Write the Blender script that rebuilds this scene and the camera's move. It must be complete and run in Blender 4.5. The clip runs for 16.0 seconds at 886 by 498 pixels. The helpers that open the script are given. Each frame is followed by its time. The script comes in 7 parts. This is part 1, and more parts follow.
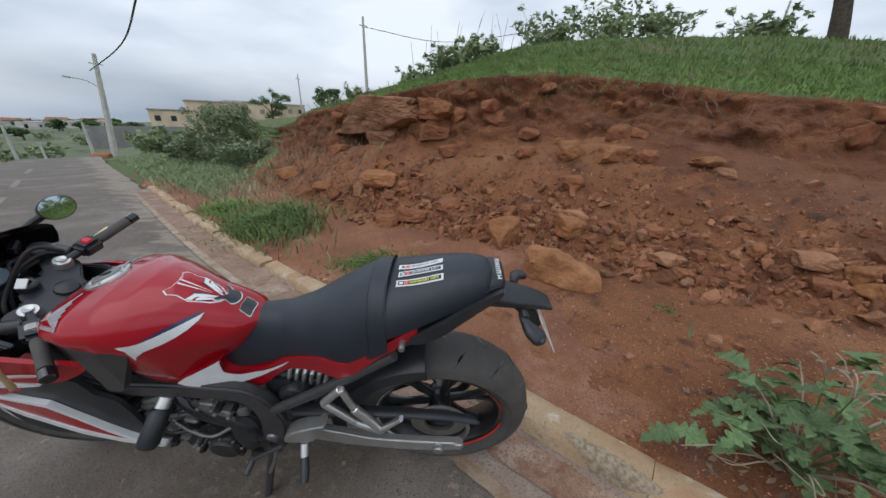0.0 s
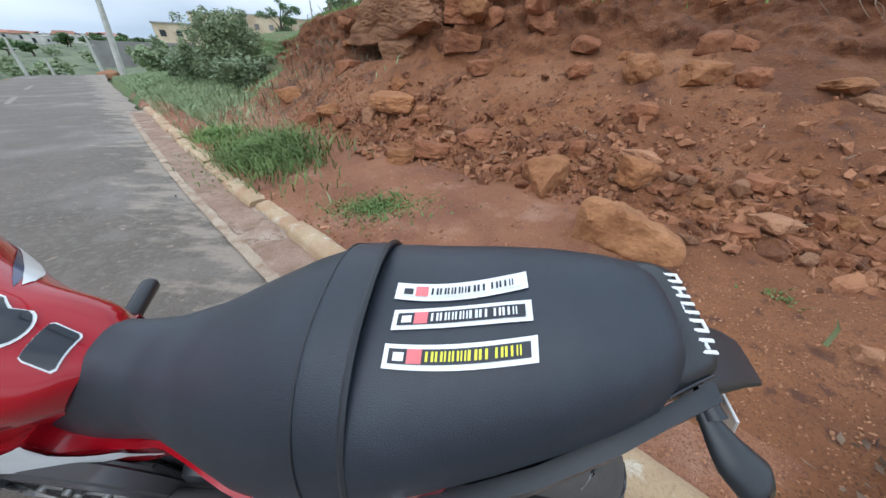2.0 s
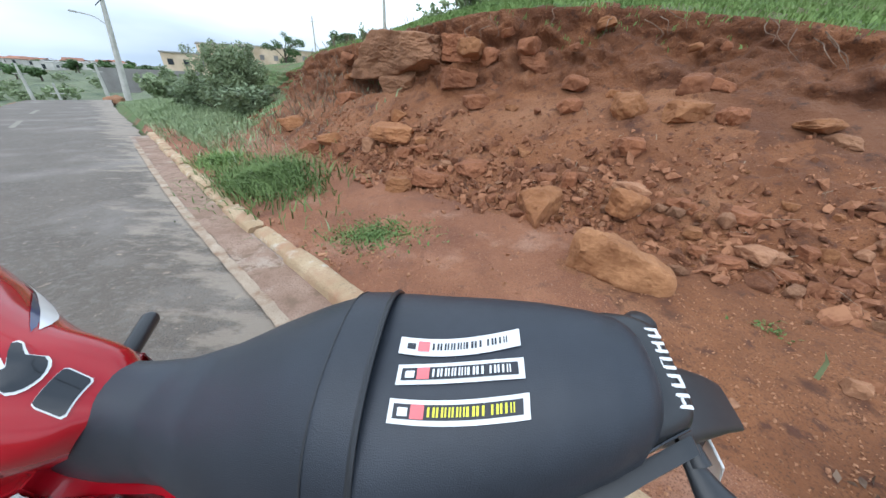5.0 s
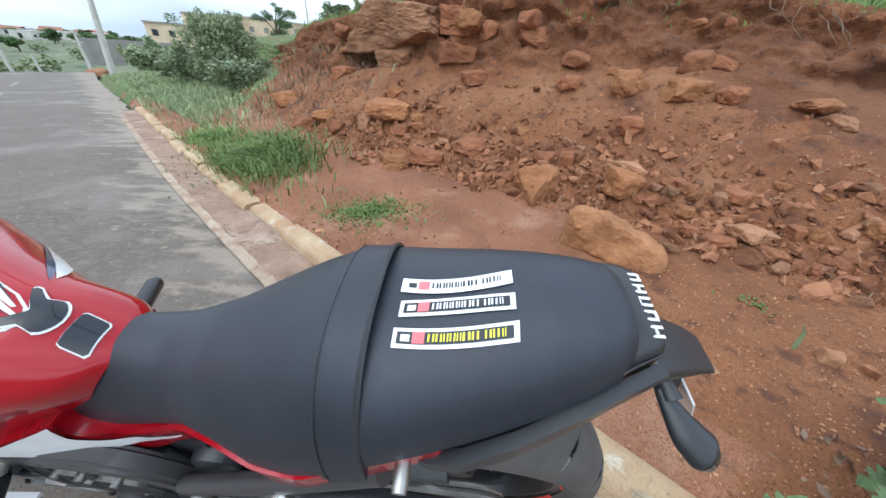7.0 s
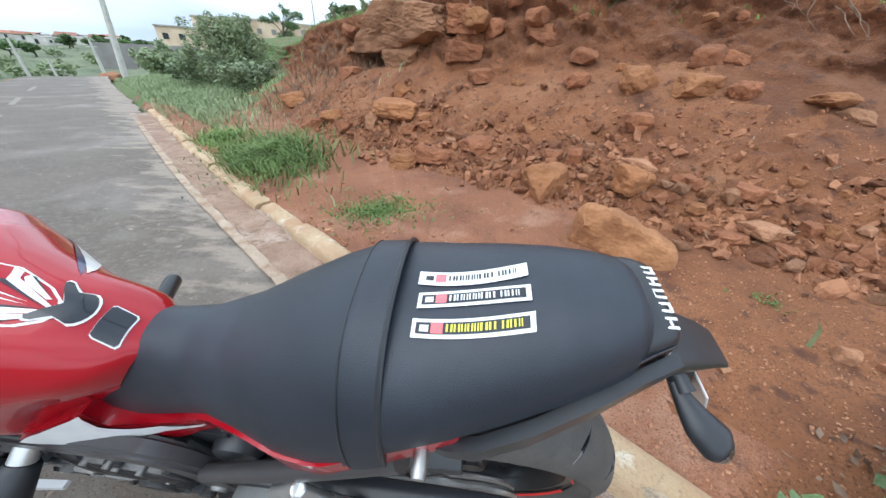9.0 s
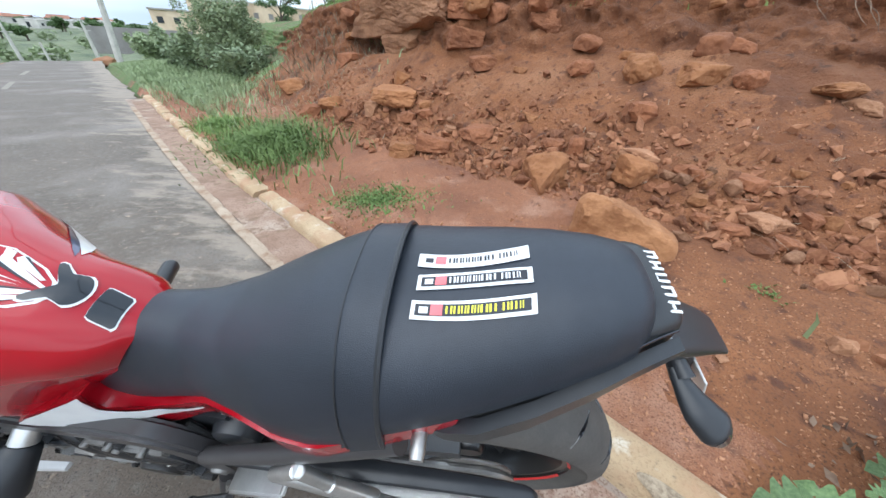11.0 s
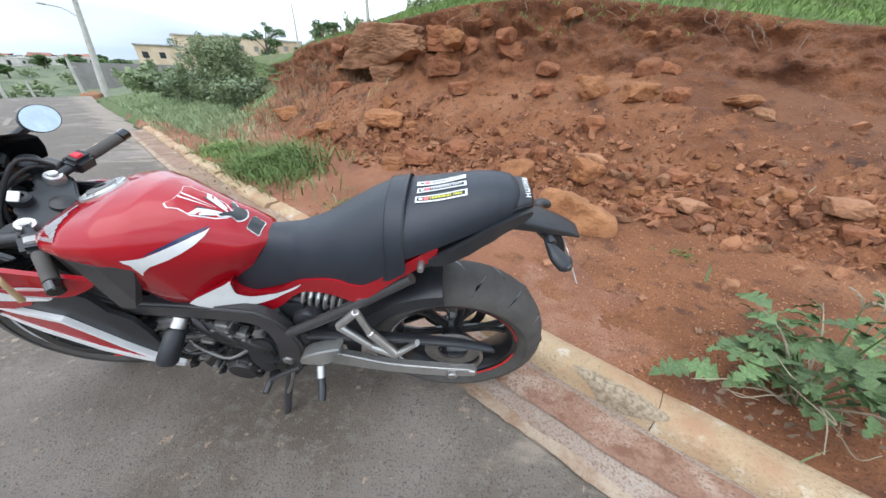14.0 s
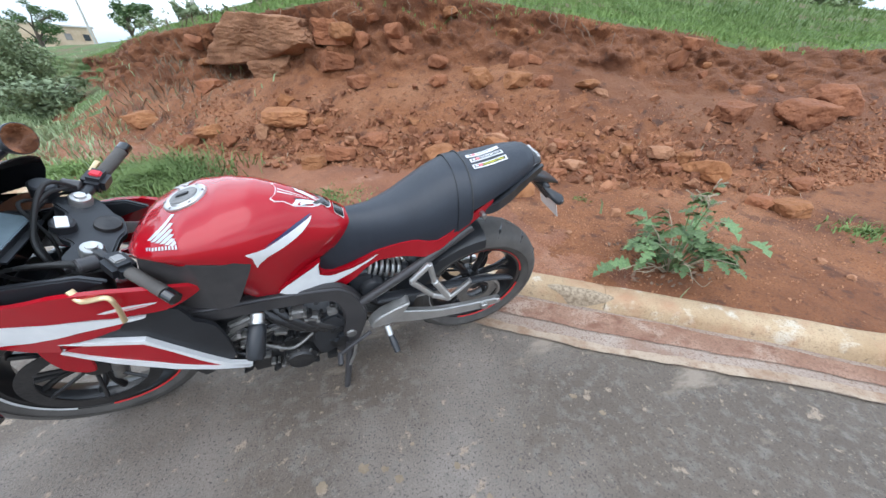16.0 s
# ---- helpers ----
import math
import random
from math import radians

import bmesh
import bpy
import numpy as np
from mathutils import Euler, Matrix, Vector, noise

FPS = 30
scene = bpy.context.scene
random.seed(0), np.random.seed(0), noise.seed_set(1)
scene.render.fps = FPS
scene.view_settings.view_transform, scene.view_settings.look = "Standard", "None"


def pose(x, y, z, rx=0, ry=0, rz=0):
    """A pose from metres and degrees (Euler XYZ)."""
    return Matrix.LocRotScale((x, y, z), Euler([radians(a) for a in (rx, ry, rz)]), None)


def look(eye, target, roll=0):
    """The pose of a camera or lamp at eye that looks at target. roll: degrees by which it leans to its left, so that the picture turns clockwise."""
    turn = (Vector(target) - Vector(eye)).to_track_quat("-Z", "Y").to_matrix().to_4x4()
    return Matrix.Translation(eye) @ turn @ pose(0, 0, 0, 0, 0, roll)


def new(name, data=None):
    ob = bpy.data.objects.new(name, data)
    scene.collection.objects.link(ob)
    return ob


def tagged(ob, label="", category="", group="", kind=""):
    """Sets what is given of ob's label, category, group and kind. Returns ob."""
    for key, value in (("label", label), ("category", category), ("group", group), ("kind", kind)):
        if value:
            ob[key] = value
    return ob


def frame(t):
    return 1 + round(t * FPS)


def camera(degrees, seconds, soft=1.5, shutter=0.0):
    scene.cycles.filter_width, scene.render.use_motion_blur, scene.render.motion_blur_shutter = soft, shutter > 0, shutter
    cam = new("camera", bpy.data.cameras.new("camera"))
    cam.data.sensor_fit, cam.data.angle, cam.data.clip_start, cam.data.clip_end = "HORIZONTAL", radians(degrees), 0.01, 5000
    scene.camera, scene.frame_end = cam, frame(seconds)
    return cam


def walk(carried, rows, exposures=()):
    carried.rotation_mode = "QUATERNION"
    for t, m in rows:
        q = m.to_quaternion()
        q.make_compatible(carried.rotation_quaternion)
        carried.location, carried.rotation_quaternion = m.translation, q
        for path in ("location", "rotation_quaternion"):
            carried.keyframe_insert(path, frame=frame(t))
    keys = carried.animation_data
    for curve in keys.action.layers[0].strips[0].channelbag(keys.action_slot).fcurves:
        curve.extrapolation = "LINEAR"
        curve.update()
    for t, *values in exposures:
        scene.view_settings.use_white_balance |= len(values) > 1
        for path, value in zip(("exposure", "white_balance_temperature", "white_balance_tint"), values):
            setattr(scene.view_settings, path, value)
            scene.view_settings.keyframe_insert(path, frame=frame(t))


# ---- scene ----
cam = camera(110.3, 16.0)
PATH = [
    (0, (0.139, 1.314, 1.241), (0.062, 3.163, 0.484), 1.7),
    (0.5, (0.093, 1.538, 1.215), (0.035, 3.348, 0.366), 3.0),
    (1, (0.069, 1.649, 1.182), (-0.047, 3.367, 0.165), 1.9),
    (1.5, (0.076, 1.722, 1.145), (-0.006, 3.419, 0.090), 2.5),
    (2, (0.060, 1.799, 1.086), (-0.093, 3.459, -0.020), 3.0),
    (2.5, (0.064, 1.805, 1.080), (-0.063, 3.442, -0.061), 4.0),
    (3, (0.056, 1.800, 1.082), (-0.106, 3.440, -0.052), 3.5),
    (3.5, (0.038, 1.798, 1.095), (-0.244, 3.452, 0.007), 1.6),
    (4, (0.044, 1.800, 1.115), (-0.165, 3.530, 0.135), 3.5),
    (6.3, (0.057, 1.767, 1.132), (-0.052, 3.507, 0.153), 4.2),
    (6.5, (0.056, 1.763, 1.122), (-0.048, 3.479, 0.100), 4.6),
    (7, (0.057, 1.755, 1.109), (-0.049, 3.440, 0.036), 4.7),
    (7.5, (0.056, 1.750, 1.110), (-0.069, 3.434, 0.038), 4.3),
    (8, (0.063, 1.754, 1.113), (-0.027, 3.453, 0.060), 4.3),
    (8.5, (0.058, 1.750, 1.119), (-0.053, 3.456, 0.080), 4.9),
    (9, (0.048, 1.744, 1.108), (-0.098, 3.421, 0.028), 3.8),
    (11.5, (0.048, 1.744, 1.097), (-0.076, 3.390, -0.032), 4.8),
    (12, (0.050, 1.731, 1.122), (-0.038, 3.391, 0.009), 4.7),
    (12.5, (0.046, 1.735, 1.129), (-0.011, 3.413, 0.043), 5.1),
    (13, (0.048, 1.737, 1.119), (0.036, 3.428, 0.052), 6.2),
    (13.5, (0.065, 1.604, 1.161), (-0.073, 3.370, 0.232), 4.7),
    (14, (0.101, 1.332, 1.140), (0.015, 3.046, 0.114), 2.6),
    (14.5, (0.073, 1.216, 1.142), (0.173, 2.872, 0.025), 3.3),
    (15, (-0.092, 1.079, 1.144), (0.356, 2.704, 0.067), 7.2),
    (15.5, (-0.221, 1.074, 1.195), (0.208, 2.801, 0.283), 5.9),
    (16, (-0.363, 1.112, 1.158), (0.190, 2.726, 0.114), 1.9),
]
EXPOSURES = [(0.0, -1.08, 6200, 10), (0.5, -1.03, 6150, 9.5), (1.5, -0.58, 5950, 8), (3.0, -0.36, 5750, 7), (7.0, -0.13, 5900, 7), (13.0, 0.01, 5950, 7), (14.0, -0.05, 6100, 9), (14.5, -0.03, 6000, 9), (15.0, 0.11, 5850, 9), (15.5, 0.11, 5800, 9), (16.0, 0.01, 5850, 9)]
walk(cam, [(t, look(eye, target, roll)) for t, eye, target, roll in PATH], exposures=EXPOSURES)

# ---- light ----
EXPOSURE = 0.0
scene.view_settings.exposure = EXPOSURE
world = bpy.data.worlds.new("world")
scene.world = world
world.use_nodes = True
wn, wl = world.node_tree.nodes, world.node_tree.links
wn.clear()
sky = wn.new("ShaderNodeTexSky")
sky.sky_type, sky.sun_disc = "NISHITA", False
sky.sun_elevation, sky.sun_rotation = radians(58), radians(215)
sky.air_density, sky.dust_density = 1.0, 2.5
coord = wn.new("ShaderNodeTexCoord")
squash = wn.new("ShaderNodeMapping")
squash.inputs["Scale"].default_value = (1.3, 1.3, 4.5)
cloud = wn.new("ShaderNodeTexNoise")
cloud.inputs["Scale"].default_value, cloud.inputs["Detail"].default_value, cloud.inputs["Roughness"].default_value = 1.15, 5.0, 0.45
ramp = wn.new("ShaderNodeValToRGB")
ramp.color_ramp.elements[0].position, ramp.color_ramp.elements[0].color = 0.33, (8.0, 9.8, 11.8, 1)
ramp.color_ramp.elements[1].position, ramp.color_ramp.elements[1].color = 0.60, (18.8, 19.8, 21.0, 1)
mix = wn.new("ShaderNodeMix")
mix.data_type = "RGBA"
mix.inputs[0].default_value = 0.86
back = wn.new("ShaderNodeBackground")
back.inputs["Strength"].default_value = 0.1
out = wn.new("ShaderNodeOutputWorld")
wl.new(coord.outputs["Generated"], squash.inputs["Vector"])
wl.new(squash.outputs["Vector"], cloud.inputs["Vector"])
wl.new(cloud.outputs["Fac"], ramp.inputs["Fac"])
wl.new(sky.outputs["Color"], mix.inputs[6])
wl.new(ramp.outputs["Color"], mix.inputs[7])
height = wn.new("ShaderNodeSeparateXYZ")
wl.new(coord.outputs["Generated"], height.inputs["Vector"])
# an overcast sky is dimmest near the horizon and brightest overhead
veil = wn.new("ShaderNodeValToRGB")
veil.color_ramp.elements[0].position, veil.color_ramp.elements[0].color = 0.0, (0.64, 0.68, 0.72, 1)
veil.color_ramp.elements[1].position, veil.color_ramp.elements[1].color = 1.0, (1.45, 1.45, 1.45, 1)
for at, g in ((0.05, 0.86), (0.14, 1.12), (0.4, 1.16)):
    step = veil.color_ramp.elements.new(at)
    step.color = (g, g, g, 1)
wl.new(height.outputs["Z"], veil.inputs["Fac"])
dim = wn.new("ShaderNodeMix")
dim.data_type, dim.blend_type = "RGBA", "MULTIPLY"
dim.inputs[0].default_value = 1.0
wl.new(mix.outputs[2], dim.inputs[6])
wl.new(veil.outputs["Color"], dim.inputs[7])
wl.new(dim.outputs[2], back.inputs["Color"])
wl.new(back.outputs["Background"], out.inputs["Surface"])
sun = new("sun", bpy.data.lights.new("sun", "SUN"))
sun.data.energy, sun.data.angle, sun.data.color = 1.3, radians(60), (1.0, 0.95, 0.88)
sun.matrix_world = look((-4, -5.7, 11.2), (0, 0, 0))


# ---- materials ----
def material(name, dark, light, scale=20.0, rough=0.8, bump=0.0, bump_scale=None, metal=0.0, detail=6.0, coat=0.0, per=0.0, fine=0.25, spec=None, contrast=0.22):
    """Two noises, coarse and fine, between two colours; bump in metres; per: how much each object differs."""
    m = bpy.data.materials.new(name)
    m.use_nodes = True
    n, l = m.node_tree.nodes, m.node_tree.links
    b = n["Principled BSDF"]
    co = n.new("ShaderNodeTexCoord")
    a = n.new("ShaderNodeTexNoise")
    a.inputs["Scale"].default_value, a.inputs["Detail"].default_value = scale, detail
    l.new(co.outputs["Object"], a.inputs["Vector"])
    f = n.new("ShaderNodeTexNoise")
    f.inputs["Scale"].default_value, f.inputs["Detail"].default_value = scale * 9, 4.0
    l.new(co.outputs["Object"], f.inputs["Vector"])
    add = n.new("ShaderNodeMath")
    add.operation = "MULTIPLY_ADD"
    add.inputs[1].default_value = fine
    l.new(f.outputs["Fac"], add.inputs[0])
    l.new(a.outputs["Fac"], add.inputs[2])
    r = n.new("ShaderNodeValToRGB")
    mid = 0.5 + fine * 0.5
    r.color_ramp.elements[0].position, r.color_ramp.elements[0].color = mid - contrast, (*dark, 1)
    r.color_ramp.elements[1].position, r.color_ramp.elements[1].color = mid + contrast, (*light, 1)
    l.new(add.outputs[0], r.inputs["Fac"])
    last = r.outputs["Color"]
    if per:
        info = n.new("ShaderNodeObjectInfo")
        h = n.new("ShaderNodeHueSaturation")
        v = n.new("ShaderNodeMapRange")
        v.inputs["To Min"].default_value, v.inputs["To Max"].default_value = 1 - per, 1 + per
        l.new(info.outputs["Random"], v.inputs["Value"])
        l.new(v.outputs["Result"], h.inputs["Value"])
        l.new(last, h.inputs["Color"])
        last = h.outputs["Color"]
    l.new(last, b.inputs["Base Color"])
    b.inputs["Roughness"].default_value, b.inputs["Metallic"].default_value = rough, metal
    b.inputs["Coat Weight"].default_value = coat
    b.inputs["Coat Roughness"].default_value = 0.04
    if spec is not None:
        b.inputs["Specular IOR Level"].default_value = spec
    if bump:
        bn = n.new("ShaderNodeTexNoise")
        bn.inputs["Scale"].default_value, bn.inputs["Detail"].default_value = bump_scale or scale * 3, 8.0
        l.new(co.outputs["Object"], bn.inputs["Vector"])
        bp = n.new("ShaderNodeBump")
        bp.inputs["Distance"].default_value, bp.inputs["Strength"].default_value = bump, 1.0
        l.new(bn.outputs["Fac"], bp.inputs["Height"])
        l.new(bp.outputs["Normal"], b.inputs["Normal"])
    return m


def layered(name, base, layers, rough=0.9, bump=0.01, bump_scale=30.0):
    """Ground: a base pair of colours, then patches (colour, noise scale, threshold, softness, offset) laid over it."""
    m = bpy.data.materials.new(name)
    m.use_nodes = True
    n, l = m.node_tree.nodes, m.node_tree.links
    b = n["Principled BSDF"]
    co = n.new("ShaderNodeTexCoord")

    def noise_at(scale, off, detail=7.0):
        mp = n.new("ShaderNodeMapping")
        mp.inputs["Location"].default_value = (off, off * 0.7, off * 0.3)
        t = n.new("ShaderNodeTexNoise")
        t.inputs["Scale"].default_value, t.inputs["Detail"].default_value, t.inputs["Roughness"].default_value = scale, detail, 0.6
        l.new(co.outputs["Object"], mp.inputs["Vector"])
        l.new(mp.outputs["Vector"], t.inputs["Vector"])
        return t.outputs["Fac"]

    r = n.new("ShaderNodeValToRGB")
    (d, li, sc) = base
    r.color_ramp.elements[0].position, r.color_ramp.elements[0].color = 0.33, (*d, 1)
    r.color_ramp.elements[1].position, r.color_ramp.elements[1].color = 0.68, (*li, 1)
    l.new(noise_at(sc, 0.0), r.inputs["Fac"])
    last = r.outputs["Color"]
    for colour, sc2, at, soft, off in layers:
        mr = n.new("ShaderNodeMapRange")
        mr.inputs["From Min"].default_value, mr.inputs["From Max"].default_value = at - soft, at + soft
        l.new(noise_at(sc2, off), mr.inputs["Value"])
        mx = n.new("ShaderNodeMix")
        mx.data_type = "RGBA"
        l.new(mr.outputs["Result"], mx.inputs[0])
        l.new(last, mx.inputs[6])
        mx.inputs[7].default_value = (*colour, 1)
        last = mx.outputs[2]
    l.new(last, b.inputs["Base Color"])
    b.inputs["Roughness"].default_value = rough
    bp = n.new("ShaderNodeBump")
    bp.inputs["Distance"].default_value, bp.inputs["Strength"].default_value = bump, 1.0
    l.new(noise_at(bump_scale, 3.0, 10.0), bp.inputs["Height"])
    l.new(bp.outputs["Normal"], b.inputs["Normal"])
    return m


def dusted(m):
    """Pale dust over the asphalt, drawn out along the road and thicker towards the kerb."""
    n, l = m.node_tree.nodes, m.node_tree.links
    b = n["Principled BSDF"]
    under = b.inputs["Base Color"].links[0].from_socket
    co = n.new("ShaderNodeTexCoord")
    across = n.new("ShaderNodeVectorMath")
    across.operation = "DOT_PRODUCT"
    across.inputs[1].default_value = (0.61, 0.79, 0.0)
    l.new(co.outputs["Object"], across.inputs[0])
    near = n.new("ShaderNodeMapRange")
    near.inputs["From Min"].default_value, near.inputs["From Max"].default_value = 0.95, 1.75
    near.inputs["To Min"].default_value, near.inputs["To Max"].default_value = -0.12, 0.19
    l.new(across.outputs["Value"], near.inputs["Value"])
    sep = n.new("ShaderNodeSeparateXYZ")
    l.new(co.outputs["Object"], sep.inputs[0])
    past = n.new("ShaderNodeMapRange")
    past.inputs["From Min"].default_value, past.inputs["From Max"].default_value = -0.7, 0.5
    past.inputs["To Min"].default_value, past.inputs["To Max"].default_value = 0.0, -0.16
    l.new(sep.outputs["X"], past.inputs["Value"])
    both_ways = n.new("ShaderNodeMath")
    l.new(near.outputs["Result"], both_ways.inputs[0])
    l.new(past.outputs["Result"], both_ways.inputs[1])
    mp = n.new("ShaderNodeMapping")
    mp.inputs["Rotation"].default_value, mp.inputs["Scale"].default_value = (0, 0, radians(37.7)), (1.6, 4.6, 1.0)
    l.new(co.outputs["Object"], mp.inputs["Vector"])
    t = n.new("ShaderNodeTexNoise")
    t.inputs["Scale"].default_value, t.inputs["Detail"].default_value, t.inputs["Roughness"].default_value = 1.3, 9.0, 0.66
    l.new(mp.outputs["Vector"], t.inputs["Vector"])
    add = n.new("ShaderNodeMath")
    l.new(t.outputs["Fac"], add.inputs[0])
    l.new(both_ways.outputs[0], add.inputs[1])
    cut = n.new("ShaderNodeMapRange")
    cut.inputs["From Min"].default_value, cut.inputs["From Max"].default_value = 0.575, 0.68
    cut.inputs["To Max"].default_value = 0.7
    l.new(add.outputs[0], cut.inputs["Value"])
    mx = n.new("ShaderNodeMix")
    mx.data_type = "RGBA"
    mx.inputs[7].default_value = (0.32, 0.26, 0.20, 1)
    l.new(cut.outputs["Result"], mx.inputs[0])
    l.new(under, mx.inputs[6])
    l.new(mx.outputs[2], b.inputs["Base Color"])


def plain(name, colour, rough=0.5, metal=0.0, coat=0.0, spec=None):
    k = 0.12
    return material(name, tuple(c * (1 - k) for c in colour), tuple(min(1, c * (1 + k)) for c in colour), 30, rough, metal=metal, coat=coat, spec=spec)


SOIL = layered("red_soil", ((0.161, 0.059, 0.023), (0.280, 0.113, 0.045), 2.6),
               [((0.312, 0.144, 0.069), 1.1, 0.60, 0.10, 5.0), ((0.088, 0.034, 0.018), 3.5, 0.62, 0.06, 9.0), ((0.109, 0.041, 0.021), 14.0, 0.62, 0.05, 13.0), ((0.416, 0.220, 0.112), 45.0, 0.68, 0.05, 2.0), ((0.104, 0.041, 0.019), 120.0, 0.59, 0.07, 17.0)], 0.95, 0.02, 38.0)
PAD = layered("trodden_pink_soil", ((0.198, 0.075, 0.035), (0.320, 0.138, 0.070), 1.8),
              [((0.396, 0.219, 0.144), 2.6, 0.62, 0.08, 4.0), ((0.175, 0.068, 0.036), 1.6, 0.60, 0.07, 8.0), ((0.163, 0.074, 0.043), 11.0, 0.64, 0.05, 12.0), ((0.582, 0.439, 0.340), 60.0, 0.70, 0.03, 1.0), ((0.139, 0.057, 0.032), 150.0, 0.58, 0.07, 17.0), ((0.419, 0.219, 0.127), 210.0, 0.62, 0.06, 19.0)], 0.95, 0.014, 60.0)
TURF = layered("turf_soil", ((0.075, 0.125, 0.035), (0.13, 0.20, 0.06), 5.0), [((0.17, 0.12, 0.065), 1.3, 0.56, 0.08, 2.0), ((0.09, 0.10, 0.04), 18.0, 0.56, 0.08, 5.0)], 0.95, 0.03, 30.0)
FIELD = layered("far_field", ((0.095, 0.12, 0.06), (0.165, 0.19, 0.10), 0.09), [((0.24, 0.16, 0.10), 0.05, 0.64, 0.04, 3.0), ((0.055, 0.08, 0.042), 0.2, 0.55, 0.08, 7.0), ((0.20, 0.21, 0.13), 1.5, 0.58, 0.08, 11.0)], 0.95, 0.1, 3.0)
SCARP = layered("cut_bank_soil", ((0.135, 0.049, 0.020), (0.274, 0.108, 0.044), 3.0),
                [((0.138, 0.054, 0.023), 1.7, 0.62, 0.10, 6.0), ((0.349, 0.165, 0.083), 2.2, 0.66, 0.06, 11.0), ((0.106, 0.045, 0.025), 9.0, 0.62, 0.05, 15.0), ((0.398, 0.194, 0.094), 50.0, 0.66, 0.05, 2.0), ((0.124, 0.050, 0.025), 70.0, 0.60, 0.06, 21.0)], 0.95, 0.045, 34.0)
# darker red soil for the right end of the slide
DARK_SOIL = layered("dark_red_soil", ((0.115, 0.041, 0.017), (0.208, 0.083, 0.035), 2.4), [((0.22, 0.10, 0.05), 1.6, 0.60, 0.10, 6.0), ((0.065, 0.028, 0.016), 6.0, 0.62, 0.05, 15.0), ((0.26, 0.14, 0.075), 50.0, 0.66, 0.05, 2.0)], 0.9, 0.03, 34.0)
ASPHALT = layered("worn_asphalt", ((0.104, 0.081, 0.061), (0.147, 0.117, 0.090), 1.2),
                  [((0.26, 0.225, 0.195), 0.8, 0.62, 0.10, 3.0), ((0.17, 0.147, 0.124), 25.0, 0.58, 0.08, 12.0), ((0.31, 0.24, 0.175), 19.0, 0.655, 0.03, 6.0), ((0.29, 0.24, 0.19), 90.0, 0.665, 0.05, 2.0), ((0.066, 0.054, 0.045), 140.0, 0.60, 0.06, 9.0)], 0.74, 0.004, 150.0)
dusted(ASPHALT)
GUTTER = layered("dusty_gutter_concrete", ((0.290, 0.220, 0.176), (0.387, 0.312, 0.255), 3.0),
                 [((0.246, 0.136, 0.092), 2.4, 0.62, 0.08, 3.0), ((0.255, 0.145, 0.097), 9.0, 0.62, 0.05, 23.0), ((0.458, 0.370, 0.290), 4.0, 0.62, 0.05, 8.0), ((0.211, 0.136, 0.092), 120.0, 0.57, 0.08, 14.0)], 0.9, 0.006, 60.0)
KERB = layered("ochre_stained_kerb_concrete", ((0.40, 0.275, 0.155), (0.53, 0.395, 0.25), 4.0),
               [((0.36, 0.21, 0.115), 3.0, 0.63, 0.07, 3.0), ((0.60, 0.53, 0.42), 9.0, 0.62, 0.06, 5.0), ((0.22, 0.165, 0.11), 30.0, 0.66, 0.04, 7.0), ((0.30, 0.20, 0.12), 130.0, 0.61, 0.08, 12.0), ((0.40, 0.225, 0.13), 5.0, 0.58, 0.10, 15.0)], 0.92, 0.008, 70.0)
SILT = layered("gutter_silt", ((0.24, 0.125, 0.08), (0.35, 0.215, 0.15), 5.0), [((0.40, 0.29, 0.22), 7.0, 0.58, 0.06, 3.0), ((0.20, 0.095, 0.06), 12.0, 0.58, 0.06, 9.0), ((0.18, 0.10, 0.065), 120.0, 0.57, 0.08, 14.0)], 0.95, 0.008, 60.0)
LIP = layered("pale_cement_lip", ((0.355, 0.269, 0.193), (0.457, 0.360, 0.267), 6.0), [((0.279, 0.175, 0.111), 8.0, 0.56, 0.08, 3.0), ((0.220, 0.150, 0.100), 110.0, 0.63, 0.08, 14.0)], 0.95, 0.006, 60.0)
SPOT = material("dried_mud", (0.19, 0.145, 0.095), (0.29, 0.225, 0.155), 30.0, 0.9, 0.002, 90)
GUTTER_SOIL = layered("gutter_earth", ((0.240, 0.144, 0.098), (0.378, 0.256, 0.188), 4.0), [((0.432, 0.338, 0.263), 3.0, 0.60, 0.06, 3.0), ((0.204, 0.131, 0.085), 8.0, 0.60, 0.06, 9.0), ((0.180, 0.112, 0.075), 120.0, 0.58, 0.07, 14.0)], 0.95, 0.008, 60.0)
AGGREGATE = material("bare_aggregate", (0.22, 0.165, 0.11), (0.42, 0.33, 0.23), 70.0, 0.95, 0.006, 160, contrast=0.15)
ROCK = material("red_sandstone", (0.181, 0.067, 0.030), (0.310, 0.125, 0.057), 6.0, 0.95, 0.018, 26, per=0.16, contrast=0.2, fine=0.5)
ROCK_GRAVEL = material("red_gravel", (0.21, 0.082, 0.038), (0.36, 0.165, 0.083), 7.0, 0.95, contrast=0.12, fine=0.5)
ROCK_ORANGE = material("orange_sandstone", (0.213, 0.083, 0.031), (0.361, 0.161, 0.066), 5.0, 0.92, 0.016, 24, per=0.15, fine=0.5)
VINE = material("dry_brown_stalk", (0.12, 0.085, 0.055), (0.27, 0.20, 0.13), 8.0, 0.95, per=0.2)
ROCK_LEDGE = material("brown_ledge_stone", (0.179, 0.081, 0.039), (0.327, 0.162, 0.084), 4.0, 0.95, 0.02, 40, fine=0.6)
BOULDER = material("pale_orange_sandstone", (0.25, 0.105, 0.042), (0.43, 0.205, 0.090), 5.0, 0.92, 0.016, 24, fine=0.5)
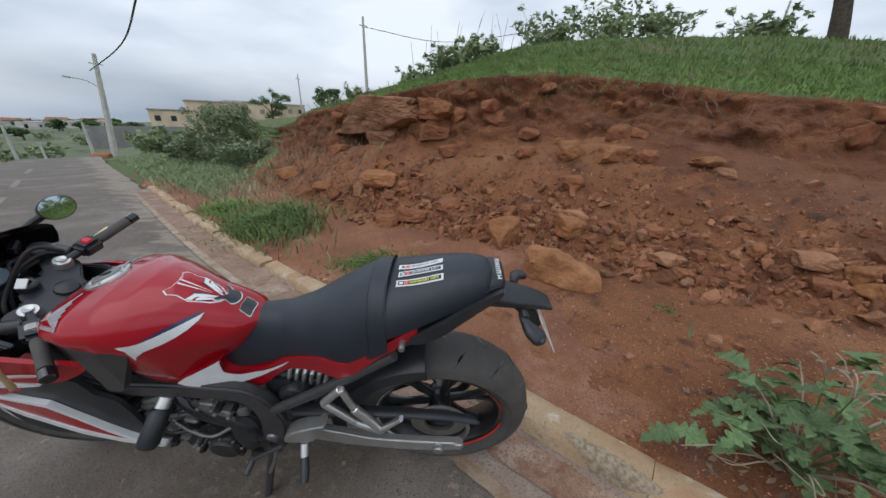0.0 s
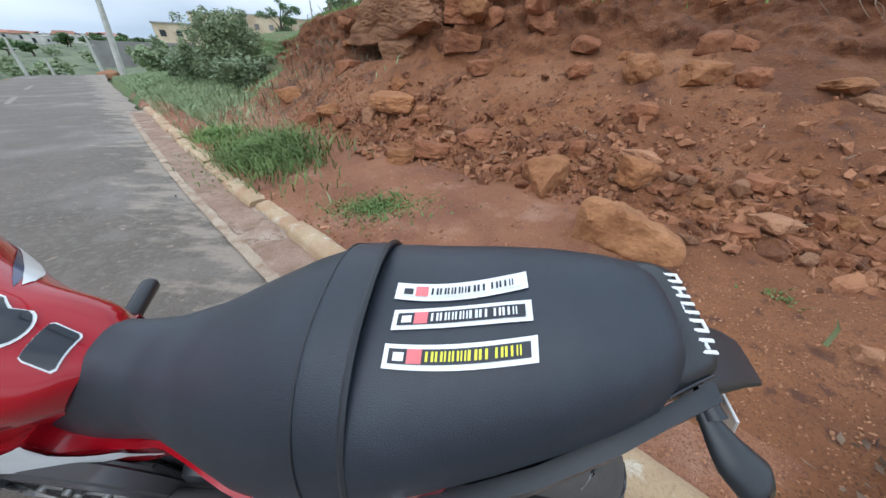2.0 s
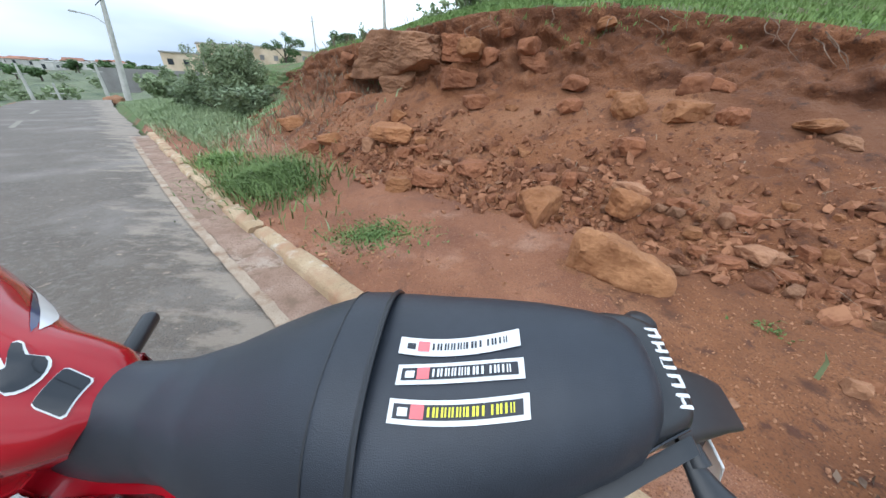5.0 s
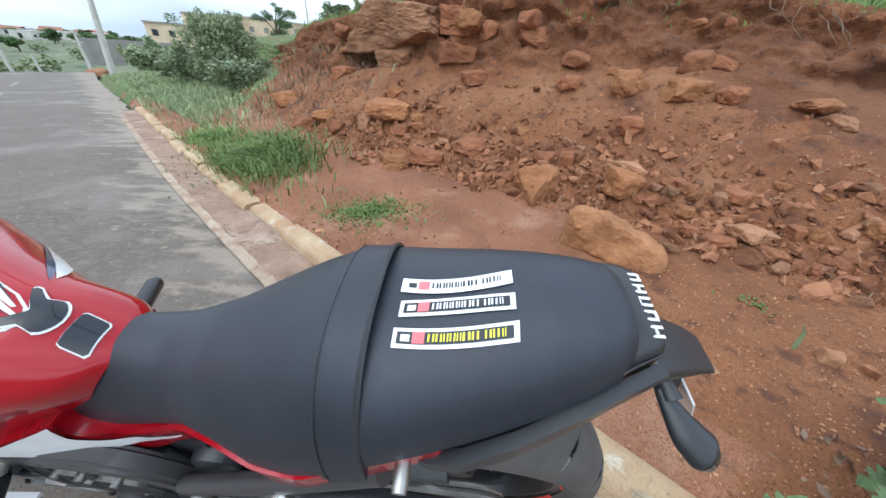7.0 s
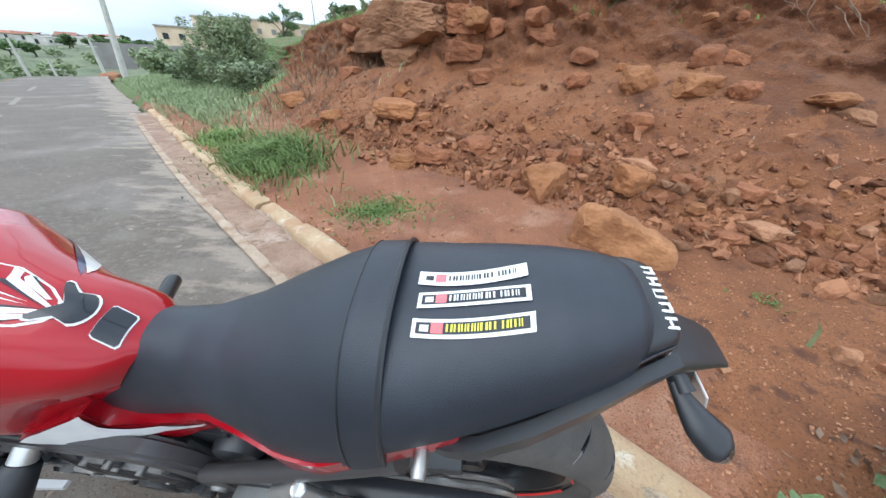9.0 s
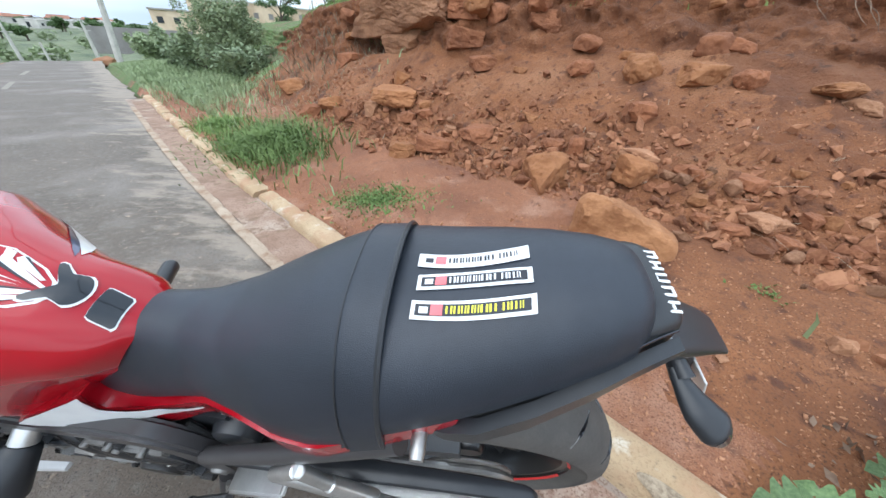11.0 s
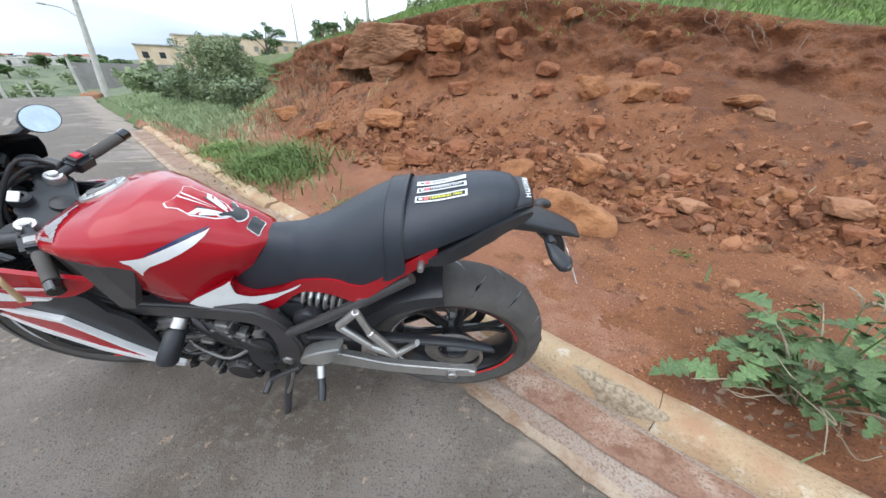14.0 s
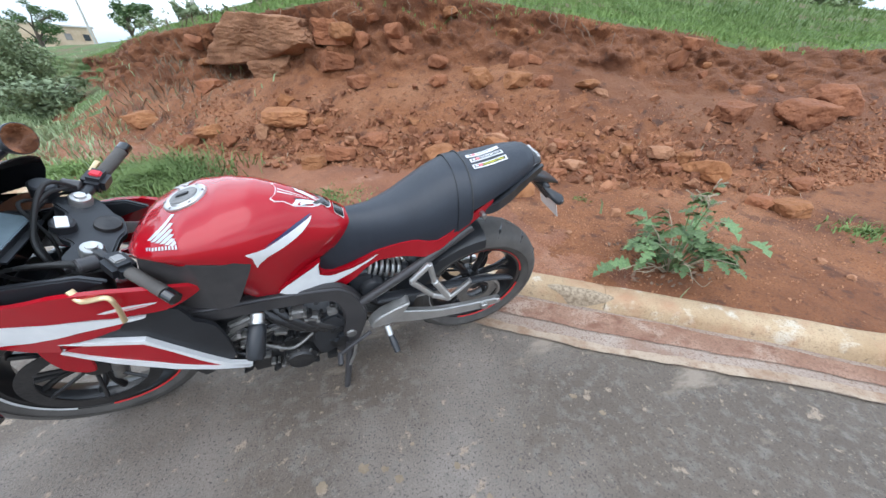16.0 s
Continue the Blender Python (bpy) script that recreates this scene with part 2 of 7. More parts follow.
ROCK_PALE = material("pale_stone", (0.268, 0.124, 0.063), (0.417, 0.216, 0.117), 7.0, 0.95, 0.014, 30, per=0.2, fine=0.5)
GRASS = material("grass_blade", (0.10, 0.165, 0.040), (0.21, 0.30, 0.085), 3.0, 0.75, per=0.2, contrast=0.25)
DRY = material("dry_stalk", (0.220, 0.171, 0.116), (0.418, 0.352, 0.253), 12.0, 0.9)
LEAF = material("bush_leaf", (0.045, 0.095, 0.028), (0.13, 0.21, 0.065), 4.0, 0.55, per=0.25)
LEAF_PALE = material("pale_bush_leaf", (0.15, 0.20, 0.10), (0.28, 0.34, 0.19), 4.0, 0.6, per=0.2)
# paler than LEAF: the haze over verge and skyline is put into the colour
LEAF_MID = material("hazed_green_leaf", (0.172, 0.226, 0.108), (0.322, 0.384, 0.198), 4.0, 0.6, per=0.2)
WEED = material("weed_leaf", (0.070, 0.125, 0.042), (0.165, 0.245, 0.095), 14.0, 0.5, 0.002, 60, per=0.3)
BARK = material("bark", (0.05, 0.04, 0.03), (0.14, 0.11, 0.085), 14.0, 0.95, 0.01, 40)
ROOT = material("root", (0.10, 0.06, 0.04), (0.28, 0.19, 0.13), 14.0, 0.95)
RED = material("red_gloss_paint", (0.325, 0.003, 0.010), (0.381, 0.005, 0.014), 3.0, 0.25, coat=0.75, fine=0.05, spec=0.15)
WHITE = material("white_decal", (0.72, 0.72, 0.72), (0.80, 0.80, 0.79), 30.0, 0.35, coat=0.4)
NAVY = plain("navy_decal", (0.025, 0.03, 0.10), 0.3, coat=0.5)
PADBLACK = plain("gloss_black_gel", (0.012, 0.012, 0.014), 0.12, coat=0.6)
VINYL = material("black_seat_vinyl", (0.015, 0.019, 0.027), (0.023, 0.028, 0.039), 9.0, 0.42, 0.0004, 900, fine=0.4)
PLASTIC = material("black_plastic", (0.017, 0.018, 0.021), (0.027, 0.029, 0.033), 12.0, 0.36, 0.0001, 700)
PLASTIC_GREY = material("dark_grey_plastic", (0.036, 0.034, 0.035), (0.056, 0.052, 0.052), 25.0, 0.45, 0.0003, 500)
GLOSSBLACK = plain("gloss_black", (0.008, 0.008, 0.009), 0.1, coat=0.8)
FRAMEBLACK = material("black_frame_paint", (0.036, 0.034, 0.036), (0.056, 0.053, 0.054), 12.0, 0.38, coat=0.15)
RUBBER = material("tyre_rubber", (0.051, 0.047, 0.044), (0.105, 0.095, 0.085), 14.0, 0.72, 0.001, 120, contrast=0.3)
RIM = plain("black_rim", (0.012, 0.012, 0.013), 0.3, coat=0.3)
RIMTAPE = plain("red_rim_tape", (0.55, 0.02, 0.02), 0.4)
RIMWHITE = plain("white_rim_tape", (0.55, 0.55, 0.55), 0.4)
ALU = material("brushed_aluminium", (0.50, 0.50, 0.49), (0.66, 0.65, 0.63), 20.0, 0.28, 0.0004, 200, metal=0.82)
BADGE = plain("silver_badge", (0.55, 0.55, 0.56), 0.32, metal=0.25)
STEEL = material("dull_steel", (0.28, 0.27, 0.26), (0.46, 0.45, 0.43), 25.0, 0.4, metal=0.9)
DARKSTEEL = material("dark_engine_metal", (0.024, 0.024, 0.026), (0.062, 0.060, 0.059), 18.0, 0.36, 0.001, 90, metal=0.5)
GREYCAST = material("grey_cast_metal", (0.15, 0.145, 0.14), (0.32, 0.31, 0.295), 18.0, 0.5, 0.001, 90, metal=0.6)
PIPE = material("dark_pipe", (0.022, 0.022, 0.024), (0.060, 0.058, 0.058), 9.0, 0.24, metal=0.5)
GOLD = plain("gold_lever", (0.72, 0.56, 0.32), 0.35, metal=0.6)
CHROME = plain("mirror_glass", (0.85, 0.87, 0.88), 0.02, metal=1.0)
LENS = plain("smoked_lens", (0.02, 0.02, 0.022), 0.08, coat=1.0)
REDLENS = plain("red_switch", (0.6, 0.03, 0.05), 0.4)
SCREEN = plain("grey_display", (0.22, 0.28, 0.31), 0.15, coat=0.5)
SMOKE = plain("smoked_screen", (0.012, 0.013, 0.015), 0.22, spec=0.25)
YELLOW = plain("yellow_ink", (0.75, 0.72, 0.05), 0.5)
INK = plain("dark_ink", (0.02, 0.022, 0.03), 0.5)
REDINK = plain("red_ink", (0.75, 0.16, 0.17), 0.5)
POLE = material("pole_concrete", (0.42, 0.40, 0.36), (0.58, 0.56, 0.51), 3.0, 0.9)
PLASTER = material("house_plaster", (0.38, 0.36, 0.33), (0.58, 0.55, 0.51), 0.4, 0.9, per=0.25)
CLAYROOF = material("clay_roof", (0.24, 0.10, 0.06), (0.40, 0.20, 0.13), 0.8, 0.9, per=0.2)
BRICK = material("pale_raw_brick", (0.52, 0.39, 0.26), (0.68, 0.54, 0.39), 0.35, 0.95, per=0.12, contrast=0.15)
GREYWALL = material("grey_block_wall", (0.22, 0.20, 0.19), (0.32, 0.30, 0.28), 0.6, 0.95)
GLASSDARK = plain("dark_window", (0.03, 0.035, 0.04), 0.2)
PAINT = material("faded_road_paint", (0.19, 0.17, 0.14), (0.30, 0.27, 0.21), 14.0, 0.85)
WIRE = plain("black_cable", (0.02, 0.02, 0.02), 0.6)


# ---- mesh helpers ----
def link(name, verts, faces, mat, parent=None, label="", smooth=True):
    me = bpy.data.meshes.new(name)
    me.from_pydata([tuple(v) for v in verts], [], faces)
    me.materials.append(mat)
    if smooth:
        me.shade_smooth()
    ob = new(name, me)
    if parent is not None:
        ob.parent = parent
    return tagged(ob, label)


def part(name, bm, mat, parent=None, label="", smooth=True, sharp=35):
    bmesh.ops.recalc_face_normals(bm, faces=bm.faces)
    me = bpy.data.meshes.new(name)
    bm.to_mesh(me)
    bm.free()
    me.materials.append(mat)
    if smooth:
        me.shade_smooth()
        me.set_sharp_from_angle(angle=radians(sharp))
    ob = new(name, me)
    if parent is not None:
        ob.parent = parent
    return tagged(ob, label)


def spline(points, per=6, closed=False):
    """Catmull-Rom through points of any dimension."""
    p = [np.array(q, float) for q in points]
    n, res = len(p), []
    for i in range(n if closed else n - 1):
        a, b = p[i], p[(i + 1) % n]
        z = p[i - 1] if closed or i else 2 * a - b
        c = p[(i + 2) % n] if closed or i + 2 < n else 2 * b - a
        for k in range(per):
            t = k / per
            res.append(0.5 * (2 * a + (b - z) * t + (2 * z - 5 * a + 4 * b - c) * t * t + (3 * a - z - 3 * b + c) * t ** 3))
    if not closed:
        res.append(p[-1])
    return res


def lerp(x, xs, ys):
    return float(np.interp(x, xs, ys))


def rings(bm, loops, cap=True, closed=True):
    """Skin a list of equally long loops."""
    vs = [[bm.verts.new(tuple(p)) for p in loop] for loop in loops]
    n = len(vs[0])
    for a, b in zip(vs, vs[1:]):
        for i in range(n if closed else n - 1):
            j = (i + 1) % n
            bm.faces.new((a[i], a[j], b[j], b[i]))
    if cap and closed:
        bm.faces.new(vs[0][::-1])
        bm.faces.new(vs[-1])
    return vs


def tube(bm, points, radius, n=10, smooth=6, cap=True, flat=1.0):
    pts = spline(points, smooth) if smooth > 1 and len(points) > 2 else [np.array(p, float) for p in points]
    rs = [lerp(i / (len(pts) - 1), np.linspace(0, 1, len(radius)), radius) for i in range(len(pts))] if isinstance(radius, (list, tuple)) else [radius] * len(pts)
    loops, side = [], None
    for i, p in enumerate(pts):
        d = pts[min(i + 1, len(pts) - 1)] - pts[max(i - 1, 0)]
        d = d / (np.linalg.norm(d) + 1e-9)
        if side is None:
            side = np.cross(d, (0, 0, 1) if abs(d[2]) < 0.9 else (1, 0, 0))
        side = side - d * np.dot(side, d)
        side = side / (np.linalg.norm(side) + 1e-9)
        up = np.cross(side, d)
        loops.append([p + rs[i] * (math.cos(a) * side + flat * math.sin(a) * up) for a in np.linspace(0, 2 * math.pi, n, endpoint=False)])
    rings(bm, loops, cap)
    return bm


def lathe(bm, profile, centre, n=32, axis="y", a0=0.0, a1=2 * math.pi, closed_profile=False):
    """Turn (radius, along) pairs about an axis through centre."""
    full = abs(a1 - a0 - 2 * math.pi) < 1e-6
    angles = np.linspace(a0, a1, n, endpoint=not full)
    loops = []
    for a in angles:
        c, s = math.cos(a), math.sin(a)
        loop = []
        for r, h in profile:
            p = {"y": (r * c, h, r * s), "z": (r * c, r * s, h), "x": (h, r * c, r * s)}[axis]
            loop.append((centre[0] + p[0], centre[1] + p[1], centre[2] + p[2]))
        loops.append(loop)
    vs = [[bm.verts.new(p) for p in loop] for loop in loops]
    m = len(profile)
    for i in range(len(vs) if full else len(vs) - 1):
        a, b = vs[i], vs[(i + 1) % len(vs)]
        for k in range(m if closed_profile else m - 1):
            bm.faces.new((a[k], a[(k + 1) % m], b[(k + 1) % m], b[k]))
    return bm


def slab(bm, outline, y0, y1, bevel=0.004, segs=2):
    """An outline in x and z made thick from y0 to y1, with rounded edges."""
    tmp = bmesh.new()
    a = [tmp.verts.new((x, y0, z)) for x, z in outline]
    f = tmp.faces.new(a)
    r = bmesh.ops.extrude_face_region(tmp, geom=[f])
    bmesh.ops.translate(tmp, vec=(0, y1 - y0, 0), verts=[v for v in r["geom"] if isinstance(v, bmesh.types.BMVert)])
    bmesh.ops.recalc_face_normals(tmp, faces=tmp.faces)
    if bevel:
        flat = [e for e in tmp.edges if len(e.link_faces) == 2 and e.calc_face_angle(0) > 0.6]
        bmesh.ops.bevel(tmp, geom=flat, offset=bevel, segments=segs, affect="EDGES", clamp_overlap=True)
    return merge(bm, tmp)


def merge(bm, tmp, m=None):
    if m is not None:
        bmesh.ops.transform(tmp, matrix=m, verts=tmp.verts)
    me = bpy.data.meshes.new("tmp")
    tmp.to_mesh(me)
    tmp.free()
    bm.from_mesh(me)
    bpy.data.meshes.remove(me)
    return bm


def box(bm, centre, size, bevel=0.004, m=None, segs=2):
    tmp = bmesh.new()
    bmesh.ops.create_cube(tmp, size=1.0)
    bmesh.ops.scale(tmp, vec=size, verts=tmp.verts)
    if bevel:
        bmesh.ops.bevel(tmp, geom=tmp.edges[:], offset=bevel, segments=segs, affect="EDGES", clamp_overlap=True)
    return merge(bm, tmp, Matrix.Translation(centre) @ (m or Matrix()))


def rod(bm, a, b, r, n=14, bevel=0.0):
    """A round bar with slightly rounded ends."""
    a, b = np.array(a, float), np.array(b, float)
    d = (b - a) / np.linalg.norm(b - a)
    k = bevel or r * 0.2
    return tube(bm, [a, a + d * k, b - d * k, b], [r * 0.8, r, r, r * 0.8], n, 1)


def rock_mesh(rng, sx, sy, sz, points=16, bevel=0.10, subdiv=0, relief=1.0):
    """An angular stone: small ones the hull of random points, large ones worn flat along random planes."""
    bm = bmesh.new()
    if subdiv:
        bmesh.ops.create_icosphere(bm, subdivisions=subdiv + 2, radius=1.0)
        planes = []
        for k in range(points + 6):
            n = np.array([rng.gauss(0, 1) for _ in range(3)])
            if k < 6:
                n = n * 0.16
                n[k // 2] += (-1) ** k
            planes.append(np.append(n / np.linalg.norm(n), rng.uniform(0.74, 1.0) * (0.53 if k < 6 else 0.60)))
        planes = np.array(planes)
        k, worn = rng.random() * 50, 48
        for v in bm.verts:
            d = np.array(v.co)
            far = np.clip(planes[:, :3] @ d, 0, None) / planes[:, 3]
            r = float((far ** worn).sum()) ** (-1 / worn)
            q = Vector(d * r * 3.2) + Vector((k, k, k))
            r += relief * 0.050 * noise.noise(q) + relief * 0.028 * noise.noise(q * 2.7) - relief * 0.036 * abs(noise.noise(q * 5.3)) + relief * 0.012 * noise.noise(q * 11)
            r -= relief * 0.10 * max(0.0, noise.noise(q * 1.7 + Vector((7, 0, 3))) - 0.28)
            v.co = (d[0] * r * sx, d[1] * r * sy, d[2] * r * sz)
        return bm
    for _ in range(points):
        v = np.array([rng.gauss(0, 1) for _ in range(3)])
        v /= np.linalg.norm(v)
        v = np.sign(v) * np.abs(v) ** 0.75
        bm.verts.new((v[0] * sx * 0.62, v[1] * sy * 0.62, v[2] * sz * 0.62))
    r = bmesh.ops.convex_hull(bm, input=bm.verts)
    bmesh.ops.delete(bm, geom=[v for v in r["geom_interior"] if isinstance(v, bmesh.types.BMVert)], context="VERTS")
    bmesh.ops.bevel(bm, geom=bm.edges[:], offset=min(sx, sy, sz) * bevel, segments=1, affect="EDGES", clamp_overlap=True)
    return bm


# ---- the ground: one sheet from the valley over the road, the cut bank and the hill to the horizon ----
def road_z(x):
    return float(np.interp(x, (-400, -60, -33, -20, -9, -0.6, 0.0, 0.15, 1.5, 4, 6, 60, 300), (-9, -4.9, -2.8, -1.05, -0.385, -0.007, 0.05, 0.062, 0.1225, 0.21, 0.29, 1.4, 2.0)))


KX = (-400, -60, -33, -15, -8, -5.1, -2.82, -1.55, -0.75, 0.48, 1.32, 1.82, 3.0, 8.0, 50, 300)
KY = (260, 50.5, 29.3, 14.35, 8.84, 6.52, 4.71, 3.755, 3.17, 2.23, 1.62, 1.27, 0.82, 0.3, -2, -8)
NB = np.array((0.61, 0.79))


def offset_row(d, dz):
    return [(x + NB[0] * d, y + NB[1] * d, road_z(x) + (z if isinstance(dz, (list, tuple)) else dz)) for x, y, z in zip(KX, KY, dz if isinstance(dz, (list, tuple)) else KX)]


ROW_FAR_SOUTH = offset_row(-500, -6.0)
ROW_SOUTH = offset_row(-60, (-2, -3, -4.5, -5.5, -6, -6, -6, -5, -4, -3, -2, -1, -1, 0, 0, 0))
ROW_VERGE = offset_row(-9, (-1, -2, -2.2, -1.9, -1.3, -0.9, -0.6, -0.4, -0.3, -0.2, -0.1, 0, 0, 0, 0, 0))
ROW_ROAD = offset_row(-5.4, -0.07)
ROW_KERB = offset_row(-0.02, -0.07)
ROW_PAD = offset_row(0.10, 0.055)
ROW_TOE = [(-400, 290, -9), (-59, 53, -4.6), (-32, 31.5, -2.4), (-14, 16, -0.5), (-6.9, 10.2, -0.1), (-4.0, 7.4, 0.06), (-2.3, 6.0, 0.15), (-1.2, 5.1, 0.19),
           (-0.5, 4.65, 0.21), (0.5, 4.15, 0.23), (1.3, 3.6, 0.26), (2.0, 3.1, 0.29), (3.0, 2.6, 0.32), (8.2, 2.2, 0.55), (50, 2, 1.6), (300, 0, 2)]
ROW_SCARP = [(-400, 292, -9), (-58, 55, -4.2), (-31, 33, -1.8), (-13, 17.2, 0.2), (-6, 11.2, 0.42), (-3.6, 8.1, 0.55), (-1.7, 6.9, 0.82), (-0.75, 6.1, 0.93),
             (0.1, 5.75, 0.92), (1.3, 5.4, 1.05), (2.5, 4.5, 1.05), (3.4, 3.9, 0.93), (4.3, 3.4, 0.92), (8.5, 3.1, 1.05), (50, 3.2, 2.0), (300, 2, 2.4)]
ROW_CREST = [(-400, 294, -9), (-57.5, 56, -4.0), (-30.5, 34, -1.4), (-12.5, 17.8, 0.7), (-5.7, 11.8, 0.98), (-3.4, 8.7, 1.32), (-1.6, 7.35, 1.58), (-0.6, 6.45, 1.70),
             (0.3, 6.12, 1.82), (1.6, 5.95, 1.84), (2.85, 5.15, 1.66), (3.85, 4.5, 1.48), (4.9, 4.1, 1.37), (9, 3.8, 1.55), (50, 4, 3.0), (300, 4, 3.2)]
ROW_HILL = [(-400, 300, -9), (-56, 59, -3.8), (-29, 36, -0.8), (-12, 19.2, 0.9), (-5, 13.4, 1.40), (-2.6, 10.4, 1.80), (-0.9, 8.9, 2.05), (0.0, 8.1, 2.15),
            (1.0, 7.7, 2.28), (2.6, 7.5, 2.32), (4.1, 6.5, 2.11), (5.3, 5.6, 1.90), (6.6, 5.0, 1.72), (11, 4.6, 1.92), (52, 6, 3.4), (300, 8, 3.6)]
ROW_TOP = [(-400, 330, -9), (-50, 70, -3.4), (-24, 44, 0.0), (-9, 24, 1.2), (-3.2, 18.5, 2.10), (-1.3, 14.6, 2.50), (0.0, 13, 2.85), (1.1, 12.2, 3.15),
           (2.3, 11.8, 3.38), (4.3, 11.2, 3.42), (6.6, 9.8, 3.18), (8.4, 8.4, 2.85), (10.2, 7.2, 2.5), (15, 6.4, 2.45), (55, 12, 4), (300, 20, 4)]
ROW_BACK = [(-400, 380, -9), (-35, 95, -3), (-12, 62, 0.6), (-2, 40, 1.6), (2, 36, 2.1), (4, 33, 2.9), (6, 31, 3.2), (7.5, 30, 3.5),
            (9, 29, 3.6), (12, 27, 3.6), (15, 25, 3.7), (18, 22, 3.3), (22, 18, 3.0), (28, 16, 2.8), (70, 40, 3), (300, 60, 3)]
ROW_NORTH = [(-600, 900, -6), (-300, 900, -5), (-200, 900, -5), (-100, 900, -5), (-60, 900, -5), (-30, 900, -5), (0, 900, -5), (30, 900, -5),
             (60, 900, -5), (100, 900, -5), (150, 900, -5), (200, 900, -5), (260, 900, -5), (330, 900, -5), (500, 900, -5), (800, 900, -5)]
ROWS_UP = [ROW_FAR_SOUTH, ROW_SOUTH, ROW_VERGE, ROW_ROAD, ROW_KERB, ROW_PAD, ROW_TOE, ROW_SCARP, ROW_CREST, ROW_HILL, ROW_TOP, ROW_BACK, ROW_NORTH]
U_STEPS = (6, 10, 26, 44, 56, 64, 50, 36, 50, 48, 40, 54, 40, 14, 6)
V_STEPS = (4, 10, 12, 5, 2, 42, 46, 38, 20, 30, 10, 6)


def along(row):
    """A row of stations, smooth in its middle, straight far out."""
    p, res = [np.array(q, float) for q in row], []
    for i, n in enumerate(U_STEPS):
        a, b = p[i], p[i + 1]
        z, c = (p[i - 1], p[i + 2]) if 3 <= i <= 11 else (2 * a - b, 2 * b - a)
        for k in range(n):
            t = k / n
            res.append(0.5 * (2 * a + (b - z) * t + (2 * z - 5 * a + 4 * b - c) * t * t + (3 * a - z - 3 * b + c) * t ** 3))
    res.append(p[-1])
    return np.array(res)


def build_ground():
    lines = [along(r) for r in ROWS_UP]
    grid, band = [], []
    for v, n in enumerate(V_STEPS):
        for k in range(n):
            grid.append(lines[v] * (1 - k / n) + lines[v + 1] * (k / n))
            band.append(v + k / n)
    grid.append(lines[-1])
    band.append(len(V_STEPS))
    nv, nu = len(grid), len(grid[0])
    verts = []
    for j in range(nv):
        b = band[j]
        for i in range(nu):
            x, y, z = grid[j][i]
            near = -22 < x < 14 and y < 45
            if near and b > 5.02:
                q = Vector((x, y, z))
                lump = noise.fractal(q * 0.9, 1.0, 2.0, 3)
                fine = noise.fractal(q * 5.0, 0.9, 2.1, 4)
                if b < 6:
                    e = min(1, (b - 5) * 3)
                    z += (0.03 * lump + 0.013 * fine) * e
                elif b < 7:
                    e = 0.4 + 0.6 * math.sin((b - 6) * math.pi)
                    clod = 0.36 - noise.voronoi(q * 6.0)[0][0] + 0.5 * (0.36 - noise.voronoi(q * 15.0)[0][0])
                    z += 0.08 * lump * e + 0.04 * fine * e + 0.045 * clod * e
                elif b < 8.03:
                    e = math.sin(min(1, (b - 7)) * math.pi) * 0.8 + 0.2
                    fine += 0.7 * noise.noise(Vector((x * 1.2, y * 1.2, z * 9.0))) + 0.5 * noise.noise(q * 11.0)
                    flute = noise.fractal(Vector((x * 2.2, y * 2.2, z * 0.5)), 0.9, 2.0, 4)
                    block = 0.4 - noise.voronoi(Vector((x * 3.2, y * 3.2, z * 4.5)))[0][0] + 0.5 * (0.4 - noise.voronoi(Vector((x * 8, y * 8, z * 10)))[0][0])
                    step = 0.13 * block * e + 0.10 * flute * e + 0.10 * fine * e - 0.10 * math.sin(max(0, min(1, (b - 7.25) * 1.4)) * math.pi)
                    # the dark hollow beside the ledge
                    step -= 0.62 * math.exp(-((x + 1.75) / 0.30) ** 2 - ((z - 1.08) / 0.24) ** 2)
                    x, y = x - NB[0] * step, y - NB[1] * step
                    z += 0.05 * fine * e
                else:
                    z += 0.05 * lump + 0.03 * fine
            elif near and b < 3:
                z += 0.15 * noise.noise(Vector((x * 0.7, y * 0.7, 1.0)))
            elif not near and (b > 5.5 or b < 2.5):
                z += 0.6 * noise.noise(Vector((x * 0.02, y * 0.02, 4.0)))
            verts.append((x, y, z))
    faces, mats = [], []
    for j in range(nv - 1):
        for i in range(nu - 1):
            a = j * nu + i
            faces.append((a, a + 1, a + nu + 1, a + nu))
            x, y, z = verts[a]
            w = 0.5 * noise.noise(Vector((x * 1.7, y * 1.7, z))) + 0.3 * noise.noise(Vector((x * 6, y * 6, z * 6)))
            b = band[j]
            far = x < -25 or x > 30 or b > 11
            if far:
                k = 3
            elif b < 3.2:
                k = 3 if b + 0.8 * w < 2.5 else 1
            elif b + 0.30 * w < 5.92:
                k = 1 if x > -7.5 + 4.0 * w else 2
                if x + 1.1 * w > 0.75:
                    k = 0
            elif b + 0.25 * w < 7.05:
                k = 0 if x > -4.4 + 2.6 * w else 2
                if x + 0.9 * w > 1.9 + 1.1 * (7.0 - b) and b > 6.2:
                    k = 5
            elif b + 0.10 * w < 8.0:
                k = 4 if x > -5.5 + 2 * w else 2
            else:
                k = 2
            mats.append(k)
    ob = link("ground", verts, faces, SOIL)
    for m in (PAD, TURF, FIELD, SCARP, DARK_SOIL):
        ob.data.materials.append(m)
    ob.data.polygons.foreach_set("material_index", mats)
    tagged(ob, "red earth ground with a cut bank, grassy hill and green valley", "ground", kind="structure")
    return ob, verts, faces


from mathutils.bvhtree import BVHTree
ground, GV, GF = build_ground()
SURFACE = BVHTree.FromPolygons(GV, GF)


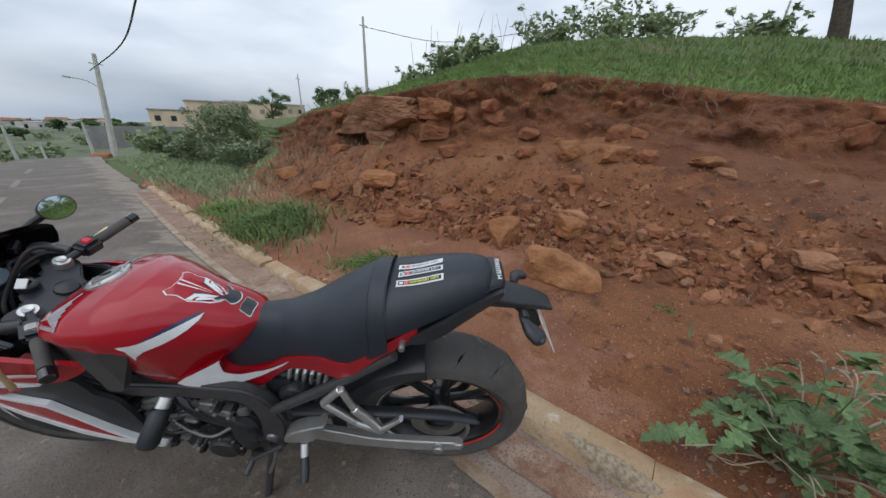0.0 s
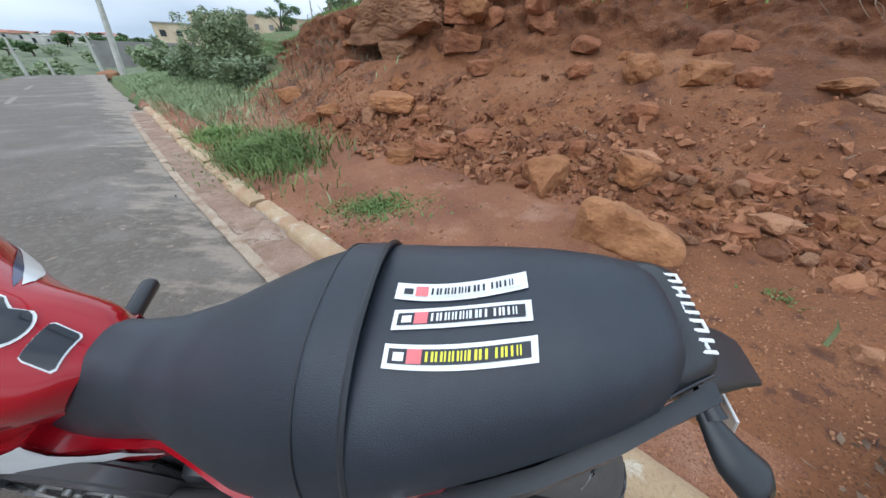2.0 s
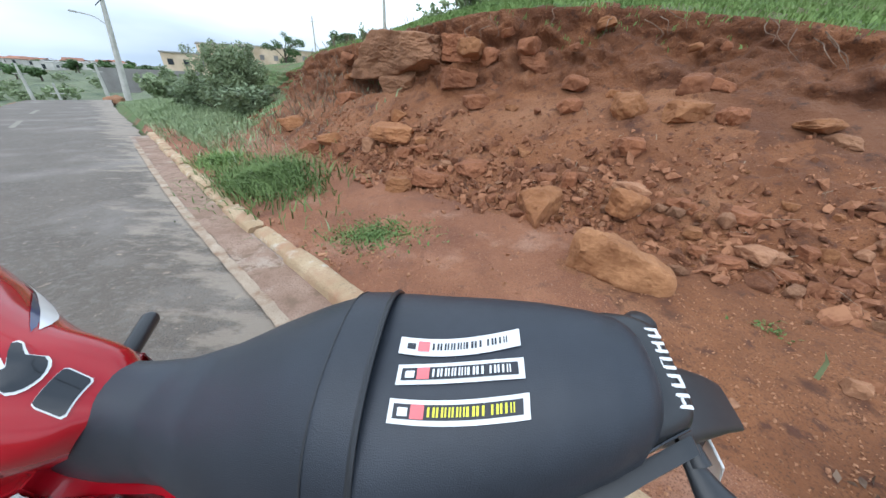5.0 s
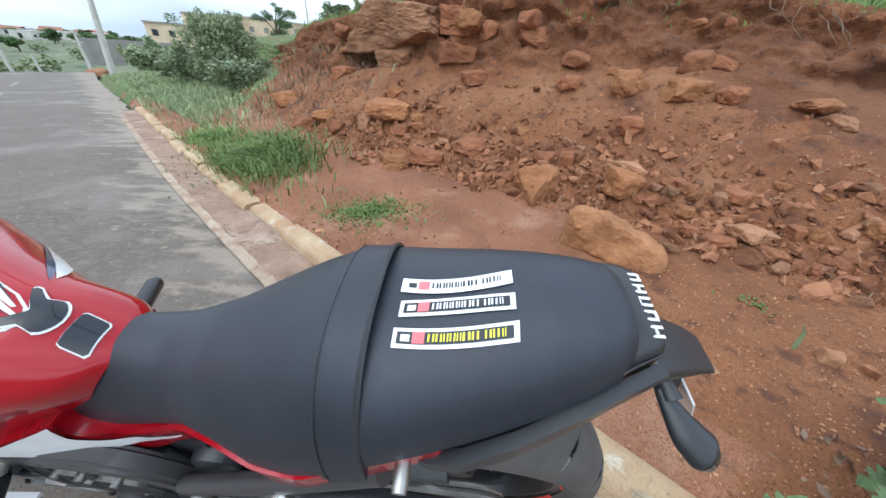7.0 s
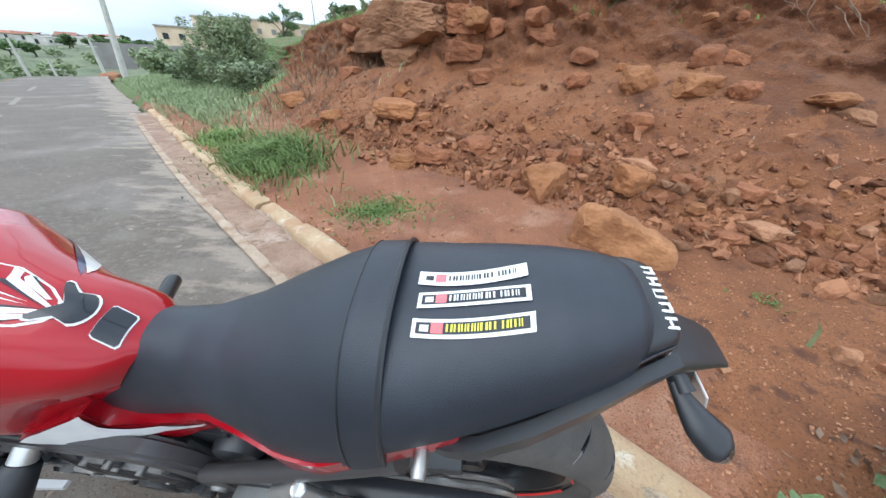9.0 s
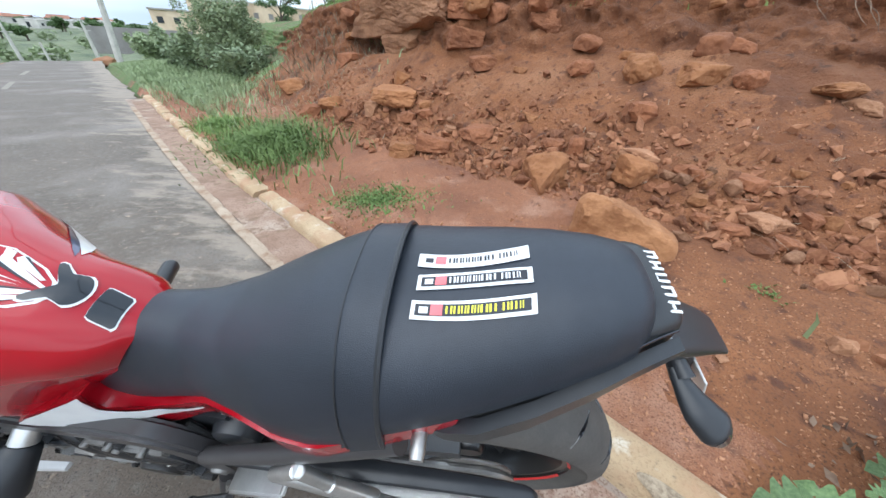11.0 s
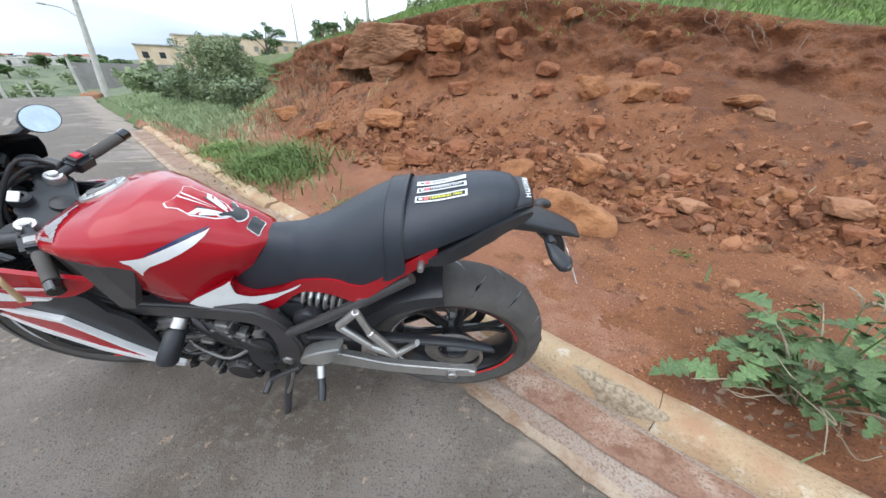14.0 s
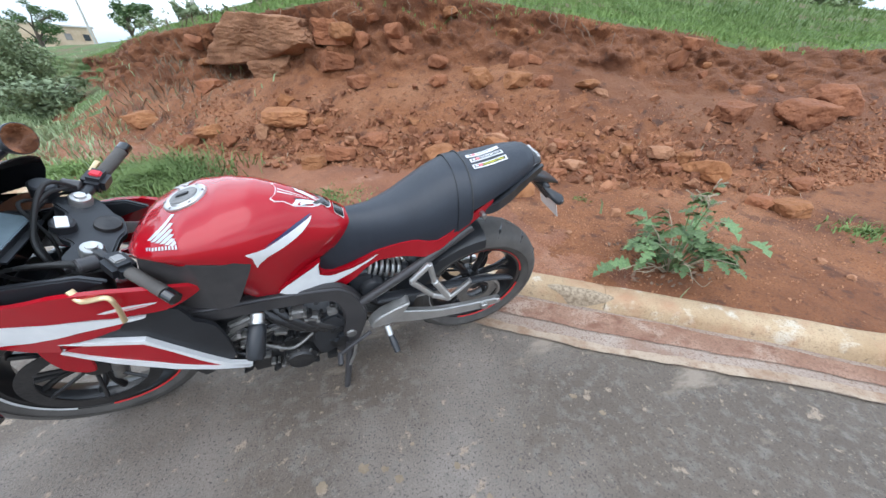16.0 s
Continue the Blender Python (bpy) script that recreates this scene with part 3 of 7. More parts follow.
def drop(x, y, top=30.0):
    """The ground's height and slope below a place."""
    hit = SURFACE.ray_cast(Vector((x, y, top)), Vector((0, 0, -1)))
    return (hit[0].z, hit[1]) if hit[0] is not None else (0.0, Vector((0, 0, 1)))


# ---- road, gutter, kerb ----
CURVE = spline(list(zip(KX, KY))[2:14], 24)
FINE = spline(list(zip(KX, KY))[2:14], 72)


def strip(name, d0, d1, dz, mat, steps, label, category, x0=-33, x1=8, edge=0.0, taper=None, width=None):
    """A band along the kerb line between two distances from it."""
    pts = [p for p in (FINE if x0 > -7 else CURVE) if x0 <= p[0] <= x1]
    verts, n = [], steps + 1
    for i, p in enumerate(pts):
        for k in range(n):
            lo = d0 if taper is None else lerp(p[0], *taper)
            d = lo + ((d1 - lo) if width is None else width) * k / steps
            if edge and k in (0, steps):
                d += edge * (noise.fractal(Vector((p[0] * 2.2, p[1] * 2.2, k)), 1.0, 2.0, 3) + 0.8 * noise.fractal(Vector((p[0] * 9, p[1] * 9, k)), 0.7, 2.0, 4))
            x, y = p[0] + NB[0] * d, p[1] + NB[1] * d
            verts.append((x, y, road_z(p[0]) + dz(d) if callable(dz) else road_z(p[0]) + dz))
    faces = [(i * n + k, (i + 1) * n + k, (i + 1) * n + k + 1, i * n + k + 1) for i in range(len(pts) - 1) for k in range(steps)]
    ob = link(name, verts, faces, mat)
    return tagged(ob, label, category, kind="structure")


strip("road", -5.0, -0.10, lambda d: 0.0, ASPHALT, 10, "worn grey asphalt road with pale dust stains", "road", edge=0.05,
      taper=((-33, -7, -4, 8), (-3.0, -3.2, -5.0, -5.2)))
WIDTH = ((-6.6, 0.8, 1.3, 1.8, 3), (-0.31, -0.31, -0.265, -0.22, -0.21))
strip("gutter", -0.28, 0.06, 0.006, GUTTER, 5, "dusty pink concrete gutter beside the kerb", "gutter", x0=-6.6, edge=0.004, taper=WIDTH)
strip("gutter_silt", -0.2, -0.05, lambda d: 0.0115, SILT, 4, "red silt washed into the gutter", "silt", x0=0.15, edge=0.010, taper=(WIDTH[0], [w * 0.62 for w in WIDTH[1]]))
strip("gutter_soil", -0.2, -0.02, lambda d: 0.0115, GUTTER_SOIL, 5, "pinkish brown earth lying in the gutter", "soil", x0=-6.4, x1=0.12, edge=0.012, taper=((-6.6, 0.2), (-0.245, -0.245)))
strip("gutter_lip", -0.2, -0.05, lambda d: 0.0095, LIP, 2, "pale worn cement lip of the gutter", "gutter edge", x0=0.1, edge=0.013, taper=WIDTH, width=0.045)
strip("gutter_lip", -0.2, -0.05, lambda d: 0.014, LIP, 3, "broken pale cement lip of the gutter", "gutter edge", x0=-5.8, x1=0.14, edge=0.009, taper=WIDTH, width=0.062)


def road_at(x, y):
    """The road's height: that of the kerb line's foot straight across."""
    q = np.array([p for p in CURVE])
    off = (x - q[:, 0]) * NB[1] - (y - q[:, 1]) * NB[0]
    return road_z(float(np.interp(0.0, -off[np.argsort(-off)], q[np.argsort(-off), 0])))


def blots(name, places, sizes, stretch, lift, mat, label, seed):
    """Flat thin patches with ragged outlines lying on the road."""
    rng = random.Random(seed)
    verts, faces = [], []
    for x, y in places:
        r, turn = rng.uniform(*sizes) * rng.uniform(0.4, 1.0), -0.65 + rng.uniform(-0.25, 0.25)
        st, n, q = rng.uniform(*stretch), 18, rng.random() * 90
        o = len(verts)
        z = road_at(x, y) + lift
        verts.append((x, y, z))
        for k in range(n):
            a = 2 * math.pi * k / n
            d = r * (1 + 0.40 * noise.noise(Vector((math.cos(a) * 1.6 + q, math.sin(a) * 1.6, q))) + 0.35 * noise.noise(Vector((math.cos(a) * 5 + q, math.sin(a) * 5, 3))))
            u, v = d * math.cos(a) * st, d * math.sin(a)
            px, py = x + u * math.cos(turn) - v * math.sin(turn), y + u * math.sin(turn) + v * math.cos(turn)
            verts.append((px, py, road_at(px, py) + lift))
        faces += [(o, o + 1 + k, o + 1 + (k + 1) % n) for k in range(n)]
    tagged(link(name, verts, faces, mat, smooth=False), label, "road stain", kind="stuff")


rng = random.Random(17)


blots("road_spots", [(rng.gauss(-0.75, 0.42), rng.gauss(1.30, 0.24)) for _ in range(60)] + [(rng.uniform(-1.8, 1.6), rng.uniform(0.3, 1.75)) for _ in range(110)], (0.004, 0.0145), (0.9, 1.5), 0.005, SPOT, "tan dried mud spots on the asphalt", 5)
for x0, x1 in ((-7.3, -6.2), (-10.2, -8.6), (-14, -12)):
    strip("road_marking", -2.06, -1.96, 0.005, PAINT, 1, "faded yellow dashed centre line paint", "road marking", x0, x1)


def build_kerb():
    root = tagged(new("kerb"), "cracked ochre-stained concrete kerb with broken edges", "kerb", kind="structure")
    pts = [p for p in CURVE if -6.75 <= p[0] <= 7.9]
    ss = np.concatenate(([0], np.cumsum([np.linalg.norm(b - a) for a, b in zip(pts, pts[1:])])))

    def place(s):
        return np.array([np.interp(s, ss, [p[k] for p in pts]) for k in (0, 1)])

    rng = random.Random(4)
    s = 0.0
    while s < ss[-1] - 0.4:
        x = place(s)[0]
        ln = rng.uniform(0.45, 0.8) if x < -1.2 else rng.uniform(0.95, 1.25)
        e = min(s + ln, ss[-1])
        low = rng.uniform(-0.03, 0.0) if x < -1.2 else rng.uniform(-0.006, 0.004)
        shift = rng.uniform(-0.02, 0.02) if x < -1.2 else rng.uniform(-0.004, 0.004)
        gap = 0.012 if x < -1.2 else 0.0012
        loops = []
        n = 14
        for k in range(n + 1):
            q = s + gap + (e - s - 2 * gap) * k / n
            a, b = place(max(0, q - 0.02)), place(min(ss[-1], q + 0.02))
            d = (b - a) / np.linalg.norm(b - a)
            nb = np.array((-d[1], d[0]))
            p, base = place(q), road_z(place(q)[0])
            end = (0.012 if x < -1.2 else 0.003) if k in (0, n) else 0.0
            ring = []
            for w, h in ((-0.032, -0.06), (-0.027, 0.0), (-0.020, 0.044), (-0.010, 0.066), (0.004, 0.076), (0.030, 0.081), (0.070, 0.082), (0.100, 0.079), (0.116, 0.070), (0.123, 0.03), (0.127, -0.06)):
                rough = noise.fractal(Vector((p[0] * 6 + w * 30, p[1] * 6, h * 30)), 0.9, 2.0, 4) * (1.0 if x < -1.2 else 0.4)
                chip = max(0.0, noise.noise(Vector((p[0] * 2.6, p[1] * 2.6, 7.0))) - 0.25) * (0.09 if x < -1.2 else 0.012) * (h > 0.04)
                ring.append((p[0] + nb[0] * (w + shift + 0.008 * rough), p[1] + nb[1] * (w + shift + 0.008 * rough), base + (h + low) * (1 - end) + 0.006 * rough * (h > 0) - chip - end))
            loops.append(ring)
        bm = bmesh.new()
        rings(bm, loops)
        part("kerb_stone", bm, KERB, root, sharp=50)
        s = e
    return root


build_kerb()


def kerb_scar(x0, x1):
    """A broken-out pocket of the kerb where the pebbles of its concrete show."""
    pts = [p for p in CURVE if -2 <= p[0] <= 3]
    verts, faces, n, m = [], [], 46, 14
    for i in range(n + 1):
        x = x0 + (x1 - x0) * i / n
        y = float(np.interp(x, [p[0] for p in pts], [p[1] for p in pts]))
        half = math.sin(math.pi * i / n) ** 0.5
        for k in range(m + 1):
            w = 0.004 + (k / m - 0.5) * 0.062 * half + 0.012 * noise.noise(Vector((x * 9, 0, 3)))
            h = float(np.interp(w, (-0.032, -0.027, -0.020, -0.010, 0.004, 0.030, 0.070), (-0.06, 0.0, 0.044, 0.066, 0.076, 0.081, 0.082)))
            q = Vector((x * 45, w * 60, h * 45))
            rim = min(1.0, 3 * k / m, 3 * (1 - k / m), 4 * i / n, 4 * (1 - i / n))
            lift = 0.002 + 0.007 * abs(noise.noise(q)) * rim + 0.003 * noise.noise(q * 2.3) * rim
            verts.append((x + 0.5 * (w - lift * 0.5), y + 0.85 * (w - lift * 0.5), road_z(x) + h + lift * 0.7))
    faces = [(i * (m + 1) + k, (i + 1) * (m + 1) + k, (i + 1) * (m + 1) + k + 1, i * (m + 1) + k + 1) for i in range(n) for k in range(m)]
    ob = link("kerb_scar", verts, faces, AGGREGATE)
    tagged(ob, "rough pocket of bare pebbles in the kerb", "kerb damage", kind="structure")


kerb_scar(0.58, 0.84)


# ---- the motorcycle: x runs to its tail, its left side lies towards -y ----
bike = tagged(new("motorcycle"), "red, black and white sport motorcycle leaning on its side stand", "motorcycle")
BIKE = Matrix.Translation((0.12, 2.17, 0.0214)) @ pose(0, 0, 0, 0, 0, 1.5) @ pose(0, 0, 0, 0, -2.0, 0) @ pose(0, 0, 0, 12.0, 0, 0)
bike.matrix_world = BIKE


def poly(points, per=5):
    return [tuple(p) for p in spline(points, per, closed=True)]


# tank: half width, top, height of the widest line and bottom, from nose to seat
TANK_X = (-0.965, -0.950, -0.92, -0.875, -0.82, -0.75, -0.68, -0.62, -0.565, -0.52, -0.485, -0.458)
TANK_W = (0.044, 0.083, 0.122, 0.149, 0.161, 0.156, 0.134, 0.107, 0.088, 0.080, 0.072, 0.058)
TANK_T = (0.801, 0.829, 0.850, 0.869, 0.888, 0.903, 0.905, 0.890, 0.861, 0.833, 0.802, 0.778)
TANK_M = (0.799, 0.815, 0.824, 0.829, 0.828, 0.817, 0.798, 0.777, 0.760, 0.742, 0.725, 0.712)
TANK_B = (0.795, 0.798, 0.800, 0.780, 0.680, 0.615, 0.600, 0.598, 0.598, 0.602, 0.608, 0.615)
TANK_Y = (0.0, -0.001, -0.001, -0.002, -0.005, -0.011, -0.018, -0.019, -0.018, -0.012, -0.006, -0.004)


def tank_at(x):
    return [lerp(x, TANK_X, t) for t in (TANK_W, TANK_T, TANK_M, TANK_B)]


def tank_y(x, z):
    """Half width of the tank's skin at a height."""
    w, t, m, b = tank_at(x)
    if z >= m:
        k = min(1.0, (z - m) / (t - m))
        return w * max(0.0, 1 - k ** 2.3) ** (1 / 2.1)
    return w * (1 - 0.33 * ((m - z) / max(0.02, m - b)) ** 1.3)


def tank_mid(x):
    return lerp(x, TANK_X, TANK_Y)


def tank_lean(x, z):
    """The tank's rear edge runs forward as it goes down beside the seat."""
    f = max(0.0, min(1.0, (x + 0.70) / 0.24))
    return x - 0.85 * max(0.0, 0.775 - z) * f * f * (3 - 2 * f)


def tank_z(x, y):
    w, t, m, b = tank_at(x)
    k = min(1.0, abs(y - tank_mid(x)) / w)
    return m + (t - m) * max(0.0, 1 - k ** 2.1) ** (1 / 2.3)


def build_tank():
    bm = bmesh.new()
    loops = []
    for x in np.linspace(-0.965, -0.458, 46):
        w, t, m, b = tank_at(x)
        half = [(tank_y(x, z), z) for z in np.linspace(b, m, 9)[:-1]]
        for a in np.linspace(0, math.pi / 2, 14):
            z = m + (t - m) * math.sin(a) ** (2 / 2.3)
            half.append((w * math.cos(a) ** (2 / 2.1), z))
        c = tank_mid(x)
        ring = [(tank_lean(x, z), c - y, z) for y, z in half] + [(tank_lean(x, z), c + y, z) for y, z in half[-2::-1]]
        loops.append(ring)
    rings(bm, loops)
    return part("fuel_tank", bm, RED, bike, "glossy red fuel tank", sharp=50)


tank = build_tank()


def decal_side(name, outline, mat, parent, skin, lift=0.0015, label="", sides=(-1, 1), cuts=2, per=4, mid=None):
    """A thin sticker laid on a skin given as half width over x and z."""
    for s in sides:
        bm = bmesh.new()
        pts = poly(outline, per) if per > 1 else outline
        f = bm.faces.new([bm.verts.new((x, 0, z)) for x, z in (pts if s < 0 else pts[::-1])])
        bmesh.ops.triangulate(bm, faces=[f])
        bmesh.ops.subdivide_edges(bm, edges=bm.edges[:], cuts=cuts, use_grid_fill=True)
        for v in bm.verts:
            v.co.y = s * (skin(v.co.x, v.co.z) + lift) + (mid(v.co.x) if mid else 0.0)
        part(name, bm, mat, parent, label)


def decal_top(name, outline, mat, parent, skin, lift=0.0015, label="", cuts=2, per=4):
    bm = bmesh.new()
    pts = poly(outline, per) if per > 1 else outline
    f = bm.faces.new([bm.verts.new((x, y, 0)) for x, y in pts])
    bmesh.ops.triangulate(bm, faces=[f])
    bmesh.ops.subdivide_edges(bm, edges=bm.edges[:], cuts=cuts, use_grid_fill=True)
    for v in bm.verts:
        v.co.z = skin(v.co.x, v.co.y) + lift
    return part(name, bm, mat, parent, label)


decal_side("tank_flash", [(-0.553, 0.836), (-0.581, 0.813), (-0.630, 0.793), (-0.669, 0.784), (-0.690, 0.770), (-0.699, 0.757), (-0.697, 0.776), (-0.698, 0.797), (-0.708, 0.812), (-0.667, 0.811), (-0.613, 0.823)], WHITE, tank, tank_y, 0.0020, "white flash decal", per=2, mid=tank_mid)
decal_side("tank_flash_shadow", [(-0.668, 0.813), (-0.630, 0.826), (-0.590, 0.837), (-0.553, 0.840), (-0.580, 0.830), (-0.613, 0.822)], NAVY, tank, tank_y, 0.0014, "navy flash edge", per=2, mid=tank_mid)


def tank_mark(name, outline, mat, label):
    """A mark on the tank's shoulder: x, and how far it climbs from the widest line to the ridge."""
    for s in (-1, 1):
        bm = bmesh.new()
        f = bm.faces.new([bm.verts.new((x, q, 0)) for x, q in outline])
        bmesh.ops.triangulate(bm, faces=[f])
        bmesh.ops.subdivide_edges(bm, edges=bm.edges[:], cuts=2, use_grid_fill=True)
        for v in bm.verts:
            w, t, m, b = tank_at(v.co.x)
            z = m + (t - m) * v.co.y
            v.co.y, v.co.z = tank_mid(v.co.x) + s * (tank_y(v.co.x, z) + 0.0015), z + 0.0012
        part(name, bm, mat, tank, label)


for k in range(6):
    x, q = -0.889 + 0.010 * k, 0.72 - 0.035 * k
    tank_mark("wing_badge", [(x, q), (x + 0.009, q - 0.012), (-0.838 + 0.003 * k, 0.955 - 0.075 * k), (-0.846 + 0.003 * k, 0.965 - 0.07 * k), (x + 0.012, q + 0.09)], BADGE, "silver wing badge")
for k in range(5):
    x = -0.889 + 0.0138 * k
    for e in (0.0, 0.0068):
        tank_mark("badge_bar", [(x + e, 0.47 - 0.006 * k), (x + e + 0.0040, 0.47 - 0.006 * k), (x + e + 0.0040, 0.565 - 0.006 * k), (x + e, 0.565 - 0.006 * k)], BADGE, "silver badge bar")
MID = -0.024


def both(half):
    """A shape given on one side of the tank's ridge, closed on the other."""
    return [(x, MID + y) for x, y in half] + [(x, MID - y) for x, y in half[::-1] if y > 0]


def shrink(points, k):
    cx, cy = sum(p[0] for p in points) / len(points), sum(p[1] for p in points) / len(points)
    return [(cx + (x - cx) * k, cy + (y - cy) * k) for x, y in points]


KNEE = both([(-0.626, 0.0), (-0.628, 0.018), (-0.638, 0.034), (-0.628, 0.042), (-0.610, 0.036), (-0.588, 0.040), (-0.570, 0.034), (-0.548, 0.026), (-0.532, 0.014), (-0.524, 0.0)])
decal_top("knee_decal", KNEE, WHITE, tank, tank_z, 0.0010, "white outline of the tank decal", per=1)
decal_top("knee_decal_field", shrink(KNEE, 0.945), RED, tank, tank_z, 0.0016, "red field of the tank decal", per=1)
for s in (-1, 1):
    def mark(name, pts, mat, lift, label=""):
        decal_top(name, [(x - 0.016, MID + s * y) for x, y in pts], mat, tank, tank_z, lift, label, per=1, cuts=2)

    mark("decal_wing", [(-0.566, 0.017), (-0.518, 0.001), (-0.517, 0.004), (-0.560, 0.025), (-0.565, 0.035), (-0.576, 0.038), (-0.570, 0.028)], WHITE, 0.0024, "white wing of the tank decal")
    mark("decal_wing_line", [(-0.572, 0.016), (-0.520, 0.000), (-0.568, 0.0195)], INK, 0.0030, "dark line of the tank decal")
    mark("decal_feather", [(-0.559, 0.028), (-0.557, 0.033), (-0.523, 0.012), (-0.526, 0.010), (-0.552, 0.021)], WHITE, 0.0024, "white feather of the tank decal")
    mark("feather_line", [(-0.556, 0.0325), (-0.552, 0.0325), (-0.524, 0.013)], INK, 0.0030, "dark line of the feather")
    mark("decal_ray", [(-0.606, 0.004), (-0.535, 0.0015), (-0.606, 0.0085)], WHITE, 0.0024, "white ray of the tank decal")
PAD_HALF = [(-0.530, 0.0), (-0.533, 0.006), (-0.547, 0.027), (-0.541, 0.030), (-0.526, 0.019), (-0.514, 0.023), (-0.506, 0.014), (-0.503, 0.0)]
PAD_OUT = [(x, -0.012 + y) for x, y in PAD_HALF] + [(x, -0.012 - y) for x, y in PAD_HALF[-2:0:-1]]
decal_top("tank_pad", PAD_OUT, WHITE, tank, tank_z, 0.0030, "white edge of the tank pad", per=2, cuts=3)
decal_top("tank_pad_gel", [(x + (0.0014 if x < -0.527 else -0.0014), -0.012 + (y + 0.012) * 0.92) for x, y in PAD_OUT], PADBLACK, tank, tank_z, 0.0040, "glossy black tank pad", per=2, cuts=3)
PLATE = [(-0.498, -0.036), (-0.4985, 0.004), (-0.496, 0.0065), (-0.476, 0.0035), (-0.4735, 0.000), (-0.4742, -0.037), (-0.477, -0.041), (-0.495, -0.0385)]
decal_top("pad_plate", PLATE, WHITE, tank, tank_z, 0.0026, "white edge of the small pad", per=1, cuts=5)
decal_top("pad_plate_gel", shrink(PLATE, 0.93), PADBLACK, tank, tank_z, 0.0038, "glossy black rectangular pad", per=1, cuts=5)


def build_cap():
    c = (-0.825, 0.0, tank_z(-0.825, 0) - 0.001)

    def tilt(bm):
        bmesh.ops.rotate(bm, cent=c, matrix=Matrix.Rotation(radians(-15), 3, "Y"), verts=bm.verts)

    bm = bmesh.new()
    lathe(bm, [(0.0, 0.007), (0.030, 0.007), (0.033, 0.005), (0.034, 0.003), (0.042, 0.006), (0.046, 0.006), (0.049, 0.004), (0.050, -0.004)], c, 40, "z")
    tilt(bm)
    cap = part("fuel_cap", bm, ALU, bike, "aluminium fuel cap ring")
    bm = bmesh.new()
    lathe(bm, [(0.0, 0.010), (0.027, 0.010), (0.031, 0.009), (0.032, 0.004)], c, 36, "z")
    tilt(bm)
    part("cap_lid", bm, GREYCAST, cap, "grey cap lid with a key flap")
    bm = bmesh.new()
    box(bm, (c[0], c[1], c[2] + 0.011), (0.030, 0.012, 0.005), 0.002)
    tilt(bm)
    part("key_flap", bm, DARKSTEEL, cap)
    for k in range(6):
        a = k * math.pi / 3
        bm = bmesh.new()
        lathe(bm, [(0.0, 0.0085), (0.0025, 0.0085), (0.003, 0.005)], (c[0] + 0.0445 * math.cos(a), c[1] + 0.0445 * math.sin(a), c[2]), 8, "z")
        tilt(bm)
        part("cap_bolt", bm, STEEL, cap)


build_cap()

# seats
SEAT_X = (-0.61, -0.575, -0.54, -0.50, -0.455, -0.40, -0.33, -0.26, -0.20, -0.15, -0.112)
SEAT_C = (0.755, 0.770, 0.783, 0.788, 0.785, 0.788, 0.810, 0.847, 0.880, 0.902, 0.908)
SEAT_W = (0.064, 0.067, 0.068, 0.069, 0.070, 0.076, 0.097, 0.124, 0.134, 0.135, 0.131)
SEAT_B = (0.606, 0.612, 0.621, 0.631, 0.646, 0.672, 0.700, 0.696, 0.706, 0.741, 0.766)
SEAT_Y = (-0.003, -0.002, -0.001, 0.0, 0.002, 0.004, 0.005, 0.009, 0.012, 0.012, 0.009)
PILL_X = (-0.111, -0.09, -0.05, 0.0, 0.05, 0.09, 0.115, 0.13, 0.138)
PILL_C = (0.901, 0.905, 0.912, 0.922, 0.929, 0.931, 0.927, 0.918, 0.904)
PILL_W = (0.128, 0.124, 0.115, 0.103, 0.089, 0.076, 0.067, 0.055, 0.038)
PILL_B = (0.800, 0.809, 0.821, 0.838, 0.853, 0.862, 0.862, 0.868, 0.878)
PILL_Y = (0.008, 0.007, 0.007, 0.008, 0.010, 0.012, 0.015, 0.017, 0.018)


def seat_shape(xs, cs, ws, bs, ys, n=44, grow=0.0, x0=None, x1=None, power=2.5):
    loops = []
    for x in np.linspace(xs[0] if x0 is None else x0, xs[-1] if x1 is None else x1, n):
        c, w, b = lerp(x, xs, cs) + grow, lerp(x, xs, ws) + grow, lerp(x, xs, bs) - grow
        ring = []
        for a in np.linspace(0, math.pi, 29):
            ca, sa = math.cos(a), math.sin(a)
            ring.append((x, lerp(x, xs, ys) - w * math.copysign(abs(ca) ** (2 / power), ca), b + (c - b) * sa ** (2 / 2.2)))
        loops.append(ring)
    return loops


def pill_z(x, y):
    c, w, b = lerp(x, PILL_X, PILL_C), lerp(x, PILL_X, PILL_W), lerp(x, PILL_X, PILL_B)
    k = min(1.0, abs(y - lerp(x, PILL_X, PILL_Y)) / w)
    return b + (c - b) * max(0, 1 - k ** 2.5) ** (1 / 2.2)


bm = bmesh.new()
rings(bm, seat_shape(SEAT_X, SEAT_C, SEAT_W, SEAT_B, SEAT_Y))
seat = part("rider_seat", bm, VINYL, bike, "black vinyl rider seat", sharp=60)
bm = bmesh.new()
rings(bm, seat_shape(PILL_X, PILL_C, PILL_W, PILL_B, PILL_Y))
pillion = part("passenger_seat", bm, VINYL, bike, "black vinyl passenger seat with three stickers", sharp=60)
bm = bmesh.new()
rings(bm, seat_shape(SEAT_X, SEAT_C, SEAT_W, SEAT_B, SEAT_Y, 10, 0.0030, -0.153, -0.113))
part("seat_strap", bm, VINYL, bike, "black vinyl strap across the seat", sharp=40)
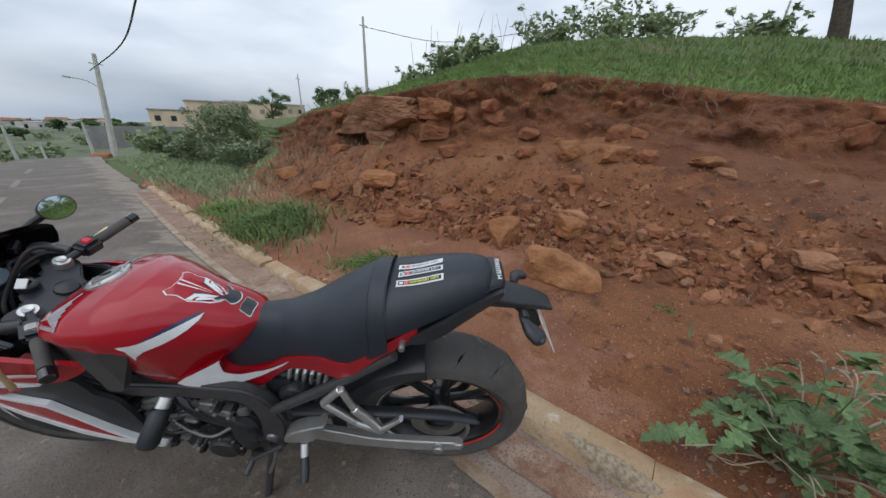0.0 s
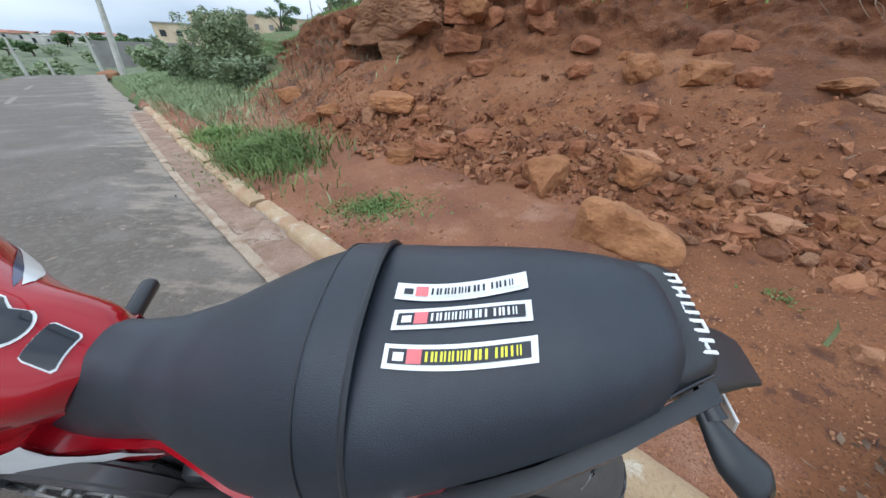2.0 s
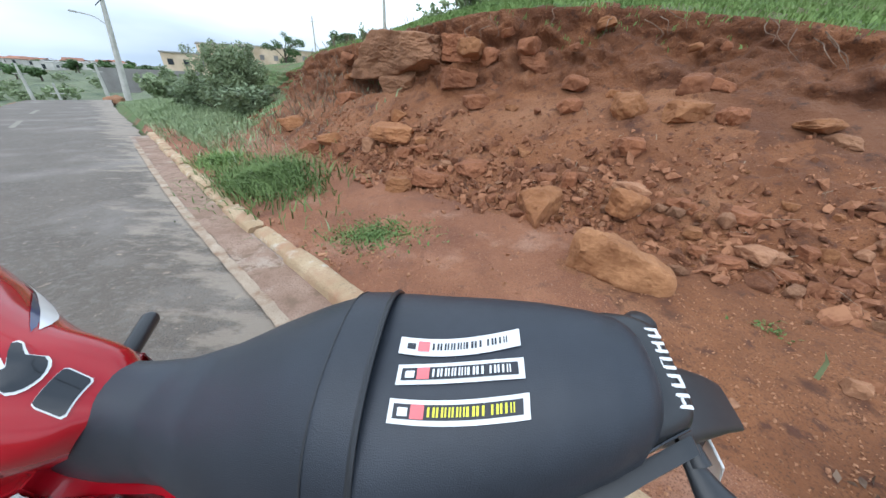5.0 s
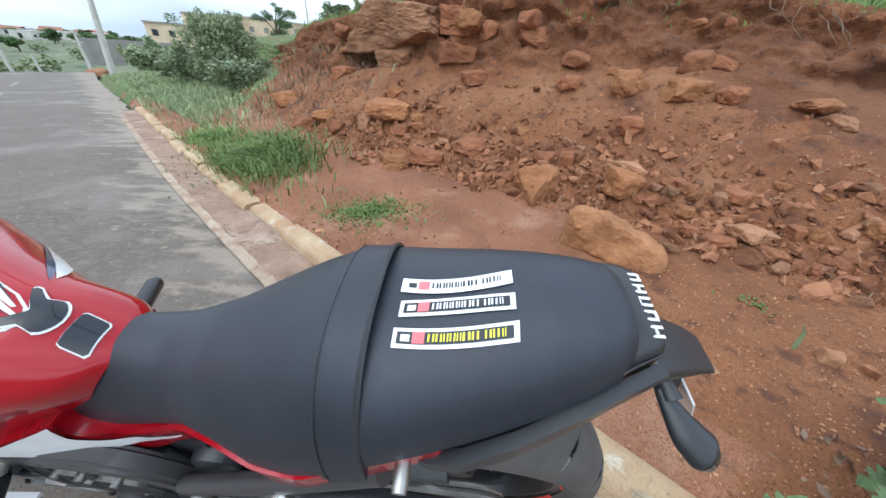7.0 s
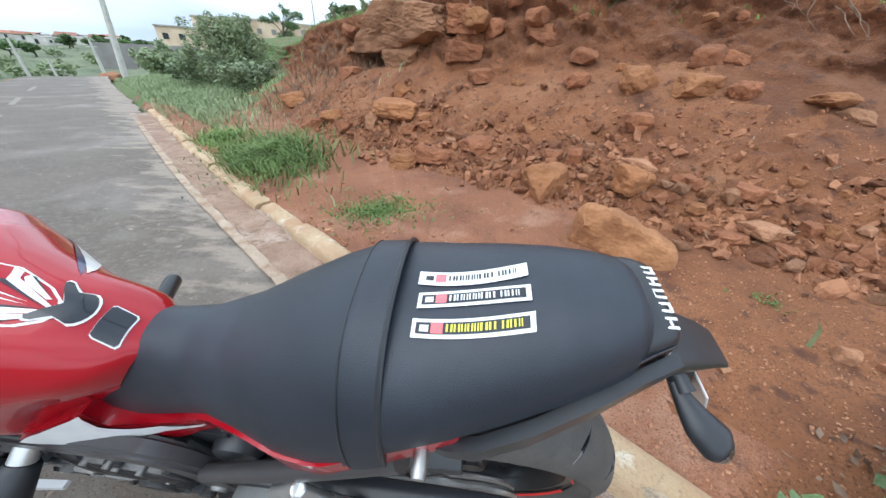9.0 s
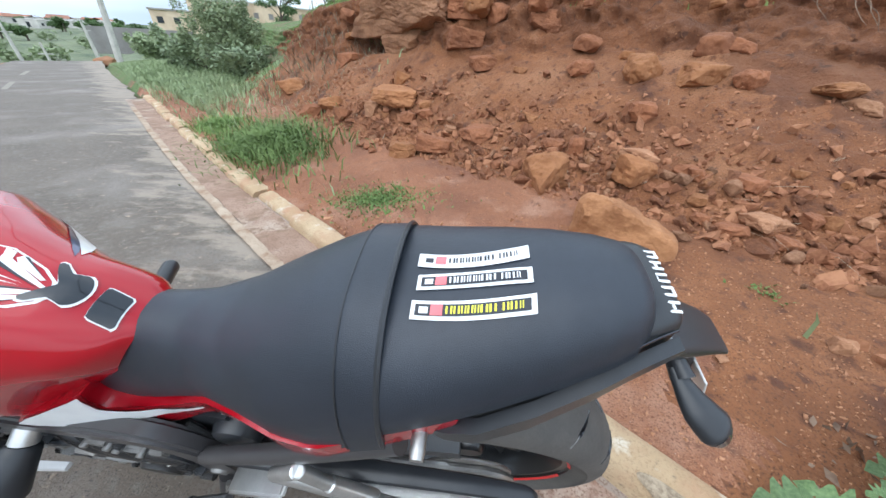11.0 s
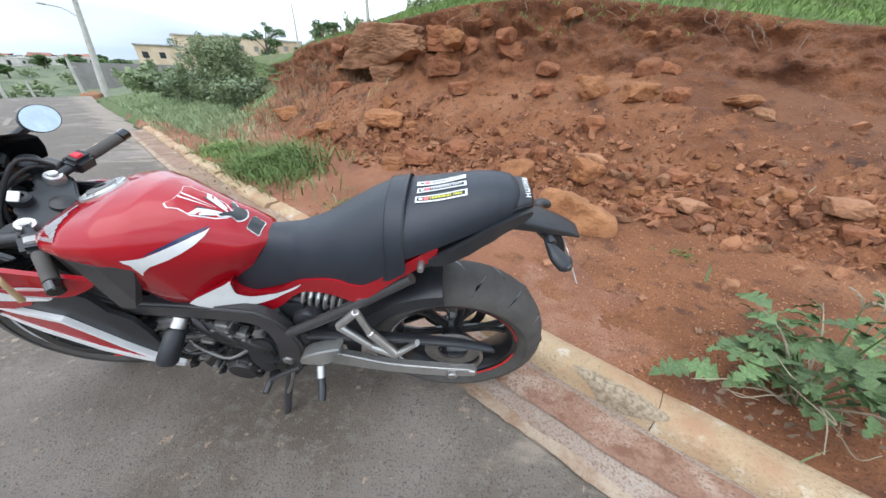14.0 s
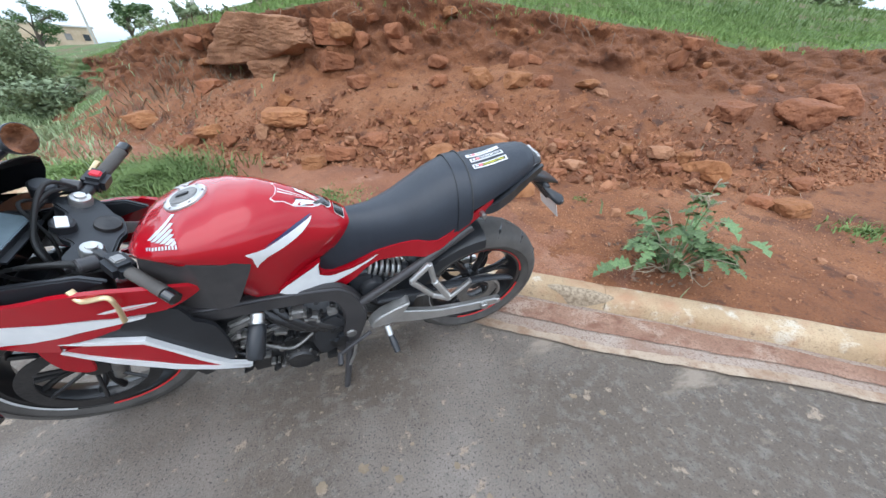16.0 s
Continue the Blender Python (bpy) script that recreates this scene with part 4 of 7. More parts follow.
for x, r in ((-0.1115, 0.0030), (-0.1535, 0.0011)):
    bm = bmesh.new()
    c, w, b = lerp(x, SEAT_X, SEAT_C) + 0.003, lerp(x, SEAT_X, SEAT_W) + 0.003, lerp(x, SEAT_X, SEAT_B)
    tube(bm, [(x, lerp(x, SEAT_X, SEAT_Y) - w * math.copysign(abs(math.cos(a)) ** 0.8, math.cos(a)), b + (c - b) * math.sin(a) ** (2 / 2.2)) for a in np.linspace(0.05, math.pi - 0.05, 36)], r, 6, 1)
    part("seat_piping", bm, PLASTIC, bike)


def sticker(y0, x0, x1, field, ink, bow):
    """A paper strip with a rounded field and bars in place of lettering."""
    def flat(name, xa, xb, ya, yb, mat, lift, parent=None, label=""):
        n = 14 if xb - xa > 0.03 else 2
        verts, faces = [], []
        for i in range(n + 1):
            x = xa + (xb - xa) * i / n
            k = (x - x0) / (x1 - x0) * 2 - 1
            for y in (ya, yb):
                yy = y + bow * (k * k) + 0.003 * k
                verts.append((x, yy, pill_z(x, yy) + lift))
        faces = [(2 * i, 2 * i + 2, 2 * i + 3, 2 * i + 1) for i in range(n)]
        return link(name, verts, faces, mat, parent or pillion, label)

    h = 0.0088
    s = flat("sticker", x0, x1, y0 - h, y0 + h, WHITE, 0.0016, None, "white paper strip sticker")
    flat("sticker_field", x0 + 0.004, x1 - 0.005, y0 - h + 0.0035, y0 + h - 0.0035, field, 0.0022, s)
    w = x1 - x0
    flat("sticker_mark", x0 + 0.07 * w, x0 + 0.145 * w, y0 - 0.0035, y0 + 0.0025, ink if ink is not YELLOW else WHITE, 0.0028, s)
    flat("sticker_badge", x0 + 0.165 * w, x0 + 0.265 * w, y0 - 0.0050, y0 + 0.0050, REDINK, 0.0028, s)
    for a, b in ((0.29, 0.345), (0.355, 0.405), (0.415, 0.455), (0.465, 0.51), (0.52, 0.555), (0.565, 0.625), (0.635, 0.69), (0.735, 0.785), (0.795, 0.845), (0.865, 0.895)):
        k = (b - a) * 0.30
        flat("sticker_bar", x0 + a * w, x0 + (a + k) * w, y0 - 0.0034, y0 + 0.0034, ink, 0.0028, s)
        flat("sticker_bar", x0 + (b - k) * w, x0 + b * w, y0 - 0.0034, y0 + 0.0034, ink, 0.0028, s)


sticker(0.0135, -0.090, 0.018, WHITE, INK, 0.0065)
sticker(-0.0100, -0.087, 0.019, INK, WHITE, 0.001)
sticker(-0.0405, -0.089, 0.021, INK, YELLOW, 0.0035)

# tail
TAIL_X = (-0.07, -0.02, 0.04, 0.09, 0.104, 0.120, 0.142, 0.160, 0.169)
TAIL_W = (0.110, 0.108, 0.098, 0.082, 0.074, 0.068, 0.061, 0.053, 0.042)
TAIL_T = (0.798, 0.815, 0.838, 0.856, 0.892, 0.902, 0.905, 0.901, 0.890)
TAIL_B = (0.752, 0.768, 0.785, 0.800, 0.804, 0.808, 0.818, 0.838, 0.862)
TAIL_Y = (0.002, 0.005, 0.012, 0.020, 0.023, 0.025, 0.027, 0.028, 0.029)


def tail_top(x, y):
    w, t, b, c = (lerp(x, TAIL_X, q) for q in (TAIL_W, TAIL_T, TAIL_B, TAIL_Y))
    k = min(1.0, abs(y - c) / w)
    return (t + b) / 2 + (t - b) / 2 * (1 - k ** 3.6) ** 0.26


loops = []
for x in np.linspace(-0.07, 0.169, 30):
    w, t, b, c = (lerp(x, TAIL_X, q) for q in (TAIL_W, TAIL_T, TAIL_B, TAIL_Y))
    loops.append([(x, c + w * math.copysign(abs(math.cos(a)) ** 0.55, math.cos(a)), (t + b) / 2 + (t - b) / 2 * math.copysign(abs(math.sin(a)) ** 0.52, math.sin(a))) for a in np.linspace(0, 2 * math.pi, 44, endpoint=False)])
bm = bmesh.new()
rings(bm, loops)
tail = part("tail_cowl", bm, PLASTIC, bike, "black tail cowl with a white maker's mark", sharp=40)
for k in range(5):
    y = 0.055 - 0.0162 * k
    for e in (-0.0042, 0.0042):
        bm = bmesh.new()
        box(bm, (0.153 + 0.5 * (y - 0.022) ** 2, y + e, tail_top(0.153, y + e) + 0.0004), (0.0125, 0.0034, 0.0014), 0.0005)
        part("tail_mark", bm, WHITE, tail, "white painted mark bar")
    bm = bmesh.new()
    box(bm, (0.153 + (0.005, 0.0, -0.005)[k % 3], y, tail_top(0.153, y) + 0.0004), (0.0030, 0.0060, 0.0014), 0.0005)
    part("tail_mark", bm, WHITE, tail, "white painted mark bar")
bm = bmesh.new()
tube(bm, [(0.112, -0.049, 0.884), (0.135, -0.037, 0.886), (0.158, -0.026, 0.886)], 0.0012, 6, 3)
part("cowl_seam", bm, PADBLACK, tail)


def tail_skin(x, z):
    return lerp(x, (-0.80, -0.70, -0.64, -0.58, -0.5, -0.4, -0.33, -0.26, -0.2, -0.12, -0.03), (0.134, 0.124, 0.112, 0.095, 0.079, 0.079, 0.097, 0.119, 0.126, 0.118, 0.104))


def panel(name, outline, mat, skin, parent, label="", thick=0.012, per=4, sides=(-1, 1), cuts=1):
    """A thick plate bent to a skin, on both sides of the bike."""
    for s in sides:
        bm = bmesh.new()
        f = bm.faces.new([bm.verts.new((x, 0, z)) for x, z in (poly(outline, per) if per > 1 else outline)])
        bmesh.ops.triangulate(bm, faces=[f])
        bmesh.ops.subdivide_edges(bm, edges=bm.edges[:], cuts=cuts, use_grid_fill=True)
        for v in bm.verts:
            v.co.y = s * skin(v.co.x, v.co.z)
        r = bmesh.ops.extrude_face_region(bm, geom=bm.faces[:])
        for v in r["geom"]:
            if isinstance(v, bmesh.types.BMVert):
                v.co.y -= s * thick
        part(name, bm, mat, parent, label, sharp=40)


panel("side_panel", [(-0.690, 0.624), (-0.631, 0.656), (-0.584, 0.676), (-0.563, 0.687), (-0.576, 0.660), (-0.573, 0.640), (-0.557, 0.627), (-0.531, 0.620), (-0.477, 0.630), (-0.414, 0.666), (-0.321, 0.706), (-0.270, 0.718), (-0.216, 0.712), (-0.130, 0.772), (-0.048, 0.823), (-0.040, 0.811),
                     (-0.058, 0.784), (-0.134, 0.734), (-0.209, 0.672), (-0.240, 0.650), (-0.272, 0.650), (-0.321, 0.650), (-0.393, 0.633), (-0.443, 0.604), (-0.503, 0.552), (-0.585, 0.550)], RED, tail_skin, bike, "glossy red tail side panel", 0.030, 2)
decal_side("panel_flash", [(-0.687, 0.624), (-0.631, 0.654), (-0.584, 0.673), (-0.566, 0.683), (-0.577, 0.659), (-0.574, 0.638), (-0.558, 0.624), (-0.531, 0.616), (-0.477, 0.623), (-0.420, 0.650), (-0.394, 0.666), (-0.415, 0.646), (-0.455, 0.622), (-0.496, 0.597), (-0.541, 0.584), (-0.585, 0.566), (-0.645, 0.594)], WHITE, bike, lambda x, z: tail_skin(x, z) + 0.002, 0.0018, "white flash on the red panel", per=2)
for s in (-1, 1):
    bm = bmesh.new()
    lathe(bm, [(0.0, s * 0.135), (0.007, s * 0.135), (0.008, s * 0.128), (0.008, s * 0.11)], (-0.075, 0, 0.785), 14, "y")
    part("panel_bolt", bm, STEEL, bike)

panel("tail_side", [(-0.066, 0.783), (-0.050, 0.775), (-0.020, 0.783), (0.030, 0.803), (0.085, 0.832), (0.125, 0.846), (0.158, 0.862), (0.161, 0.880), (0.120, 0.873), (0.070, 0.860), (0.020, 0.838), (-0.030, 0.812), (-0.055, 0.797)], PLASTIC,
      lambda x, z: lerp(x, (-0.07, -0.05, -0.02, 0.03, 0.085, 0.12, 0.165), (0.106, 0.112, 0.114, 0.101, 0.079, 0.061, 0.040)), bike, "dark grey tail side trim", 0.014, 3, cuts=2)

# rear hanger, plate, lamps
loops = []
for x, y, w, z, h in ((0.10, 0.020, 0.045, 0.832, 0.020), (0.17, 0.028, 0.046, 0.816, 0.018), (0.21, 0.036, 0.044, 0.801, 0.015), (0.25, 0.048, 0.040, 0.782, 0.013), (0.29, 0.058, 0.034, 0.763, 0.010), (0.318, 0.062, 0.029, 0.749, 0.005)):
    loops.append([(x, y + w * math.copysign(abs(math.cos(a)) ** 0.45, math.cos(a)), z + h * math.copysign(abs(math.sin(a)) ** 0.6, math.sin(a))) for a in np.linspace(0, 2 * math.pi, 24, endpoint=False)])
bm = bmesh.new()
rings(bm, loops)
hanger = part("tail_hanger", bm, PLASTIC, bike, "black plastic plate hanger", sharp=40)
bm = bmesh.new()
slab(bm, [(0.18, 0.79), (0.265, 0.765), (0.280, 0.735), (0.296, 0.69), (0.285, 0.685), (0.24, 0.73)], 0.02, 0.10, 0.006)
part("hanger_skirt", bm, PLASTIC, hanger)
bm = bmesh.new()
box(bm, (0.312, 0.055, 0.672), (0.003, 0.12, 0.135), 0.001, Matrix.Rotation(radians(-25), 4, "Y"))
part("number_plate", bm, WHITE, hanger, "pale metal plate seen edge-on")
bm = bmesh.new()
box(bm, (0.160, 0.0, 0.860), (0.02, 0.06, 0.025), 0.010, Matrix.Rotation(radians(20), 4, "Y"))
part("tail_lamp", bm, LENS, bike, "smoked tail lamp")
for s in (-1, 1):
    def at(x, y, z):
        return (0.213 + (x - 0.235) * 0.82, 0.066 + s * y * 0.9, z + 0.006)

    bm = bmesh.new()
    tube(bm, [at(0.235, 0.035, 0.775), at(0.250, 0.065, 0.768), at(0.258, 0.090, 0.760)], [0.016, 0.011, 0.014], 12, 4)
    stalk = part("indicator_stalk", bm, PLASTIC, hanger)
    bm = bmesh.new()
    tube(bm, [at(0.246, 0.078, 0.766), at(0.256, 0.100, 0.758), at(0.272, 0.125, 0.748), at(0.292, 0.140, 0.738), at(0.302, 0.146, 0.733)], [0.008, 0.0135, 0.0215, 0.0240, 0.0175], 18, 4, flat=0.62)
    part("rear_indicator", bm, PLASTIC, stalk, "black indicator housing")
    bm = bmesh.new()
    tube(bm, [at(0.297, 0.143, 0.7355), at(0.303, 0.147, 0.732), at(0.308, 0.150, 0.729)], [0.0205, 0.0170, 0.009], 18, 4, flat=0.62)
    part("indicator_lens", bm, LENS, stalk, "smoked indicator lens")


# wheels
def wheel(name, cx, cz, radius, width, rim, steer=0.0):
    base = tagged(new(name), "black cast wheel with rim tape", "")
    base.parent = bike
    base.matrix_basis = Matrix.Translation((cx, 0, cz)) @ pose(0, 0, 0, 0, 0, steer)
    h = width / 2
    bm = bmesh.new()
    prof = [(rim, -h * 0.72), (rim + 0.012, -h * 0.86), (rim + 0.03, -h * 0.97), (radius - 0.055, -h), (radius - 0.028, -h * 0.88), (radius - 0.010, -h * 0.58), (radius, 0),
            (radius - 0.010, h * 0.58), (radius - 0.028, h * 0.88), (radius - 0.055, h), (rim + 0.03, h * 0.97), (rim + 0.012, h * 0.86), (rim, h * 0.72)]
    prof = [tuple(p) for p in spline(prof, 3)]
    lathe(bm, prof, (0, 0, 0), 96)
    tyre = part("tyre", bm, RUBBER, base, "worn black tyre with cut tread", sharp=60)
    for k in range(30):
        a = k * 2 * math.pi / 30
        s = 1 if k % 2 else -1
        bm = bmesh.new()
        pts = []
        for q in np.linspace(0.08, 0.86, 7):
            rr = lerp(q, (0, 0.58, 0.88, 1), (radius, radius - 0.010, radius - 0.028, radius - 0.05)) + 0.0008
            b = a + 0.16 * q
            pts.append((rr * math.cos(b), s * h * q, rr * math.sin(b)))
        tube(bm, pts, [0.0016, 0.0052, 0.0046, 0.0016], 5, 1, flat=0.3)
        part("tread_groove", bm, PADBLACK, base)
    bm = bmesh.new()
    rp = [(rim + 0.003, -h * 0.80), (rim + 0.004, -h * 0.74), (rim - 0.010, -h * 0.70), (rim - 0.022, -h * 0.45), (rim - 0.034, 0), (rim - 0.022, h * 0.45), (rim - 0.010, h * 0.70), (rim + 0.004, h * 0.74), (rim + 0.003, h * 0.80),
          (rim + 0.002, h * 0.70), (rim - 0.006, 0), (rim + 0.002, -h * 0.70)]
    lathe(bm, rp, (0, 0, 0), 72, closed_profile=True)
    part("rim", bm, RIM, base, "black alloy rim", sharp=40)
    bm = bmesh.new()
    lathe(bm, [(0.0, -0.05), (0.030, -0.05), (0.036, -0.04), (0.040, 0.0), (0.036, 0.04), (0.030, 0.05), (0.0, 0.05)], (0, 0, 0), 28)
    part("hub", bm, RIM, base)
    for k in range(6):
        a = k * math.pi / 3 + 0.2
        for d in (-0.10, 0.10):
            bm = bmesh.new()
            tube(bm, [(0.03 * math.cos(a), 0.0, 0.03 * math.sin(a)), (0.12 * math.cos(a + d * 0.6), 0.0, 0.12 * math.sin(a + d * 0.6)), ((rim - 0.02) * math.cos(a + d * 1.7), 0.0, (rim - 0.02) * math.sin(a + d * 1.7))], [0.016, 0.012, 0.014], 8, 3, flat=0.8)
            part("spoke", bm, RIM, base)
    for s in (-1, 1):
        for a0, a1, mat in ((0.2, 1.9, RIMTAPE), (2.3, 4.0, RIMWHITE), (4.4, 6.1, RIMTAPE)):
            bm = bmesh.new()
            lathe(bm, [(rim + 0.0042, s * h * 0.80), (rim - 0.0012, s * h * 0.755)], (0, 0, 0), 30, "y", a0, a1)
            for v in bm.verts:
                v.co.y += s * 0.0012
            part("rim_tape", bm, mat, base, "reflective rim tape")
    return base


rear = wheel("rear_wheel", 0.0, 0.338, 0.296, 0.160, 0.206)
rear.location.y = 0.012
FRONT = (-1.315, 0.316)
front = wheel("front_wheel", FRONT[0], FRONT[1], 0.294, 0.122, 0.214, 9.0)
front.location.y = 0.035
for b, y, r in ((rear, 0.075, 0.118), (front, -0.075, 0.158), (front, 0.075, 0.158)):
    bm = bmesh.new()
    lathe(bm, [(r, y - 0.0025), (r, y + 0.0025), (r - 0.035, y + 0.0025), (r - 0.035, y - 0.0025)], (0, 0, 0), 48, closed_profile=True)
    part("brake_disc", bm, DARKSTEEL, b, "drilled steel brake disc", sharp=30)
    for k in range(6):
        a = k * math.pi / 3
        bm = bmesh.new()
        rod(bm, (0.035 * math.cos(a), y * 0.6, 0.035 * math.sin(a)), ((r - 0.03) * math.cos(a + 0.25), y, (r - 0.03) * math.sin(a + 0.25)), 0.006, 8)
        part("disc_arm", bm, DARKSTEEL, b)
bm = bmesh.new()
lathe(bm, [(0.088, -0.083), (0.092, -0.080), (0.092, -0.076), (0.086, -0.073), (0.05, -0.073), (0.05, -0.083)], (0, 0, 0), 60, closed_profile=True)
part("sprocket", bm, STEEL, rear, "steel chain sprocket")
bm = bmesh.new()
tube(bm, [(0.094 * math.cos(a), -0.078, 0.094 * math.sin(a)) for a in np.linspace(-1.5, 1.5, 16)] + [(-0.44, -0.078, 0.40), (-0.475, -0.078, 0.372), (-0.44, -0.078, 0.342)], 0.0075, 8, 1)
chain = part("chain", bm, STEEL, bike, "oily steel drive chain")
chain.location = (0, 0, 0.318)
for v in chain.data.vertices:
    if v.co.x < -0.2:
        v.co.z -= 0.318

# swingarm and its fittings
for s in (-1, 1):
    bm = bmesh.new()
    slab(bm, poly([(-0.46, 0.39), (-0.40, 0.418), (-0.31, 0.396), (-0.19, 0.357), (-0.02, 0.342), (0.05, 0.339), (0.072, 0.325), (0.06, 0.300), (-0.03, 0.292), (-0.14, 0.300), (-0.26, 0.318), (-0.36, 0.345), (-0.44, 0.365)], 3), s * 0.112, s * 0.136, 0.006)
    part("swingarm", bm, ALU, bike, "brushed aluminium swingarm")
    bm = bmesh.new()
    lathe(bm, [(0.0, s * 0.150), (0.014, s * 0.150), (0.017, s * 0.146), (0.017, s * 0.134)], (0.0, 0, 0.318), 18, "y")
    part("axle_nut", bm, STEEL, bike)
    bm = bmesh.new()
    box(bm, (0.062, s * 0.125, 0.322), (0.03, 0.03, 0.03), 0.006)
    part("chain_adjuster", bm, ALU, bike)
bm = bmesh.new()
tube(bm, [(-0.42, -0.108, 0.475), (-0.20, -0.108, 0.470), (0.0, -0.108, 0.455), (0.10, -0.108, 0.43), (0.125, -0.108, 0.415)], [0.020, 0.018, 0.016, 0.014, 0.006], 10, 4, flat=0.5)
part("chain_guard", bm, PLASTIC, bike, "black plastic chain guard")
loops = []
for a in np.linspace(radians(95), radians(172), 18):
    r = 0.345
    loops.append([(r2 * math.cos(a), y, 0.318 + r2 * math.sin(a)) for y, r2 in ((-0.098, r - 0.05), (-0.100, r - 0.01), (-0.075, r + 0.008), (0, r + 0.014), (0.075, r + 0.008), (0.100, r - 0.01), (0.098, r - 0.05), (0.09, r - 0.05), (0.07, r), (0, r + 0.006), (-0.07, r), (-0.09, r - 0.05))])
bm = bmesh.new()
rings(bm, loops)
part("rear_hugger", bm, PLASTIC, bike, "black rear tyre hugger", sharp=45)

# frame
SPAR = [(-1.02, 0.712), (-0.954, 0.640), (-0.879, 0.611), (-0.741, 0.607), (-0.571, 0.594), (-0.513, 0.573), (-0.475, 0.513), (-0.458, 0.423), (-0.482, 0.333), (-0.530, 0.227), (-0.571, 0.211), (-0.591, 0.253), (-0.560, 0.348), (-0.538, 0.433), (-0.546, 0.509), (-0.593, 0.537), (-0.741, 0.550), (-0.879, 0.556), (-0.984, 0.592), (-1.048, 0.677)]
for s in (-1, 1):
    bm = bmesh.new()
    slab(bm, poly(SPAR, 3), s * 0.088, s * 0.124, 0.010, 3)
    spar = part("frame_spar", bm, FRAMEBLACK, bike, "black twin-spar frame beam", sharp=30)
    bm = bmesh.new()
    lathe(bm, [(0.0, s * 0.130), (0.016, s * 0.130), (0.020, s * 0.124), (0.020, s * 0.11)], (-0.526, 0, 0.333), 20, "y")
    part("pivot_cap", bm, GREYCAST, spar)
    bm = bmesh.new()
    tube(bm, [(-0.47, s * 0.118, 0.49), (-0.36, s * 0.118, 0.56), (-0.25, s * 0.117, 0.632), (-0.10, s * 0.11, 0.735)], 0.015, 12, 3)
    part("subframe_tube", bm, FRAMEBLACK, bike, "dark grey subframe tube")
# engine
bm = bmesh.new()
box(bm, (-0.68, 0, 0.305), (0.40, 0.24, 0.20), 0.03, None, 3)
engine = part("engine", bm, DARKSTEEL, bike, "black four-cylinder engine")
engine.location = (-0.028, 0.026, -0.036)
bm = bmesh.new()
box(bm, (-0.80, 0, 0.49), (0.20, 0.26, 0.22), 0.015, Matrix.Rotation(radians(-28), 4, "Y"))
part("cylinder_block", bm, DARKSTEEL, engine)
for k in range(6):
    bm = bmesh.new()
    m = Matrix.Rotation(radians(-28), 4, "Y")
    o = Vector((-0.80, 0, 0.49)) + m @ Vector((0, 0, -0.08 + 0.026 * k))
    box(bm, o, (0.212, 0.272, 0.008), 0.002, m)
    part("cooling_fin", bm, GREYCAST, engine)
for y, r, x, z, mat in ((-0.148, 0.060, -0.685, 0.285, DARKSTEEL), (-0.140, 0.045, -0.545, 0.335, DARKSTEEL), (0.148, 0.085, -0.66, 0.29, DARKSTEEL)):
    s = math.copysign(1, y)
    bm = bmesh.new()
    lathe(bm, [(0.0, y + s * 0.012), (r * 0.72, y + s * 0.012), (r * 0.80, y + s * 0.004), (r * 0.94, y), (r, y - s * 0.012), (r, y - s * 0.05)], (x, 0, z), 36, "y")
    cover = part("engine_cover", bm, mat, engine, "round black engine cover")
    for k in range(8):
        a = k * math.pi / 4
        bm = bmesh.new()
        lathe(bm, [(0.0, y + s * 0.004), (0.0048, y + s * 0.004), (0.0055, y - s * 0.004)], (x + r * 0.90 * math.cos(a), 0, z + r * 0.90 * math.sin(a)), 8, "y")
        part("cover_bolt", bm, STEEL, cover)
bm = bmesh.new()
slab(bm, poly([(-0.60, 0.46), (-0.54, 0.50), (-0.51, 0.46), (-0.53, 0.38), (-0.56, 0.30), (-0.61, 0.28), (-0.63, 0.36)], 3), -0.152, -0.12, 0.008)
part("sprocket_cover", bm, PLASTIC, engine, "black sprocket cover")
for dx, dz, r in ((0.0, 0.0, 0.021), (0.035, -0.012, 0.021), (0.075, -0.028, 0.019)):
    bm = bmesh.new()
    tube(bm, [(-0.745 + dx, -0.10, 0.575 + dz), (-0.715 + dx, -0.128, 0.54 + dz), (-0.665 + dx, -0.14, 0.49 + dz), (-0.615 + dx, -0.135, 0.445 + dz), (-0.585 + dx * 0.6, -0.12, 0.40 + dz)], r, 14, 5)
    part("intake_hose", bm, PIPE, engine, "dark curved pipe on the engine side")
for x, z, w, h, a in ((-0.80, 0.545, 0.10, 0.035, -0.35), (-0.765, 0.505, 0.085, 0.030, -0.35), (-0.835, 0.505, 0.07, 0.028, -0.35), (-0.79, 0.465, 0.09, 0.026, -0.35), (-0.64, 0.535, 0.05, 0.04, 0.2), (-0.605, 0.50, 0.05, 0.03, 0.5)):
    bm = bmesh.new()
    box(bm, (x, -0.132, z), (w, 0.04, h), 0.010, Matrix.Rotation(a, 4, "Y"), 3)
    cast = part("cast_housing", bm, GREYCAST, engine, "pale grey cast housing")
    for e in (-1, 1):
        bm = bmesh.new()
        rod(bm, (x + e * w * 0.38 * math.cos(a), -0.14, z - e * w * 0.38 * math.sin(a)), (x + e * w * 0.38 * math.cos(a), -0.158, z - e * w * 0.38 * math.sin(a)), 0.0065, 10)
        part("housing_bolt", bm, STEEL, cast)
rng = random.Random(3)
